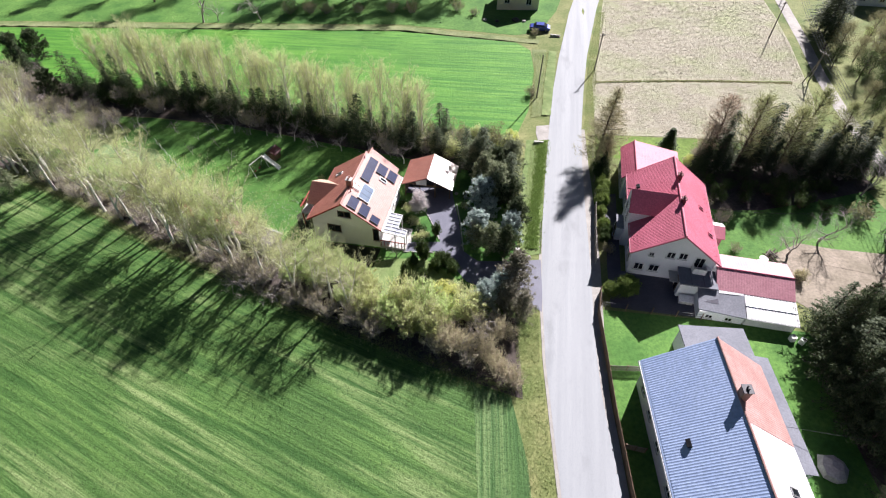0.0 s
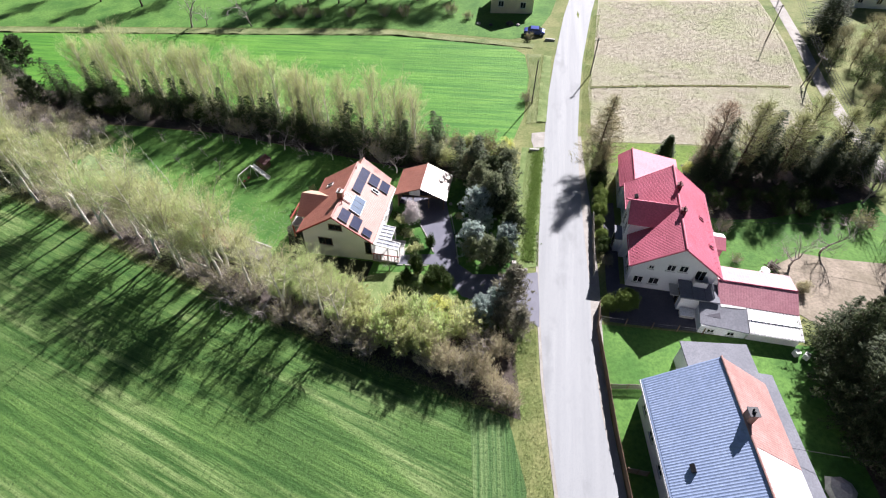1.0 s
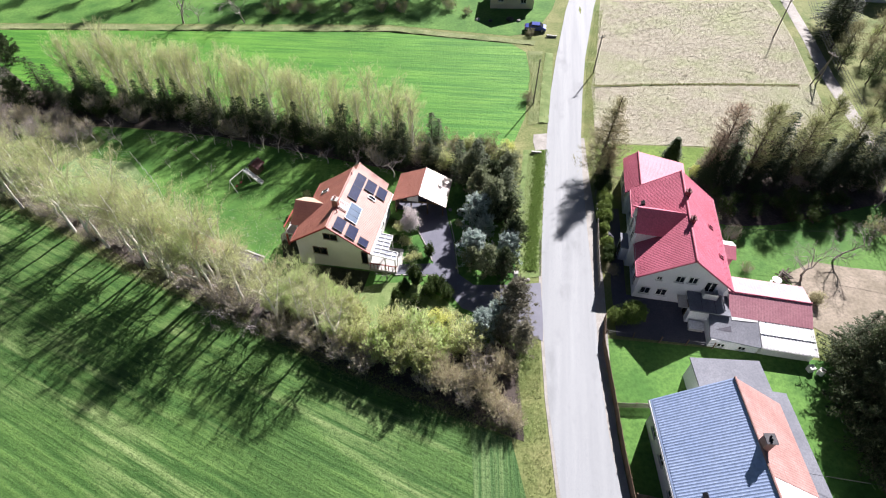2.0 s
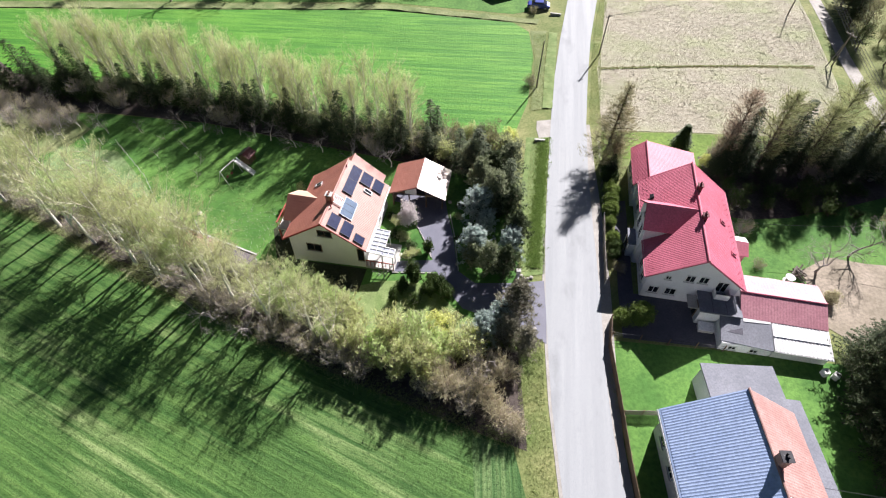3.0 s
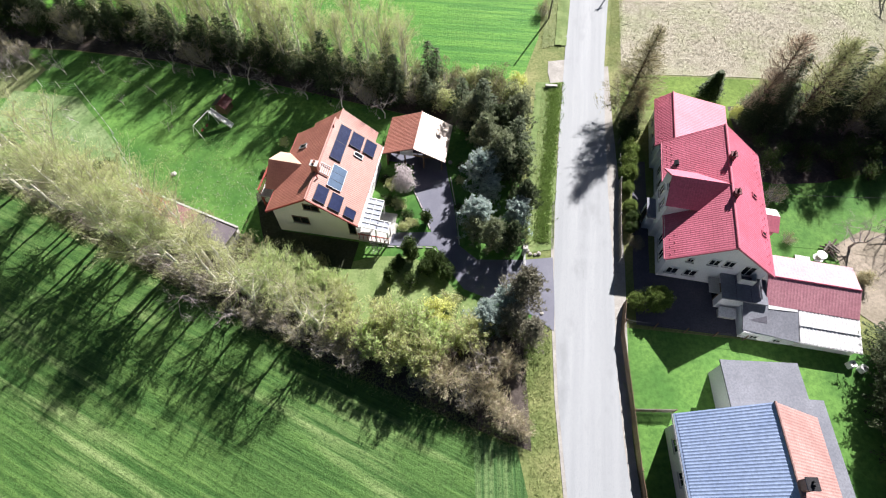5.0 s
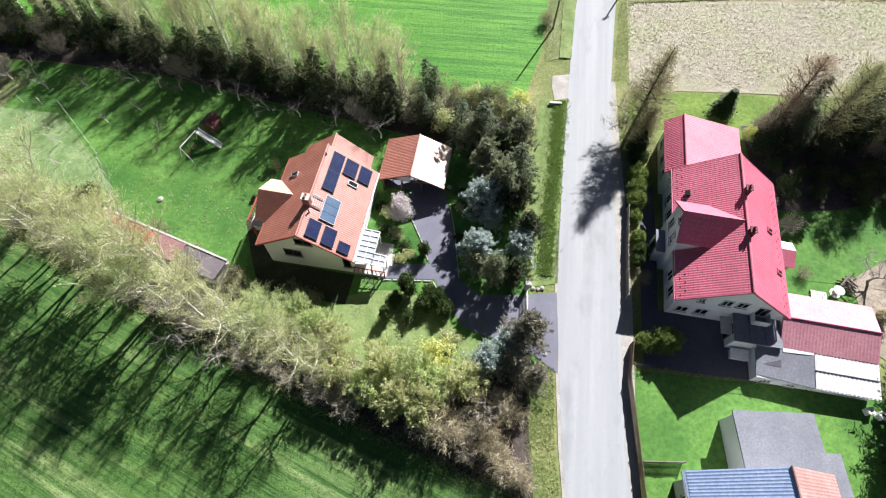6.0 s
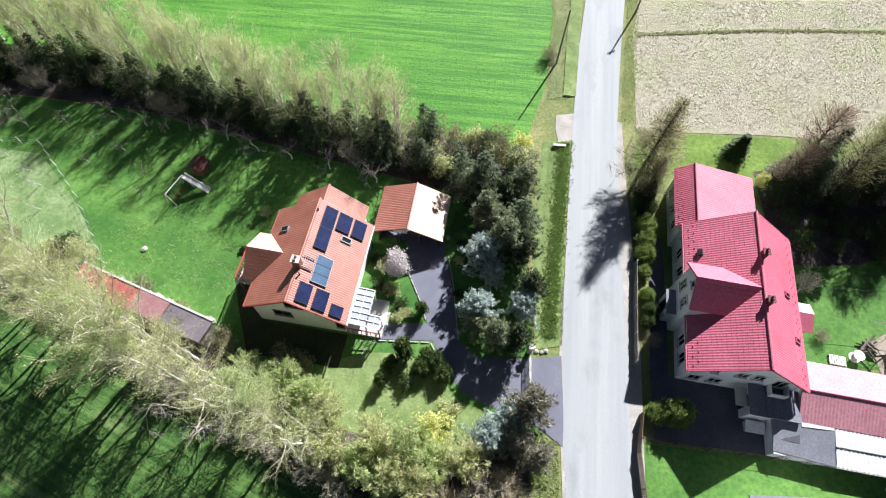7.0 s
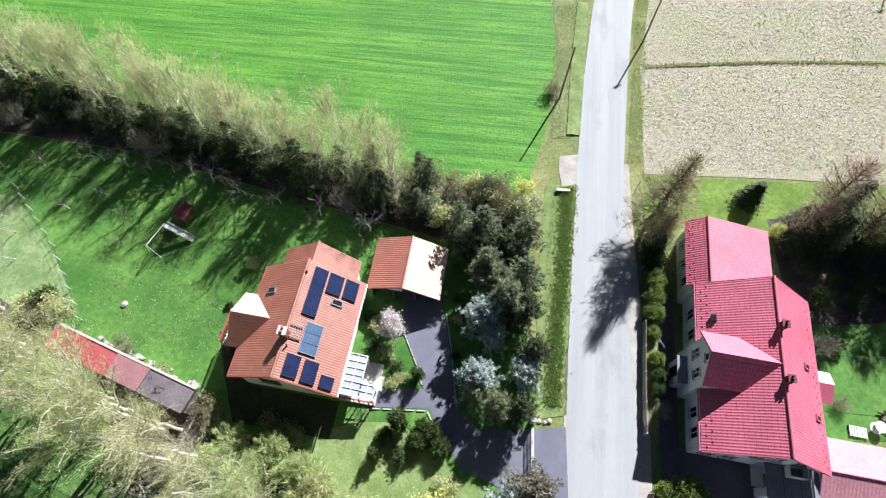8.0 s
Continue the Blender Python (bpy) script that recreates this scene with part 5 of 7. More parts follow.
    pts = P[idx] + rng.normal(size=(strands // 5, 3)) * 0.22
    buds = blades(rng, pts, 0.17, 0.1, 0.1, 1.0, True)
    leaf_object("crown", np.concatenate([fine, buds]), mat, t, "", 3)
    return t


BIRCH_LIMB = surface("birch_limbs", (0.4, 0.37, 0.28), (0.56, 0.52, 0.41), 1.5, 5.0, 0.85, bumps=0.0)
BIRCH_LABEL = "slender birch with pale trunk and thin spring catkins"
FORK_LABEL = "forked birch with white limbs and thin spring catkins"
birches = [birch(R, h, r, mat, FORK_LABEL if fork else BIRCH_LABEL, fork, low)
           for h, r, low, mat, fork in ((11.2, 2.1, 0.45, LEAF_BIRCH, False), (12.4, 2.3, 0.48, LEAF_BIRCH, True), (10.6, 2.2, 0.46, LEAF_BIRCH_GREEN, True), (12.0, 2.1, 0.46, LEAF_BIRCH, False), (10.8, 2.1, 0.44, LEAF_BIRCH, True), (11.4, 2.2, 0.47, LEAF_BIRCH_GREEN, False))]
FRONT = [(-78, 75.0), (-54, 63.0), (-37.5, 53.4), (-22.5, 45.8), (-13.5, 41.2)]
front_birches = along(FRONT, 21, R, (-1.4, 0.4)) + along(FRONT, 15, R, (0.6, 2.6))
BACK = [(-65, 96.4), (-50, 92.0), (-36, 86.5), (-10, 76), (-2, 73.6)]
back_birches = along(BACK, 28, R, (-2.2, -0.4), 1.2) + along(BACK, 22, R, (-0.2, 1.2), 1.2)
west_birches = [(-80, 72.5), (-86, 76), (-92, 74), (-98, 86), (-70, 71.5), (-82, 84), (-76, 86), (-72, 80), (-96, 80)]
plant(birches, [(x, y, (0.98 if x < -23 else 0.86) if i < 21 else (0.93 if x < -26 else 0.76)) for i, (x, y) in enumerate(front_birches)] + [(-13.0, 41.0, 0.98), (-10.8, 39.6, 0.8), (-37.2, 54.8), (-34.4, 53.6), (-31.4, 52.0), (-28.6, 50.6), (-26.2, 49.2), (-23.8, 47.8, 0.95)] + west_birches, R, 0.88, 1.1, "garden birches")
slim = [birch(R, h, r, mat, "tall slim birch with straight white trunk", False, 0.08, 2400, True)
        for h, r, mat in ((10.8, 1.7, LEAF_BIRCH), (11.6, 1.8, LEAF_BIRCH_GREEN), (10.2, 1.7, LEAF_BIRCH), (11.2, 1.8, LEAF_BIRCH))]
plant(slim, back_birches, R, 0.86, 1.06, "slim birches")

SPRUCE_LABEL = "dark green garden spruce with drooping boughs"
spruces = [spruce(R, h, r, m, SPRUCE_LABEL) for h, r, m in ((7.0, 2.1, NEEDLE), (6.2, 2.0, NEEDLE), (8.0, 2.1, NEEDLE), (5.6, 2.3, NEEDLE_OLIVE), (7.4, 1.7, NEEDLE))]
SPR = [(-69, 92.5), (-46, 87.0), (-36, 83.2), (-20, 77.4), (-8, 71.8), (4, 68)]
plant(spruces, along(SPR, 22, R, (-0.6, 1.2)) + along(SPR, 8, R, (1.5, 3.0)) + [(x, y, 0.85) for x, y in along([(-73, 93.5), (-48, 89.0)], 10, R, (-1.2, 1.2))] + along([(-46, 87.2), (-20, 77.8), (2, 70.4)], 15, R, (-0.4, 2.4)) + [(-13.3, 73.6, 1.12), (-19.5, 77, 0.9), (-35.7, 82.9), (-66, 64.5, 0.9), (-63, 66.5), (-88, 105, 1.2), (-93, 103, 1.2), (-84, 102, 1.1), (-97, 106, 1.2), (-74.5, 93.5, 1.1), (-70, 93.5, 1.15), (-60, 92, 1.1), (-77, 68, 1.0), (-80, 70), (-74, 67.6)], R, 0.55, 1.15, "garden spruces")

NORTH_EDGE = [(-66, 88.5), (-46, 85.0), (-36, 81.4), (-20, 75.6), (-8, 71.4), (2, 68.6)]
HEDGE_N = [(-9, 73.5), (2, 70.4), (10.2, 68.2)]
mixed = [bush(R, "shrub", 1.9, 4.6, 2600, LEAF_OLIVE, TWIG, "olive spring shrub with half-open buds", "shrub"),
         bush(R, "shrub", 1.7, 4.0, 2400, LEAF_LIME, TWIG, "fresh green spring shrub", "shrub"),
         bush(R, "shrub", 1.8, 4.4, 2400, NEEDLE_OLIVE, BARK, "dense dull green evergreen shrub", "shrub")]
plant(mixed, along(HEDGE_N, 18, R, (-1.2, 2.6)), R, 0.8, 1.15)
plant([bush(R, "yellow_shrub", 1.5, 3.6, 2600, LEAF_YELLOW, TWIG, "bright yellow-green flowering shrub", "shrub")], [(10.4, 72.3, 0.9), (36.5, 66.6, 0.5), (0.4, 41.2, 1.15)], R)

WILLOW = [bush(R, "willow_shrub", 2.1, 5.4, 3400, LEAF_LIME, STRAW, "yellow-green willow shrub coming into leaf", "willow", size=(0.42, 0.07), stems=30, twigs=7, fuzz=0.13, brush=True),
          bush(R, "willow_shrub", 1.9, 4.8, 3200, LEAF_BIRCH_GREEN, STRAW, "pale green willow shrub coming into leaf", "willow", size=(0.42, 0.07), stems=30, twigs=7, fuzz=0.13, brush=True)]
plant(WILLOW, [(-9.5, 42.6), (-6.8, 41.4), (-4.5, 40.2), (-2.0, 39.4), (-8.2, 39.6), (-5.5, 38.2), (-1.6, 36.6), (0.6, 38.0), (-3.5, 36.8), (-11.2, 41.2, 0.8), (2.8, 38.6, 0.9), (-10.6, 44.2, 0.9)], R, 0.95, 1.25)
plant(WILLOW[1:], [(86.5, 109.5, 0.6), (89, 106, 0.6), (84.6, 100.4, 0.6), (-17.2, 46.6, 0.95), (-13.2, 45.2, 1.0), (-15.2, 44.4, 0.9), (-11.4, 43.8, 0.95), (-18.6, 45.0, 0.85)], R, 0.9, 1.1)
BROWN = [bush(R, "bare_shrub", 2.0, 4.2, 1500, LEAF_BROWN, STRAW, "brown twiggy shrub still without leaves", "shrub", stems=30, twigs=9, size=(0.5, 0.035), fuzz=0.16, brush=True),
         bush(R, "bare_shrub", 1.8, 3.6, 900, LEAF_BROWN, TWIG, "grey leafless thicket of thin twigs", "shrub", stems=30, twigs=9, size=(0.5, 0.03), fuzz=0.16, brush=True)]
plant(BROWN, [(6.0, 31.6), (7.2, 33.6), (4.6, 33.6), (2.8, 34.8), (6.8, 36.0), (4.8, 36.2), (1.2, 34.6), (-0.8, 34.6), (7.4, 30.2, 0.8), (2.9, 32.8)], R, 0.8, 1.25)
plant(BROWN[1:], along([(-62, 66.5), (-37, 53), (-22, 45.2), (-12, 39.8), (-3, 35.6)], 18, R, (-0.2, 1.6)) + [(-17.6, 41.6), (-13.2, 39.6), (-10.2, 38.2), (-15.4, 40.6), (-22.8, 44.8), (-7.6, 36.8)], R, 0.75, 1.15)
plant(BROWN[1:], along(NORTH_EDGE, 17, R, (-0.2, 2.6)) + [(-71, 87), (-68, 85.4), (-65, 86), (-62, 84.6), (-64, 82), (-67.5, 82.4), (-61, 80.6), (-58, 82.6), (-70, 80), (-74, 92.8, 1.2), (-83.4, 97.6, 1.3), (-79, 95, 1.3), (-77, 90, 1.2), (-82, 91, 1.3), (-73.3, 77.5, 1.1), (-86, 96, 1.3), (-75, 87, 1.2), (-80, 87, 1.2), (-88, 92, 1.3), (-72, 83.4, 1.1)], R, 0.8, 1.2)
plant([bush(R, "evergreen_shrub", 1.6, 2.8, 1800, LEAF_GREEN, BARK, "dark evergreen shrub under the spruces", "shrub", stems=14, size=(0.2, 0.09))], along(NORTH_EDGE, 30, R, (0.8, 3.6)) + [(38.4, 62.2), (40.6, 61.0), (43.2, 60.6), (45.8, 60.2), (48.4, 60.8), (51.0, 60.0), (54.0, 60.6), (46.6, 57.6, 0.8), (49.4, 57.2, 0.9), (52.4, 57.0, 0.8), (38.0, 59.0, 0.8), (42.0, 58.4, 0.7)], R, 0.7, 1.2)
plant([bush(R, "undergrowth_shrub", 1.5, 2.6, 900, LEAF_OLIVE, TWIG, "low undergrowth with few leaves", "shrub", stems=16, twigs=6)], along([(-74, 72.5), (-54, 62), (-37, 53.5), (-22, 46.5), (-12, 42)], 20, R, (0.5, 5.0)), R, 0.7, 1.15)
plant([bush(R, "evergreen_thicket", 1.7, 3.2, 1700, NEEDLE, BARK, "dark evergreen thicket under the slim birches", "shrub", stems=16, size=(0.3, 0.09))], along(BACK, 34, R, (-3.6, -0.4)), R, 0.7, 1.15)

# conifers between the garden and the road
def pine(rng, h, r, mat, label, name="conifer", leaves=5200):
    return tree(rng, name, h, r, leaves, mat, BARK, label, name.replace("_", " "), 0.06, 0.35, 0.03, (0.42, 0.085), 46, 0.0, 0.12, "cone", 0.2, side=6)


def whorl_pine(rng, h, r, mat, label, name="conifer", category="conifer", bloom=11):
    """A bushy pine: open whorls of rising boughs, each with brushes of needles towards its end."""
    t = new(name)
    tagged(t, label, category)
    Mesh().tube([(0, 0, -0.3), (0, 0, h * 0.5), (0, 0, h * 0.98)], [0.024 * h, 0.013 * h, 0.012], 7).link("trunk", BARK, t)
    wood, pts, ways = Mesh(), [], []
    whorls = int(h / 0.5)
    for i in range(whorls):
        f = 0.06 + 0.93 * (i + 0.5) / whorls
        reach = r * min(1.0, 1.25 * (1.03 - f) ** 0.6) * rng.uniform(0.85, 1.1)
        nb = rng.integers(5, 9)
        for k in range(nb):
            az = 6.283 * (k + rng.uniform(-0.3, 0.3)) / nb + i * 1.1
            ln = reach * rng.uniform(0.7, 1.15)
            out = np.array([math.cos(az), math.sin(az), 0.25 + 0.5 * f])
            path = limb_path(rng, (0, 0, f * h * 0.94), out / np.linalg.norm(out), ln, 0.04, 4)
            wood.tube(path, [0.035, 0.028, 0.02, 0.014, 0.008], 3)
            for j in range(1, 5):
                u = j / 4
                side = rng.normal(size=3) * 0.16 * (1.3 - 0.5 * u)
                pts.append(path[j] + side * (j < 4)), ways.append(path[j] - path[j - 1])
                if j > 1:
                    pts.append((path[j] + path[j - 1]) / 2 + rng.normal(size=3) * 0.18), ways.append(path[j] - path[j - 1])
    wood.link("branchwork", BARK, t)
    P, D = np.array(pts), np.array(ways)
    D /= np.linalg.norm(D, axis=1)[:, None]
    idx = np.repeat(np.arange(len(P)), bloom)
    leaf_object("crown", blades(rng, P[idx] + D[idx] * 0.1 + rng.normal(size=(len(idx), 3)) * 0.09, 0.4, 0.1, 0.35, 0.6, True, D[idx] * 0.8), mat, t, "", 3)
    return t


WESTERN = [whorl_pine(R, 6.0, 2.6, NEEDLE, "dense dark evergreen among the western trees", "conifer", "conifer", 12)]
plant(WESTERN, [(-72.6, 90.6, 1.15), (-66.1, 71.3, 0.8), (-68.2, 72.4, 0.75), (-88, 106, 1.2), (-85, 108, 1.1)], R, 0.95, 1.05)

YARD = [whorl_pine(R, 6.4, 2.5, NEEDLE_OLIVE, "broad dull green pine beside the driveway"),
        whorl_pine(R, 6.6, 2.4, NEEDLE, "dense dark pine beside the driveway"),
        whorl_pine(R, 5.8, 2.5, NEEDLE_OLIVE, "low bushy grey-green pine beside the driveway"),
        spruce(R, 6.6, 2.5, NEEDLE, "dark conifer with level boughs beside the driveway", "conifer", "conifer", 1.3, 0.05, 0.06)]
plant(YARD, [(8.4, 50.0, 0.85), (6.8, 50.6, 0.9), (7.4, 53.8, 0.95), (8.8, 55.0, 0.9), (7.2, 58.4), (9.0, 57.8), (6.8, 60.4, 1.1), (9.2, 61.0), (5.8, 62.4), (7.6, 64.2), (9.8, 65.6), (5.6, 66.2), (4.6, 65.6, 0.9), (9.6, 53.6, 0.8)], R, 0.85, 1.12, "driveway conifers")
plant([whorl_pine(R, 6.4, 2.2, NEEDLE_GREY, "spiky grey-brown pine at the driveway mouth", "conifer", "conifer", 8)], [(8.4, 42.2, 1.1), (7.2, 39.6, 0.9), (9.0, 38.4, 0.75)], R, 0.95, 1.05)
BLUES = [whorl_pine(R, 5.0, 2.3, NEEDLE_BLUE, "silvery blue spruce beside the driveway", "blue_spruce", "blue spruce", 12)]
plant(BLUES, [(4.6, 51.7, 1.0), (8.8, 52.0, 0.8), (5.2, 57.3, 1.0), (6.2, 55.6, 0.8), (4.8, 40.0, 0.9), (6.8, 41.8, 0.8)], R, 0.9, 1.1, "blue spruces")

# small garden shrubs
ROUND = [bush(R, "garden_shrub", 0.8, 1.1, 1500, LEAF_LIME, TWIG, "rounded green garden shrub", "shrub", size=(0.12, 0.07)),
         bush(R, "garden_shrub", 0.7, 1.0, 1500, LEAF_GREEN, TWIG, "rounded dark evergreen garden shrub", "shrub", size=(0.12, 0.07))]
plant(ROUND, [(-3.2, 51.9, 1.0), (-2.9, 53.1, 1.15), (-3.9, 54.6, 1.0), (-5.1, 55.2, 1.1), (-2.2, 52.2, 0.8), (-5.6, 58.4, 1.0), (-4.6, 58.0, 0.9), (-1.0, 46.8, 1.3), (-4.9, 57.4, 0.9), (-2.4, 45.2, 1.3), (1.6, 42.9, 1.2), (3.2, 60.0, 0.9), (3.0, 57.8, 0.8), (-20, 60, 0.7), (-37.5, 60.2, 1.9), (-39.5, 61.2, 1.7), (-18.2, 64.6, 1.0), (2.8, 54.2, 0.7), (-41, 60.6, 1.6)], R)
THUJA = [bush(R, "thuja", 0.62, 3.1, 2600, LEAF_GREEN, BARK, "slim dark green column-shaped thuja", "thuja", stems=16, fuzz=0.45, size=(0.16, 0.09))]
plant(THUJA, [(-2.4, 48.1, 1.3), (-0.95, 52.4, 0.95), (-3.5, 47.3, 0.75), (-4.6, 45.4, 0.9)], R, 0.9, 1.05)
plant([tree(R, "blossom_tree", 3.4, 1.4, 5200, BLOSSOM, BARK, "small magnolia covered in pale pink blossom", "tree", 0.3, 0.8, 0.0, (0.16, 0.11), 14, 0.0, 0.07, "ball", 0.25)], [(-3.4, 56.6)], R)

GARDEN = np.random.default_rng(77)
plant([bush(GARDEN, "yew_shrub", 0.95, 2.3, 3600, LEAF_GREEN, BARK, "dense dark green yew beside the driveway", "shrub", stems=26, fuzz=0.3, size=(0.16, 0.08))], [(-0.7, 46.6), (0.5, 47.2, 0.95), (1.1, 46.0, 0.9), (-0.3, 47.9, 0.75), (-3.9, 46.9, 0.7)], GARDEN, 0.9, 1.1, "driveway yews")
plant(YARD, [(6.0, 49.0, 0.8), (7.9, 48.7, 0.75), (4.3, 50.2, 0.7)], GARDEN, 0.95, 1.05, "driveway conifers")

# fruit trees and bare trees in the garden
FRUIT = [bare_tree(R, 4.0, BIRCH_BARK, "small leafless fruit tree with a whitewashed trunk", "fruit_tree", 0.8, 5, "fruit tree", 0.075, TWIG),
         bare_tree(R, 3.6, BIRCH_BARK, "low spreading leafless fruit tree with a whitewashed trunk", "fruit_tree", 0.95, 5, "fruit tree", 0.07, TWIG)]
plant(FRUIT, [(-50.7, 78.7), (-46, 79.2), (-35.3, 78.2, 1.2), (-24.6, 75.3, 1.5), (-29.5, 77.1), (-20.5, 73.5), (-55.6, 80.1), (-59, 80.7, 1.2), (-6.2, 68.3, 1.5), (-38.6, 79.3, 1.2), (-32.4, 77.5), (-27, 76.5, 1.2), (-16.4, 72.1, 1.2), (-11.6, 70.5, 1.2), (-53, 81.3, 1.2), (-62, 82.1, 1.2), (-66, 83.3, 1.5), (-69, 81.7, 1.4), (-64.4, 79.7, 1.3), (-60.4, 78.9, 1.2), (-71.5, 85.1, 1.5), (-67, 78.7, 1.3), (-57.4, 78.1, 1.1)], R, 0.85, 1.1, "garden fruit trees")
SAPLING = [bare_tree(R, 2.6, BIRCH_BARK, "young fruit tree, a thin pale whip with few twigs", "fruit_sapling", 0.6, 3, "fruit tree", 0.04, TWIG, 2)]
plant(SAPLING, [(-41, 76.6), (-36.8, 74.2), (-40.6, 72.4), (-33.8, 70.4), (-33.4, 67.4), (-47.8, 71.8), (-51.5, 74.2), (-44.6, 66.2), (-45.8, 69.6)], R, 0.8, 1.2, "fruit saplings")
WIDE = [bare_tree(R, 7.0, TWIG, "broad leafless tree with fine spreading twigs", "bare_tree", 0.85, 6, "tree", 0.15)]
BARE = [bare_tree(R, 7.5, TWIG, "leafless grey tree with spreading limbs", "bare_tree", 0.62, 5, "tree", 0.17),
        bare_tree(R, 8.5, TWIG, "tall leafless tree with fine twigs", "bare_tree", 0.5, 5, "tree", 0.16)]
plant(BARE, [(84, 104, 0.8), (79, 92, 0.7), (83, 88, 0.8), (90, 103, 0.8), (57.6, 50.5), (60.5, 55), (-3.6, 73.2, 0.6), (-63.5, 84.6, 0.8), (-70, 74), (-76, 84), (-55.4, 123.6, 1.35), (-41.6, 122.6, 1.2), (-20, 41.8, 0.8), (-24.5, 43.8, 0.7), (-5.9, 48.6, 0.35), (59, 60, 0.9), (63.8, 52, 0.9), (36.6, 53.6, 0.4), (-52, 124, 0.8), (-82, 86), (-86, 80), (-90, 92), (-79, 92, 0.9), (-95, 97), (-88, 98), (-80, 79, 0.8), (-74, 79, 0.7), (-70, 82, 0.7), (-84, 94), (-76, 96, 0.9), (-66, 80, 0.6), (-98, 92), (-62, 79.5, 0.5)], R, 0.9, 1.1)

plant(BROWN[1:], along([(36.6, 66.4), (44, 64.8), (52, 63.6), (61, 62.6)], 9, R, (-0.6, 1.6)) + [(58, 49.4), (37.4, 54.6, 0.7)], R, 0.6, 0.95)
plant(WIDE, [(43.6, 48.4, 1.0), (48.5, 50.5, 1.15), (53.5, 44.5, 1.1), (57.5, 50.5, 0.9)], R, 0.9, 1.1)
# bare soil under the row; the southern part darkens the lawn for tree shade
sheet("grove_floor", [(35.6, 57.4), (36.4, 68.6), (48, 69.6), (61, 69.4), (62, 61.4), (52, 58.6), (44, 56.8), (38.6, 56.6)], 0.06, LITTER, "bare brown soil under the pine row, extended to darken its shade", "soil")
# east of the road
LARCH = [tree(R, "larch_tree", 12.0, 2.5, 4600, NEEDLE_LARCH, BARK, "tall thin larch with straight dark trunk", "larch", 0.25, 0.6, 0.0, (0.5, 0.05), 54, 0.0, 0.17, "oval", 0.3, thin=True, wob=0.0, feather=True),
         tree(R, "larch_tree", 11.0, 2.3, 3600, LARCH_BUD, BARK, "tall thin larch with reddish buds", "larch", 0.25, 0.6, 0.0, (0.5, 0.045), 54, 0.0, 0.17, "oval", 0.3, thin=True, wob=0.0, feather=True)]
plant(LARCH[1:], [(39.9, 68.0, 1.0), (37.6, 66.0, 0.7)], R, 0.95, 1.05)
plant(LARCH[:1], [(42.8, 65.4, 1.08), (48.6, 64.9, 1.02), (46.2, 68.0, 0.8), (51.4, 67.4, 1.0), (56.2, 66.2, 0.9), (61.0, 66.6, 0.75)], R, 0.95, 1.05)
plant([tree(R, "larch_tree", 11.8, 3.3, 7200, LARCH_OLIVE, BARK, "tall ragged olive-brown larch beside the road", "larch", 0.1, 0.3, 0.0, (0.5, 0.055), 60, 0.0, 0.17, "cone", 0.3, thin=True, wob=0.02, feather=True)], [(23.3, 68.2, 1.05), (23.4, 65.8, 0.6)], R, 0.98, 1.02)
EAST = [spruce(R, 9.5, 2.5, NEEDLE, "tall narrow spruce with dark boughs and bare foot", "spruce_tree", "spruce", 1.25, 0.16, 0.26),
        spruce(R, 9.0, 2.7, NEEDLE, "tall dark spruce with full boughs", "spruce_tree", "spruce", 1.3, 0.12, 0.2)]
plant(EAST, [(40.9, 67.2, 1.0), (38.2, 67.6, 0.55), (38.9, 66.4, 0.6), (41.4, 65.4, 0.6), (45.6, 65.7, 1.08), (44.2, 66.6, 0.7), (47.0, 64.4, 0.75), (51.6, 64.8, 1.02), (50.2, 65.6, 0.7), (53.5, 63.6, 1.1), (55.0, 64.4, 0.9), (57.4, 64.6, 1.0), (58.8, 63.4, 0.85), (60.4, 64.9, 0.72), (62.4, 63.4, 0.7), (55.6, 67.2, 0.9), (61.4, 66.4, 0.8), (37.4, 64.6, 0.55), (43.4, 63.4, 0.55),
             (23.2, 64.6, 0.45), (39.6, 64.6, 0.8), (38.0, 65.6, 0.7), (48.2, 66.4, 0.8),
             (78.2, 113, 1.25), (76.4, 108.5, 1.3), (75.2, 104.5, 1.25), (69.6, 66.0, 0.5),
             (47, 33.5), (50, 32), (53, 34.5, 1.1), (56, 32.6), (45.2, 31, 0.9), (49, 29, 1.0), (54, 29.5), (44, 28.2, 0.9), (58.5, 35.5), (47.8, 36.4, 0.8), (51.5, 37.4, 0.85), (43.2, 33.6, 0.75), (41.8, 30.2, 0.8), (46.5, 25.5), (51.5, 25), (57, 27)], R, 0.85, 1.12)
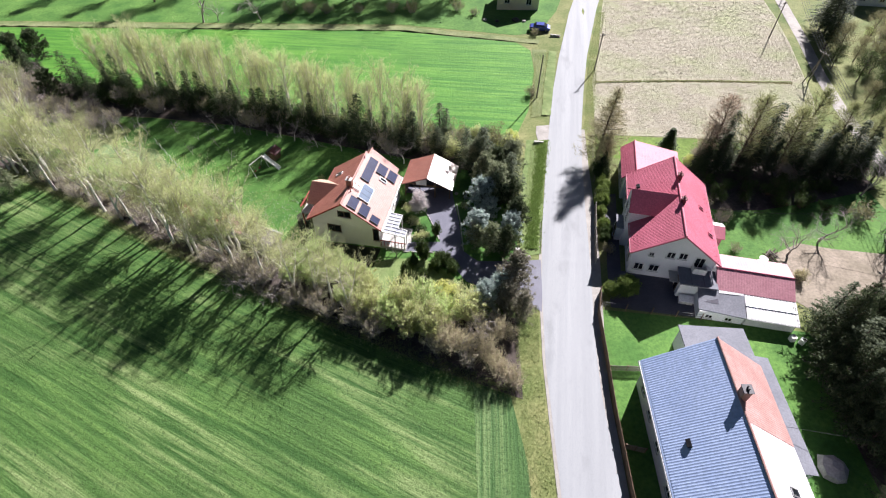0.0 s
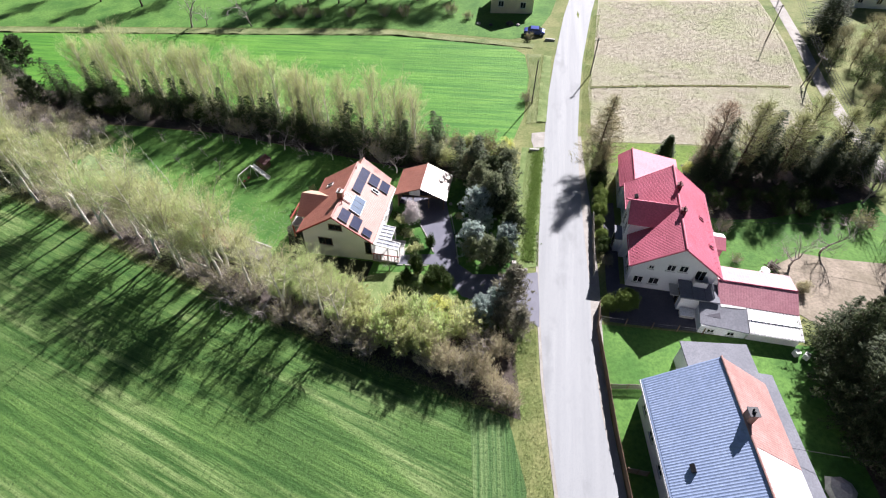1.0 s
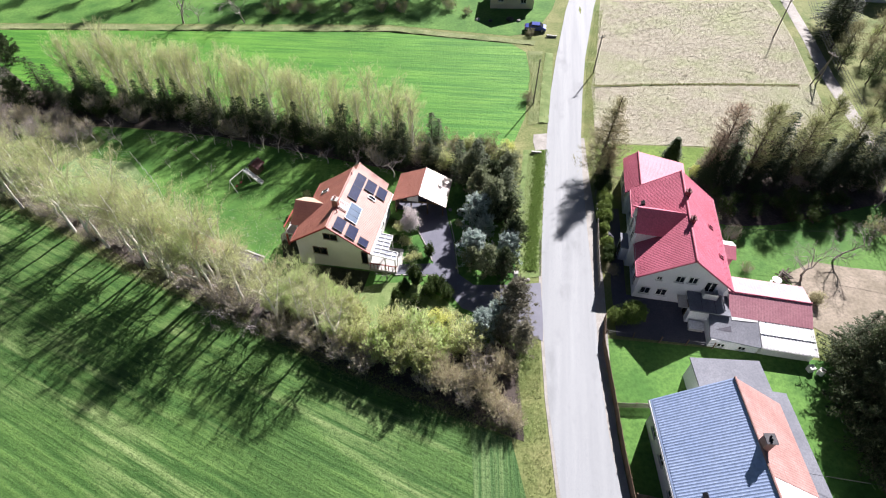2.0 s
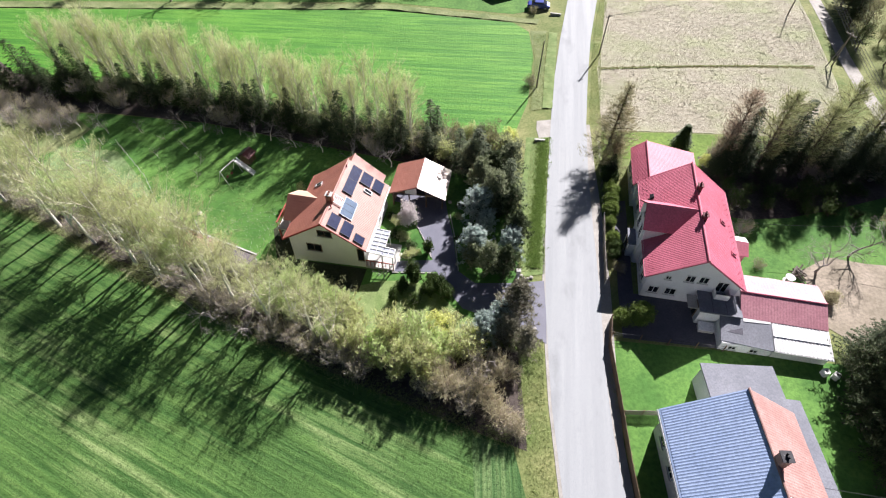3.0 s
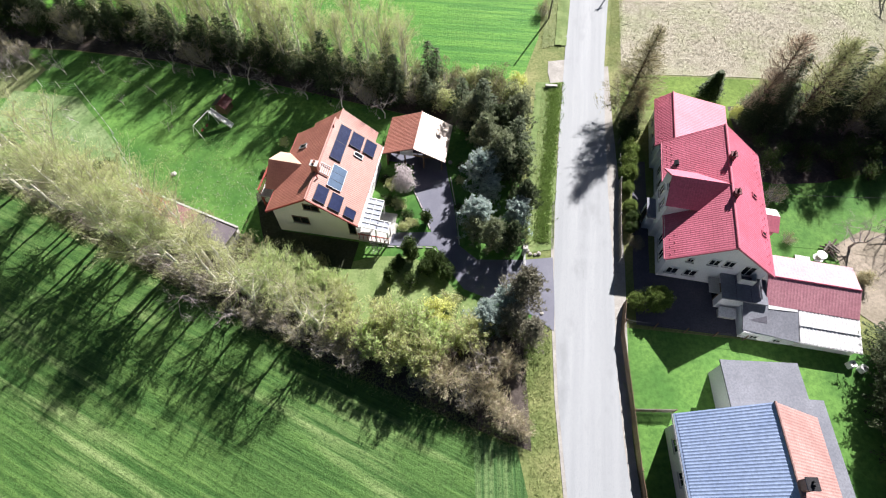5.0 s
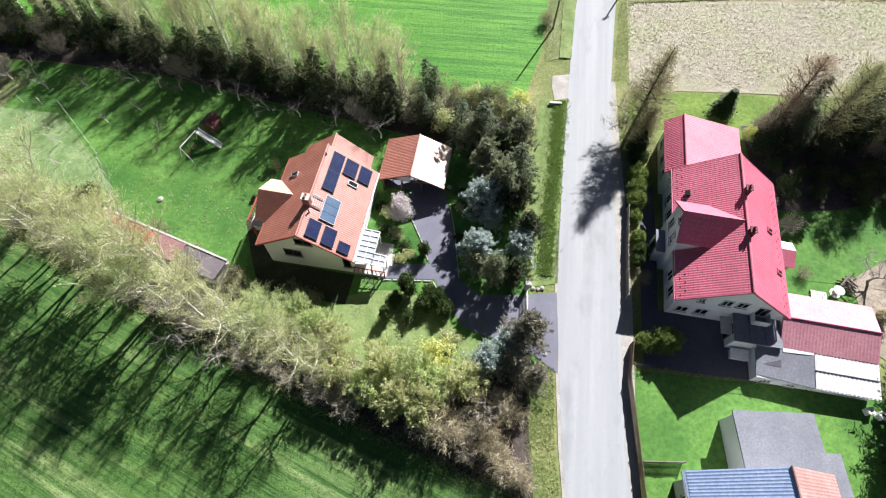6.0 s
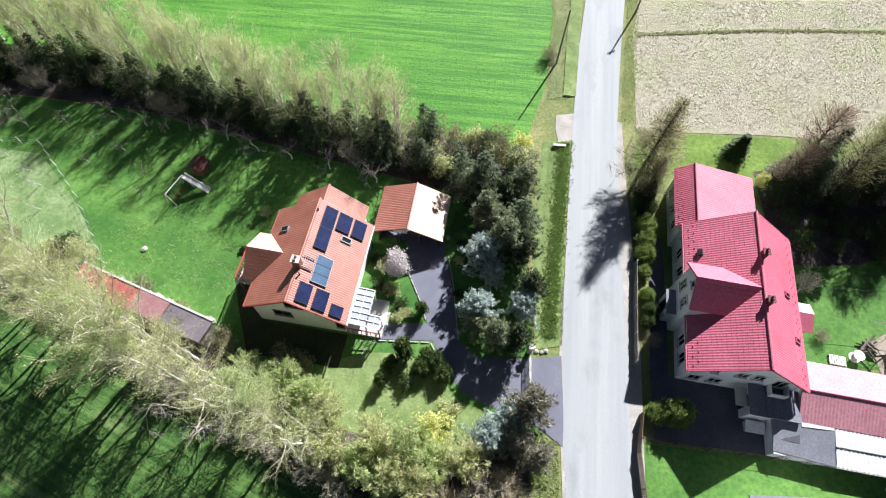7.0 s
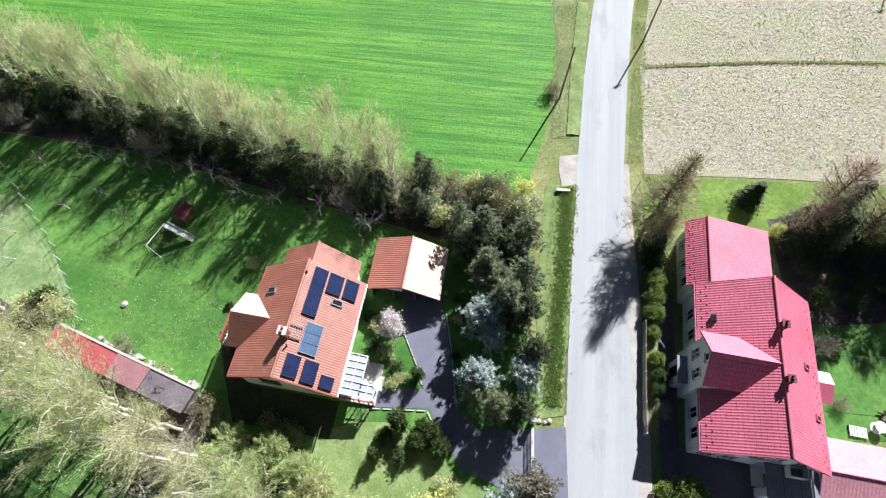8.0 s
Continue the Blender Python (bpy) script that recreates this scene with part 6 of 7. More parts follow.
plant([pine(R, 9.0, 2.8, NEEDLE, "dense dark pine beyond the sheds", "pine_tree", 6500), spruce(R, 9.5, 2.6, NEEDLE, "full dark spruce beyond the sheds", "spruce_tree", "spruce", 1.0, 0.06, 0.22)],
      [(46, 38.2, 0.8), (49.5, 37.6, 0.9), (53.5, 38.6), (57, 38), (45, 35.4), (48.4, 34.8), (52, 33), (56, 34.8), (60, 36), (44.4, 31.8, 0.9), (47.6, 31), (51, 29.6), (55, 30.8), (59.5, 32), (43, 27.4, 0.9), (46.6, 27.4), (50, 26.4), (42.4, 35.8, 0.7), (40.8, 33.4, 0.75), (41.2, 29.8, 0.9), (40.2, 26.6, 0.8), (43.2, 23.6), (46.4, 22.6), (41.6, 21.2, 0.85), (49.5, 22.4), (53, 23), (44.6, 19.4), (48.4, 18.6), (39.8, 31.4, 0.75), (39.4, 27.2, 0.75), (40.0, 23.6, 0.8), (42.4, 37.4, 0.85), (41.4, 34.6, 0.95), (40.6, 31.6, 1.0), (40.2, 28.6, 1.0), (40.4, 25.4, 1.0), (38.6, 17.6, 0.8)], R, 0.85, 1.12, "dark pines beyond the sheds")
CLIP = [bush(R, "clipped_shrub", 1.05, 1.9, 6500, LEAF_MID, BARK, "dense clipped green garden shrub", "shrub", stems=44, fuzz=0.3, size=(0.13, 0.08)),
        bush(R, "clipped_shrub", 1.0, 1.9, 6500, LEAF_GREEN, BARK, "dense clipped evergreen garden shrub", "shrub", stems=44, fuzz=0.3, size=(0.13, 0.08))]
plant(CLIP[:1], [(22.6, 61.4, 1.0), (22.3, 59.6, 0.95), (22.0, 58.0, 0.95), (21.5, 56.0, 0.7), (20.0, 42.0, 0.8), (21.4, 53.4, 0.7)], R, 0.9, 1.1)
plant([bush(R, "corner_shrub", 1.2, 2.7, 15000, LEAF_MID, BARK, "tall rounded dense green shrub at the yard corner", "shrub", stems=130, twigs=2, fuzz=0.26, size=(0.16, 0.1))], [(21.6, 42.0, 1.0)], R, 0.98, 1.02)
plant(CLIP[1:], [(22.9, 63.4, 1.15), (20.9, 50.6, 0.75), (21.3, 51.8, 0.7), (23.2, 65.2, 1.15)], R, 0.9, 1.1)
plant([spruce(R, 3.9, 1.35, LEAF_GREEN, "broad dark thuja behind the red-roofed house", "thuja", "thuja", 2.2, 0.02, 0.02)], [(34.5, 70.6, 1.0)], R, 0.98, 1.02)
plant([bush(R, "garden_thicket", 1.7, 2.8, 900, LEAF_OLIVE, TWIG, "twiggy garden thicket with first leaves", "shrub", stems=20, twigs=7)],
      [(36.2, 57.6, 0.6), (60, 47), (60.5, 48), (62, 45), (57.5, 45.8, 0.8), (20.9, 48.8, 0.5), (56, 55), (37.2, 49.2, 0.5), (64, 56), (18.6, 110.8, 0.5), (15.3, 86.9, 0.85), (2.6, 124.3, 0.9), (-7.5, 124.4, 1.0), (-12, 125, 1.1), (-27.2, 126.0, 1.1), (-31, 126.4, 1.2), (-35.7, 126.8, 1.1), (-20, 125.6, 0.8), (6.4, 121.6, 0.6)], R, 0.8, 1.2)
# trees along the lane and in the far gardens
plant([tree(R, "lane_tree", 8.5, 2.8, 3600, LEAF_OLIVE, BARK, "rounded lane tree in first leaf", "tree", 0.25, 0.7, 0.0, (0.26, 0.11), 24, 0.0, 0.16, "ball", 0.5),
       tree(R, "lane_tree", 8.0, 2.6, 3400, LEAF_GREEN, BARK, "dark green lane tree", "tree", 0.25, 0.7, 0.0, (0.26, 0.11), 24, 0.0, 0.16, "ball", 0.5)],
      [(78, 99, 0.6), (82, 95, 0.8), (86, 92, 0.7), (80, 87, 0.6), (88, 99, 0.7), (92, 101, 0.8), (86, 83, 0.8), (76, 76, 0.5), (82, 79, 0.8), (72.6, 96.5, 0.75), (74.2, 99.5, 0.85), (74.8, 91.6, 0.7), (79, 95, 0.8), (77.6, 89, 0.8), (72.6, 84.6, 0.55), (71.0, 79.6, 0.5), (76, 80.6, 0.7), (79.6, 71, 0.7), (73.6, 71.4, 0.55), (80, 92), (81, 99), (86, 100, 0.9), (84, 106, 0.7), (75, 86, 0.7), (72.4, 76, 0.6), (79, 76), (82, 84), (90, 96), (92, 106), (93, 114, 0.8), (84, 72), (73, 66, 0.6), (78, 66), (73, 54), (88, 88), (84, 96, 0.7)], R, 0.7, 1.1)
FARW = [tree(R, "far_tree", 11, 3.2, 2600, LEAF_OLIVE, BARK, "tall meadow tree in first leaf", "tree", 0.2, 0.8, 0.0, (0.4, 0.16), 22, 0.0, 0.2, "ball", 0.6)]
plant(FARW, [(-36, 138), (-31, 134.6), (-26, 139), (-20, 135.4), (-14, 138), (-8.5, 134.2), (-2, 138), (4, 134), (-43, 141), (-72, 137), (-84, 141), (-64, 144), (-98, 146), (-17, 133), (-11.6, 134), (-23.5, 133.4), (-28.4, 136.6), (-5, 133), (0.5, 132.6), (-39, 136)], R, 0.85, 1.15)


# ---- fences, walls and gates ----
def lattice_fence(name, line, step, height, label, material, post_mat, slats=3, upright=False, group="", half=0.05):
    """Posts along a line with rails between them, or with upright boards."""
    f = new(name)
    f.matrix_world = pose(line[0][0], line[0][1], gz(*line[0]))
    tagged(f, label, "fence", group)
    o = Vector((line[0][0], line[0][1], gz(*line[0])))
    pts = []
    for (x0, y0), (x1, y1) in zip(line, line[1:]):
        n = max(1, round(math.dist((x0, y0), (x1, y1)) / step))
        pts += [(x0 + (x1 - x0) * i / n, y0 + (y1 - y0) * i / n) for i in range(n)]
    pts.append(line[-1])
    for x, y in pts:
        p = Vector((x, y, gz(x, y))) - o
        q = 0.032 if half < 0.01 else 0.05
        Mesh().box(p.x - q, p.x + q, p.y - q, p.y + q, p.z - 0.3, p.z + height, bevel=0.01).link("post", post_mat, f)
    for a, b in zip(pts, pts[1:]):
        pa, pb = Vector((*a, gz(*a))) - o, Vector((*b, gz(*b))) - o
        d = (pb - pa).normalized()
        nrm = Vector((-d.y, d.x, 0)) * (0.02 if half > 0.02 else 0.007)
        if upright:
            n = int((pb - pa).length / 0.15)
            e, zero = d * 0.052, Vector((0, 0, 0))
            first = None
            for i in range(n):
                u = pa + (pb - pa) * ((i + 0.5) / n)
                if first is None:
                    first = Mesh().solid([zero - e - nrm, e - nrm, e + nrm, nrm - e], [v + Vector((0, 0, height * 0.92)) for v in (zero - e - nrm, e - nrm, e + nrm, nrm - e)]).link("board", material, f)
                    ob = first
                else:
                    ob = new("board", first.data)
                    ob.parent = f
                ob.location = u + Vector((0, 0, 0.04 * math.sin(7.0 * i + a[1])))
        for k in range(slats):
            z = Vector((0, 0, height * (k + 0.7) / slats * 0.92))
            w = Vector((0, 0, half))
            off = nrm * 2.2
            Mesh().solid([pa + z - w + off - nrm, pb + z - w + off - nrm, pb + z - w + off + nrm, pa + z - w + off + nrm],
                         [pa + z + w + off - nrm, pb + z + w + off - nrm, pb + z + w + off + nrm, pa + z + w + off + nrm]).link("rail", material, f)
    return f


lattice_fence("fence", [(23.3, 73.0), (21.8, 62.8), (20.9, 57.0)], 2.5, 1.1, "wire fence on grey posts beside the road", DARK_METAL, WOOD_GREY, 3, half=0.008)
lattice_fence("fence", [(20.9, 57.0), (20.0, 52.2), (19.1, 46.8)], 2.4, 1.15, "weathered grey wooden fence beside the road", WOOD_GREY, CONCRETE, 2, True)
lattice_fence("fence", [(18.7, 42.0), (17.9, 38.9), (17.6, 33.0), (17.2, 26.6), (17.0, 18.0), (17.2, 8.0)], 2.4, 1.3, "dark wooden fence between road and garden", WOOD, WOOD, 2, True)
lattice_fence("fence", [(18.4, 40.0), (24.0, 39.0), (29.4, 38.2)], 2.3, 1.2, "low wire fence between yard and lawn", DARK_METAL, WOOD, 3, half=0.014)
lattice_fence("fence", [(17.7, 31.6), (21.2, 31.5)], 1.7, 1.1, "short wooden fence beside the blue-roofed house", WOOD_GREY, WOOD, 2, True)
lattice_fence("fence", [(17.4, 23.2), (19.2, 22.8)], 1.2, 1.1, "short plank fence closing the passage", WOOD_GREY, WOOD, 2, True)
lattice_fence("fence", [(-53.2, 76.5), (-47.7, 75.5), (-43.5, 70.8), (-40.7, 67.6), (-35.0, 58.9)], 2.3, 1.3, "thin wire fence on white posts round the orchard", GALV, WHITE_PAINT, 3, half=0.006)


def shed_row():
    """The low red-roofed store along the edge of the lawn."""
    a, b = Vector((-35.1, 57.3)), Vector((-21.0, 51.0))
    d = (b - a).normalized()
    n = Vector((d.y, -d.x))
    s = new("garden_store")
    s.matrix_world = pose(a.x, a.y, gz(*a), 0, 0, math.degrees(math.atan2(d.y, d.x)))
    tagged(s, "long low garden store with faded red and mauve slab roof", "store")
    ln = (b - a).length
    fall = gz(*b) - gz(*a)
    h = 1.05 - gz(*a)
    cuts = [0, 3.4, 7.0, 10.6, ln]
    for i, (u, v) in enumerate(zip(cuts, cuts[1:])):
        z = h - 0.06 * (i % 2)
        Mesh().box(u + 0.02, v - 0.02, -2.15, 0.1, z - 0.12, z, bevel=0.03).link("roof_slab", (RED_FELT, RED_FELT, PINK_FELT, MAUVE_FELT)[i], s, ("faded red roof slab", "faded red roof slab", "washed-out pink roof slab", "mauve roof slab")[i])
    Mesh().box(0.1, ln - 0.1, -1.95, -0.1, -0.4, h - 0.13).link("wall", CONCRETE, s)
    Mesh().box(0.0, ln, 0.12, 0.32, h - 0.2, h + 0.05, bevel=0.03).link("coping", CONCRETE, s, "pale stone coping")
    st = Mesh()
    rng = np.random.default_rng(3)
    for i in range(40):
        x, y = rng.uniform(2.5, ln), rng.uniform(0.35, 0.9)
        r = rng.uniform(0.12, 0.3)
        st.prism([(x + r * math.cos(k) * rng.uniform(0.7, 1.1), y + r * math.sin(k) * rng.uniform(0.7, 1.1)) for k in np.arange(0, 6.2, 1.05)], -0.3 + fall * x / ln, fall * x / ln + rng.uniform(0.1, 0.5))
    tagged(st.link("rubble_edge", STONE), "pale stones piled along the lawn edge", "stones", "", "stuff").matrix_world = s.matrix_world


shed_row()


def driveway_gate():
    g = thing("sliding_gate", 9.35, 47.6, None, 85.0, "open white metal driveway gate", "gate")
    for x in (0, -1.3, -2.6, -3.9):
        Mesh().box(x - 0.04, x + 0.04, -0.03, 0.03, 0.05, 1.25).link("upright", WHITE_PAINT, g)
    for z in (0.15, 0.7, 1.2):
        Mesh().box(-3.95, 0.05, -0.025, 0.025, z - 0.03, z + 0.03).link("rail", WHITE_PAINT, g)
    for i in range(24):
        x = -3.8 + 0.16 * i
        Mesh().box(x - 0.012, x + 0.012, -0.015, 0.015, 0.15, 1.2).link("bar", WHITE_PAINT, g)
    for k, (x, y) in enumerate(((9.4, 48.1), (9.2, 43.4))):
        p = thing("gate_pillar", x, y, None, -5.0, "square concrete pillar of the driveway gate", "pillar", "gate pillars")
        Mesh().box(-0.2, 0.2, -0.2, 0.2, -0.3, 1.5, bevel=0.03).link("shaft", CONCRETE, p)
        Mesh().prism([(-0.26, -0.26), (0.26, -0.26), (0.26, 0.26), (-0.26, 0.26)], 1.5, 1.6).link("cap", CONCRETE, p)


driveway_gate()


def stone(rng, r):
    m = Mesh()
    rings = []
    for j, (q, z) in enumerate(((0.75, -0.15), (1.0, 0.15), (0.8, 0.5), (0.35, 0.68))):
        rings.append([Vector((r * q * rng.uniform(0.8, 1.15) * math.cos(k * math.pi / 4), r * q * rng.uniform(0.8, 1.15) * math.sin(k * math.pi / 4), r * z * rng.uniform(0.9, 1.1))) for k in range(8)])
    v = [p for ring in rings for p in ring]
    f = [(8 * j + k, 8 * j + (k + 1) % 8, 8 * (j + 1) + (k + 1) % 8, 8 * (j + 1) + k) for j in range(3) for k in range(8)] + [tuple(24 + k for k in range(8))]
    return m.add(v, f)


S = np.random.default_rng(11)
for x, y, r in ((10.1, 48.1, 0.24), (10.6, 48.0, 0.2), (11.0, 48.1, 0.26), (9.9, 48.5, 0.2), (10.6, 41.3, 0.22), (-31.1, 60.5, 0.36), (1.9, 60.8, 0.3), (2.5, 50.4, 0.2)):
    ob = stone(S, r).link("boulder", STONE)
    ob.matrix_world = pose(x, y, gz(x, y) + 0.05, 0, 0, S.uniform(0, 360))
    tagged(ob, "pale rounded field stone lying on the grass", "stone", "garden stones")
for x, y, w, rz in ((15.0, 72.6, 1.5, -4), (22.6, 109.7, 2.0, -12)):
    h = thing("culvert_headwall", x, y, None, rz, "pale concrete headwall of a ditch culvert", "headwall", "culvert headwalls")
    Mesh().box(-w / 2, w / 2, -0.16, 0.16, -0.5, 0.42, bevel=0.03).link("slab", CONCRETE, h)
    Mesh().tube([(0, -0.3, -0.1), (0, 0.3, -0.1)], 0.2, 10).link("pipe", CONCRETE, h)
for line in ([(-2.35, 57.0), (-0.95, 53.4), (-0.45, 51.5)], [(-5.2, 49.55), (0.0, 49.2), (1.3, 46.6)], [(2.7, 49.4), (2.35, 55.0), (1.9, 58.6)]):
    for (x0, y0), (x1, y1) in zip(line, line[1:]):
        n = max(1, int(math.dist((x0, y0), (x1, y1)) / 0.9))
        for i in range(n):
            x, y = x0 + (x1 - x0) * (i + 0.5) / n, y0 + (y1 - y0) * (i + 0.5) / n
            k = Mesh().box(-0.4, 0.4, -0.05, 0.05, -0.1, 0.16, bevel=0.02).link("kerb_stone", CONCRETE)
            k.matrix_world = pose(x, y, gz(x, y), 0, 0, math.degrees(math.atan2(y1 - y0, x1 - x0)))
            tagged(k, "pale concrete kerb along the driveway bed", "kerb", "driveway kerb stones", "structure")


# ---- play things on the lawn ----
PLAY_RED = surface("dark_red_paint", (0.12, 0.02, 0.025), (0.17, 0.035, 0.035), 1.0, 8.0, 0.6, bumps=0.1, depth=0.005)

def swing_set():
    s = thing("swing_set", -28.3, 67.9, None, 0, "white metal swing frame with a short slide", "swing")
    a, b = Vector((0.35, 0.9, 2.15)), Vector((-0.95, -1.7, 2.15))
    Mesh().tube([a, b], 0.045, 8).link("beam", WHITE_PAINT, s)
    side = Vector((0.8, -0.4, 0))
    for p in (a, b):
        for k in (-1, 1):
            q = p + side * k
            q.z = -0.1
            Mesh().tube([p, q], 0.036, 8).link("leg", WHITE_PAINT, s)
    m = Mesh()
    t0, t1 = Vector((0.5, 0.85, 2.0)), Vector((2.9, 0.0, 0.25))
    d = (t1 - t0).normalized()
    w = d.cross(Vector((0, 0, 1))).normalized() * 0.28
    up = Vector((0, 0, 0.05))
    m.solid([t0 - w, t0 + w, t0 + w + up, t0 - w + up], [t1 - w, t1 + w, t1 + w + up, t1 - w + up])
    sl = m.link("slide", WHITE_PAINT, s, "pale slide chute")
    for k in (-1, 1):
        Mesh().solid([t0 + k * w * 1.05, t0 + k * w * 1.25, t0 + k * w * 1.25 + up * 5, t0 + k * w * 1.05 + up * 5], [t1 + k * w * 1.05, t1 + k * w * 1.25, t1 + k * w * 1.25 + up * 5, t1 + k * w * 1.05 + up * 5]).link("side_rail", WHITE_PAINT, sl)
    for u in (0.4, 0.7):
        c = a + (b - a) * u
        for k in (-0.2, 0.2):
            e = (b - a).normalized() * k
            Mesh().tube([c + e, c + e + Vector((0, 0, -1.6))], 0.012, 5).link("rope", DARK_METAL, s)
        Mesh().box(c.x - 0.15, c.x + 0.15, c.y - 0.25, c.y + 0.25, 0.52, 0.56, bevel=0.02).link("seat", WOOD_RED, s)
    h = thing("playhouse", -26.9, 70.9, None, -20, "small dark red wooden playhouse on the lawn", "playhouse")
    Mesh().box(-0.75, 0.75, -0.75, 0.75, -0.1, 1.35).link("body", WOOD, h)
    for k in (-1, 1):
        Mesh().solid([Vector((0, -0.95, 1.95)), Vector((k * 1.0, -0.95, 1.3)), Vector((k * 1.0, -0.95, 1.22)), Vector((0, -0.95, 1.87))], [Vector((0, 0.95, 1.95)), Vector((k * 1.0, 0.95, 1.3)), Vector((k * 1.0, 0.95, 1.22)), Vector((0, 0.95, 1.87))]).link("roof_panel", PLAY_RED if k > 0 else BLACK_PAINT, h)
    Mesh().box(-0.3, 0.3, -0.79, -0.75, 0.1, 1.0).link("door", WOOD, h)


swing_set()


# ---- poles and cables ----
def pole(x, y, h, label, arm=1.0, rz=0.0, braced=False):
    p = thing("power_pole", x, y, None, rz, label, "power pole", "power poles")
    Mesh().tube([(0, 0, -0.5), (0, 0, h)], [0.13, 0.085], 8).link("shaft", WOOD_GREY, p)
    if arm:
        Mesh().box(-arm, arm, -0.05, 0.05, h - 0.45, h - 0.33).link("crossarm", WOOD_GREY, p)
        for k in (-0.9, -0.3, 0.3, 0.9):
            Mesh().tube([(k * arm, 0, h - 0.33), (k * arm, 0, h - 0.12)], [0.05, 0.035], 6).link("insulator", WHITE_PAINT, p)
    if braced:
        Mesh().tube([(0, -1.5, -0.3), (0, -0.1, h - 1.2)], [0.11, 0.08], 8).link("strut", WOOD_GREY, p)
    return p


pole(16.2, 86.2, 8.0, "wooden power pole beside the field edge", 0.0)
pole(28.0, 95.4, 7.0, "wooden power pole beside the road", 0.5, 20)
pole(66.0, 108.8, 7.4, "wooden power pole at the edge of the ploughed field", 0.5, 20)
pole(66.2, 91.6, 5.8, "braced wooden power pole with crossarm beside the lane", 1.0, -70, True)
pole(57.6, 51.0, 5.8, "wooden power pole with crossarm beside the lane", 1.0, -75)
pole(78.6, 131.0, 5.8, "wooden power pole with crossarm beyond the lane", 1.0, -70)


def cable(a, b, sag, label, r=0.025):
    a, b = Vector(a), Vector(b)
    o = a.copy()
    pts = [a + (b - a) * (i / 14) - Vector((0, 0, sag * 4 * (i / 14) * (1 - i / 14))) - o for i in range(15)]
    ob = Mesh().tube(pts, r, 5).link("overhead_cable", DARK_METAL)
    ob.matrix_world = Matrix.Translation(o)
    return tagged(ob, label, "cable", "overhead cables")


for k in (-0.9, -0.3, 0.3, 0.9):
    ends = [(px + k * math.cos(radians(rz)), py + k * math.sin(radians(rz)), gz(px, py) + 5.7) for px, py, rz in ((78.6, 131.0, 20), (66.2, 91.6, 20), (57.6, 51.0, 15), (52.0, 24.0, 15))]
    for a, b in zip(ends, ends[1:]):
        cable(a, b, 0.5, "thin dark overhead power line above the lane")
cable((33.5, 53.0, 5.2), (57.6, 51.0, gz(57.6, 51) + 5.5), 0.8, "thin service cable from the house to the pole", 0.02)
cable((28.0, 95.4, gz(28, 95.4) + 6.8), (66.0, 108.8, gz(66, 108.8) + 7.2), 0.6, "thin overhead cable across the ploughed field", 0.012)
cable((31.0, 24.0, 5.0), (60.0, 19.0, 7.0), 0.6, "thin service cable beside the blue-roofed house", 0.02)


# ---- vehicles and yard clutter ----
def car(x, y, rz, paint, label):
    c = thing("car", x, y, None, rz, label, "car")
    prof = [(-2.1, 0.35), (-2.15, 0.75), (-1.9, 0.95), (-1.35, 1.0), (-0.75, 1.45), (0.75, 1.47), (1.55, 1.0), (2.05, 0.9), (2.12, 0.55), (2.05, 0.35)]
    m = Mesh()
    inner = [Vector((px, -0.72 if pz > 1.2 else -0.86, pz)) for px, pz in prof]
    m.solid(inner, [Vector((v.x, -v.y, v.z)) for v in inner])
    m.link("body", paint, c)
    Mesh().solid([Vector((0.8, -0.68, 1.43)), Vector((1.5, -0.74, 1.02)), Vector((1.5, 0.74, 1.02)), Vector((0.8, 0.68, 1.43))], [Vector((0.84, -0.68, 1.46)), Vector((1.54, -0.74, 1.05)), Vector((1.54, 0.74, 1.05)), Vector((0.84, 0.68, 1.46))]).link("windscreen", GLASS, c)
    Mesh().solid([Vector((-0.8, -0.68, 1.42)), Vector((-1.3, -0.74, 1.03)), Vector((-1.3, 0.74, 1.03)), Vector((-0.8, 0.68, 1.42))], [Vector((-0.85, -0.68, 1.45)), Vector((-1.35, -0.74, 1.06)), Vector((-1.35, 0.74, 1.06)), Vector((-0.85, 0.68, 1.45))]).link("rear_window", GLASS, c)
    for s in (-1, 1):
        Mesh().solid([Vector((-0.95, s * 0.80, 1.02)), Vector((1.2, s * 0.80, 1.02)), Vector((0.65, s * 0.74, 1.36)), Vector((-0.65, s * 0.74, 1.36))], [Vector((-0.95, s * 0.84, 1.02)), Vector((1.2, s * 0.84, 1.02)), Vector((0.65, s * 0.77, 1.36)), Vector((-0.65, s * 0.77, 1.36))]).link("side_window", GLASS, c)
        for px in (-1.3, 1.3):
            w = Mesh().tube([(px, s * 0.72, 0.32), (px, s * 0.9, 0.32)], 0.32, 14).link("wheel", RUBBER, c)
            Mesh().tube([(px, s * 0.88, 0.32), (px, s * 0.915, 0.32)], 0.2, 12).link("rim", GALV, w)
        Mesh().box(2.02, 2.13, s * 0.62 - 0.16, s * 0.62 + 0.16, 0.66, 0.82, bevel=0.03).link("headlight", WHITE_PAINT, c)
        Mesh().box(-2.17, -2.06, s * 0.62 - 0.14, s * 0.62 + 0.14, 0.66, 0.84, bevel=0.03).link("tail_light", RED_FELT, c)
    return c


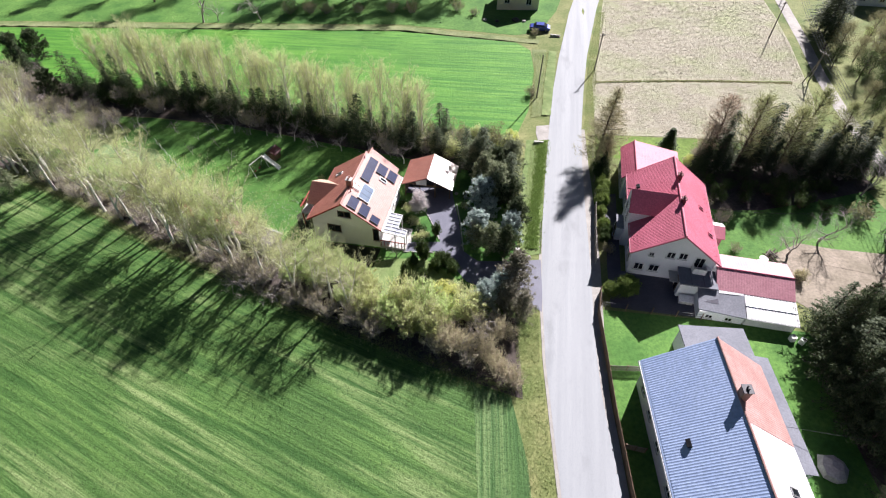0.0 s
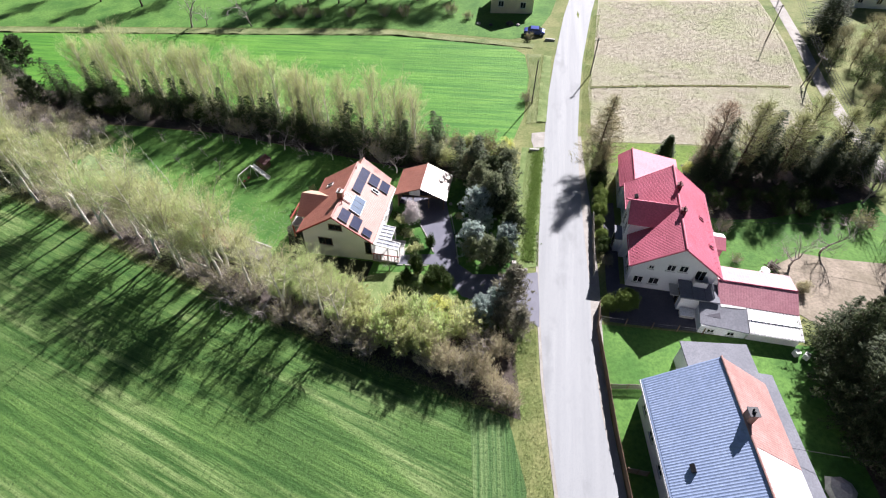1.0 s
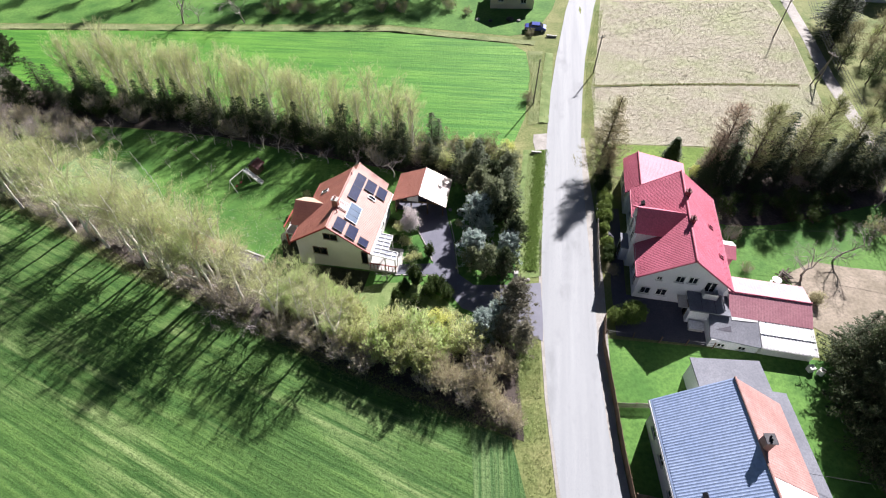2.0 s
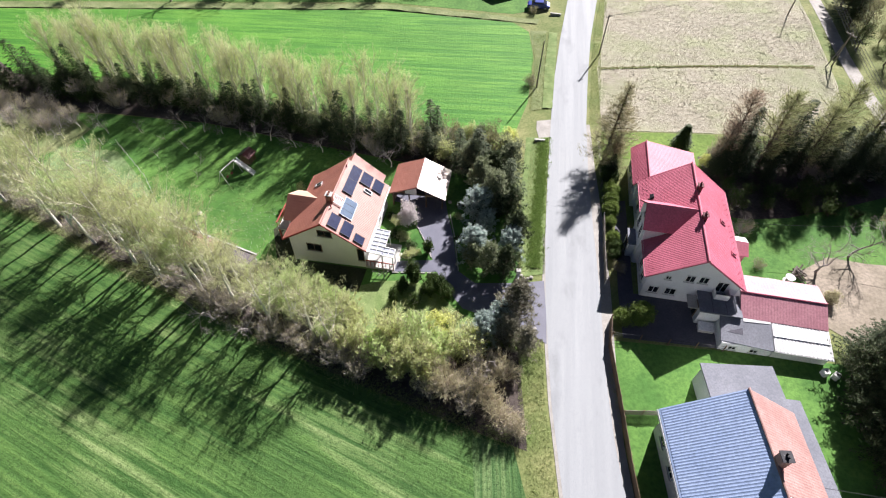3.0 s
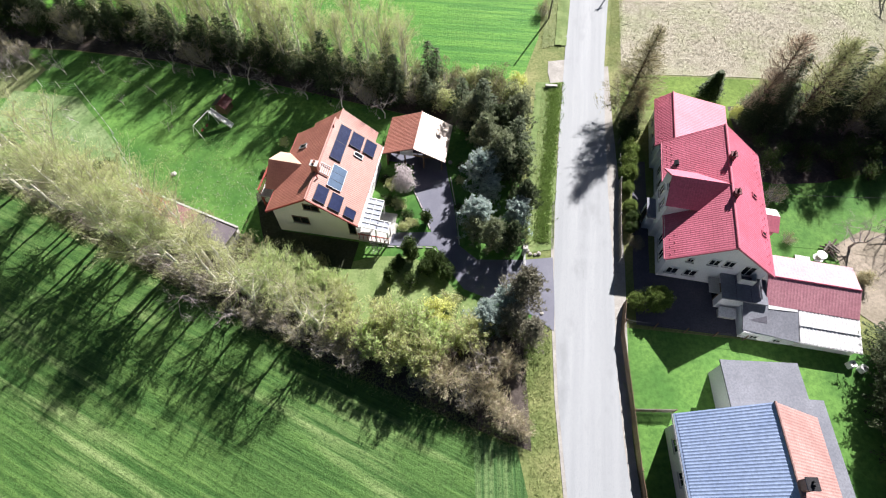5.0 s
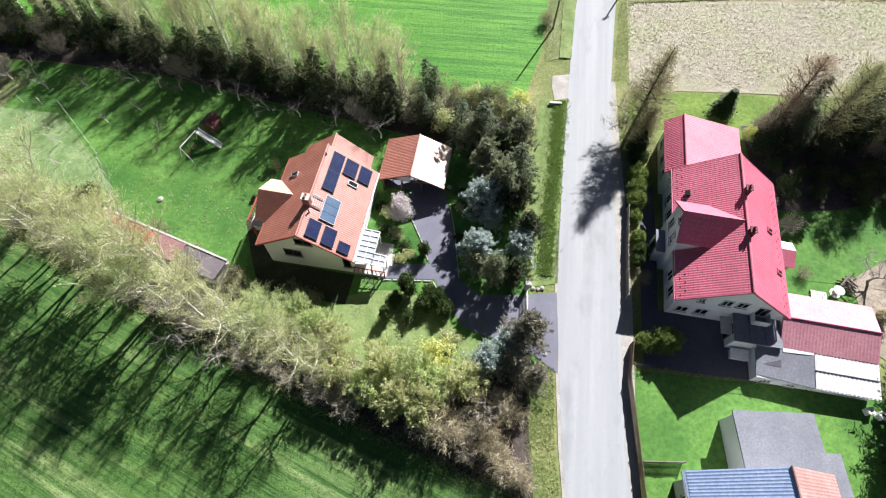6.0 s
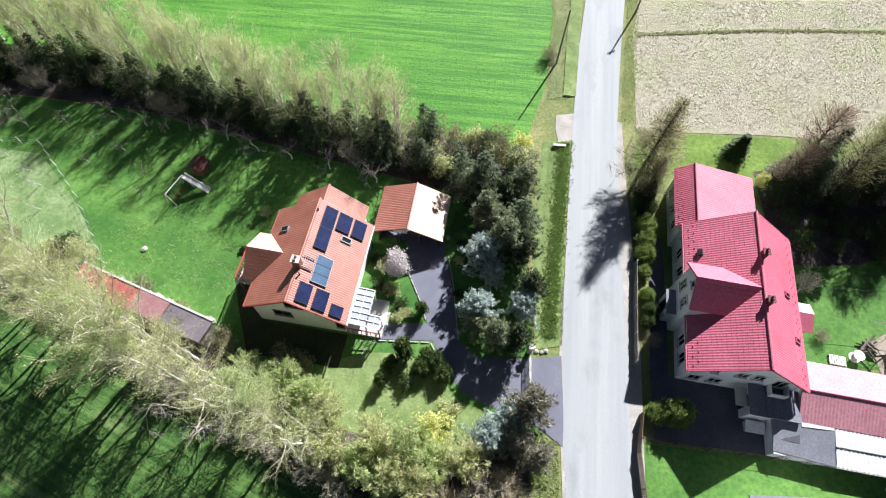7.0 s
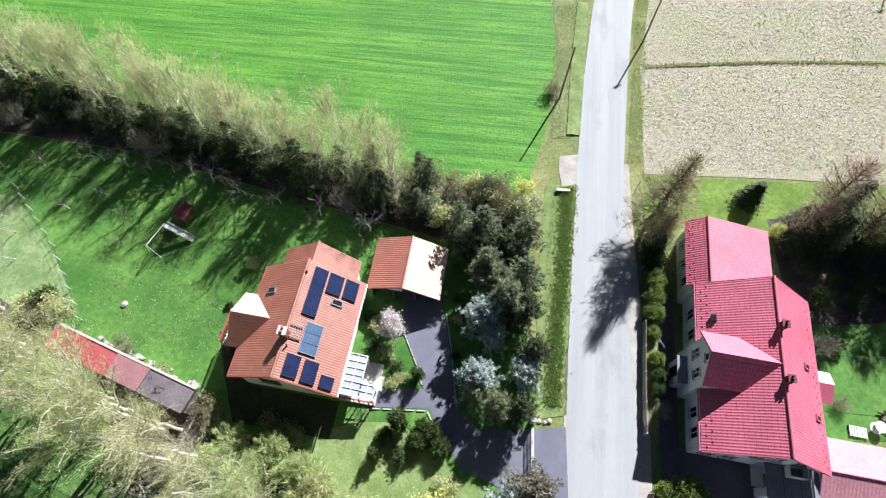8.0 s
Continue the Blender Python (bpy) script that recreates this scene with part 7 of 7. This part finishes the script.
car(19.8, 112.9, -8, CAR_BLUE, "dark blue parked hatchback on the grass")
for x, y, r, mat, lab in ((15.2, 118.0, 0.9, BLACK_PAINT, "dark covered heap in the meadow"), (8.6, 118.9, 0.6, STONE, "pale stone heap in the meadow"), (11.2, 118.0, 0.5, BLACK_PAINT, "small dark heap in the meadow"), (17.0, 117.4, 0.5, STONE, "pale stone lying in the meadow"), (36.1, 21.3, 1.5, TARP, "grey tarpaulin over a heap beside the house")):
    ob = stone(S, r).link("mound", mat)
    ob.matrix_world = pose(x, y, gz(x, y), 0, 0, S.uniform(0, 360))
    tagged(ob, lab, "heap")
for x, y, rz in ((38.6, 35.6, 10), (39.5, 35.2, 40)):
    c = thing("plastic_tank", x, y, None, rz, "white plastic water tank beside the sheds", "tank", "water tanks")
    Mesh().box(-0.3, 0.3, -0.3, 0.3, 0.0, 0.7, bevel=0.08).link("body", WHITE_PAINT, c)
    Mesh().tube([(0, 0, 0.7), (0, 0, 0.76)], 0.1, 10).link("lid", BLACK_PAINT, c)
c = thing("pallet", 38.1, 46.8, None, -12, "pale wooden pallet on the lawn", "pallet")
for i in range(7):
    Mesh().box(-0.75 + 0.22 * i, -0.6 + 0.22 * i, -0.45, 0.45, 0.22, 0.26).link("slat", WHITE_PAINT, c)
for y in (-0.4, 0, 0.4):
    Mesh().box(-0.78, 0.78, y - 0.05, y + 0.05, 0.0, 0.22).link("bearer", WOOD_GREY, c)
d = thing("cable_drum", 39.9, 47.1, None, 20, "white round drum standing on the lawn", "drum")
Mesh().tube([(0, 0, 0), (0, 0, 0.75)], 0.3, 16).link("core", WOOD_GREY, d)
for z in (0.02, 0.7):
    Mesh().tube([(0, 0, z), (0, 0, z + 0.06)], 0.52, 20).link("flange", WHITE_PAINT, d)
for i in range(16):
    x, y = 41.4 + 0.35 * S.normal(), 48.0 + 0.35 * S.normal()
    a = S.uniform(0, 3.1)
    ob = Mesh().tube([(-0.6 * math.cos(a), -0.6 * math.sin(a), 0), (0.6 * math.cos(a), 0.6 * math.sin(a), S.uniform(0, 0.3))], S.uniform(0.06, 0.12), 8).link("log", BARK if i % 3 else WOOD_GREY)
    ob.matrix_world = pose(x, y, gz(x, y) + 0.1 + 0.04 * i)
    tagged(ob, "cut log in a loose pile beside the bare tree", "log", "log pile")
plant([bush(R, "rusty_shrub", 0.8, 1.9, 2200, LEAF_BROWN, BARK, "dense rusty brown garden shrub", "shrub", stems=16, fuzz=0.4, size=(0.14, 0.08))], [(43.2, 44.2)], R)


# ---- grass tufts and daisies, far too many to count ----
def tufts(name, spots, height, width, material, label):
    rng = np.random.default_rng(5)
    pts = np.array([(x, y, gz(x, y) + 0.06 + 0.3 * height) for x, y in spots])
    ob = leaf_object(name, blades(rng, pts, height, width, 1.2, 0.7, True), material, None, "", 3)
    return tagged(ob, label, "grass", "", "stuff")


rng = np.random.default_rng(21)
strip = []
for (xa, ya), (xb, yb), wa, n in (((11.0, 0), (10.9, 32.8), 2.6, 5000), ((10.9, 32.8), (11.6, 40), 2.6, 2500), ((12.4, 49), (16.6, 73), 2.4, 4000), ((17.6, 80), (21.0, 103), 3.0, 4000)):
    for _ in range(n):
        u = rng.uniform()
        strip.append((xa + (xb - xa) * u - 0.3 - wa * rng.uniform(), ya + (yb - ya) * u))
for (xa, ya), (xb, yb), wa, n in (((22.4, 76), (27.2, 99), 1.6, 3500), ((16.5, 8), (17.0, 36), 0.6, 1200), ((27.4, 100), (33.2, 121), 1.6, 2500)):
    for _ in range(n):
        u = rng.uniform()
        strip.append((xa + (xb - xa) * u + 0.3 + wa * rng.uniform(), ya + (yb - ya) * u))
tufts("verge_grass", strip, 0.16, 0.06, TUFT, "tufts of dry and green verge grass")
edge = []
for (xa, ya), (xb, yb) in zip(HEDGE_EDGE[1:], HEDGE_EDGE[2:]):
    for _ in range(int(140 * math.dist((xa, ya), (xb, yb)))):
        u = rng.uniform()
        edge.append((xa + (xb - xa) * u + rng.normal() * 0.5, ya + (yb - ya) * u + rng.normal() * 0.5 + 0.4))
tufts("hedge_grass", edge, 0.35, 0.07, TUFT, "dry grass and weeds along the field edge")
bank = []
for (xa, ya), (xb, yb) in (((12.2, 49.4), (13.6, 58)), ((13.6, 58), (15.2, 66)), ((15.2, 66), (16.4, 73.2))):
    for u in rng.uniform(size=2600):
        bank.append((xa + (xb - xa) * u - 0.75 + 0.42 * rng.normal(), ya + (yb - ya) * u))
tufts("ditch_grass", bank, 0.36, 0.1, WEED, "dense green weeds along the roadside ditch")
daisy = []
for cx, cy, sd, n in ((-24, 59, 2.2, 260), (-26, 57, 1.5, 90), (-29, 59.5, 1.5, 60), (-21.5, 57, 1.6, 120), (-34, 64, 2.0, 40)):
    daisy += [(cx + sd * rng.normal(), cy + sd * rng.normal()) for _ in range(n)]
tufts("daisies", daisy, 0.11, 0.08, BLOSSOM, "pale daisies scattered over the lawn")


clover = []
for _ in range(46):
    cx, cy, sd = rng.uniform(-34, -17.5), rng.uniform(55, 66), rng.uniform(0.25, 0.8)
    if cy > 57.5 - 0.42 * (cx + 35):
        clover += [(cx + sd * rng.normal(), cy + 0.7 * sd * rng.normal()) for _ in range(int(90 * sd))]
tufts("clover", clover, 0.1, 0.1, CLOVER, "pale clover patches in the lawn")


def clods():
    """Loose clods over the ploughed field."""
    rng = np.random.default_rng(31)
    n = 20000
    pts = []
    while len(pts) < n:
        y = rng.uniform(74.8, 128)
        x0 = np.interp(y, [74.6, 91, 103, 118, 132], [24.5, 27.0, 30.4, 33.8, 37.2])
        x1 = np.interp(y, [72, 80, 92, 105, 119, 130], [55.0, 62.0, 65.6, 68.6, 71.2, 72.6])
        x = rng.uniform(x0, x1)
        if 90.4 < y < 91.9 or y < 74.6 - 0.05 * (x - 24):
            continue
        pts.append((x, y, gz(x, y) + 0.02))
    P = np.array(pts)
    r = rng.uniform(0.05, 0.16, n)[:, None]
    a = rng.uniform(0, 6.28, n)
    el = rng.uniform(0.7, 1.6, n)
    c = [P + r * np.stack([el * np.cos(a + k * 2.09), np.sin(a + k * 2.09), np.zeros(n)], 1) for k in range(3)]
    top = P + np.stack([0.3 * r[:, 0] * rng.normal(size=n), 0.3 * r[:, 0] * rng.normal(size=n), 0.035 + 0.42 * r[:, 0]], 1)
    tri = np.stack([c[0], c[1], top, c[1], c[2], top, c[2], c[0], top], axis=1).reshape(-1, 3)
    ob = leaf_object("soil_clods", tri, STUBBLE, None, "", 3)
    tagged(ob, "pale dry clods of ploughed earth", "clods", "", "stuff")


clods()
weeds = [(27.2 + 35.6 * u + 0.2 * rng.normal(), 90.85 + 0.5 * math.sin(math.pi * u) + 0.22 * rng.normal()) for u in rng.uniform(size=1600)]
tufts("furrow_weeds", weeds, 0.3, 0.12, LEAF_OLIVE, "dull weeds along the furrow of the ploughed field")
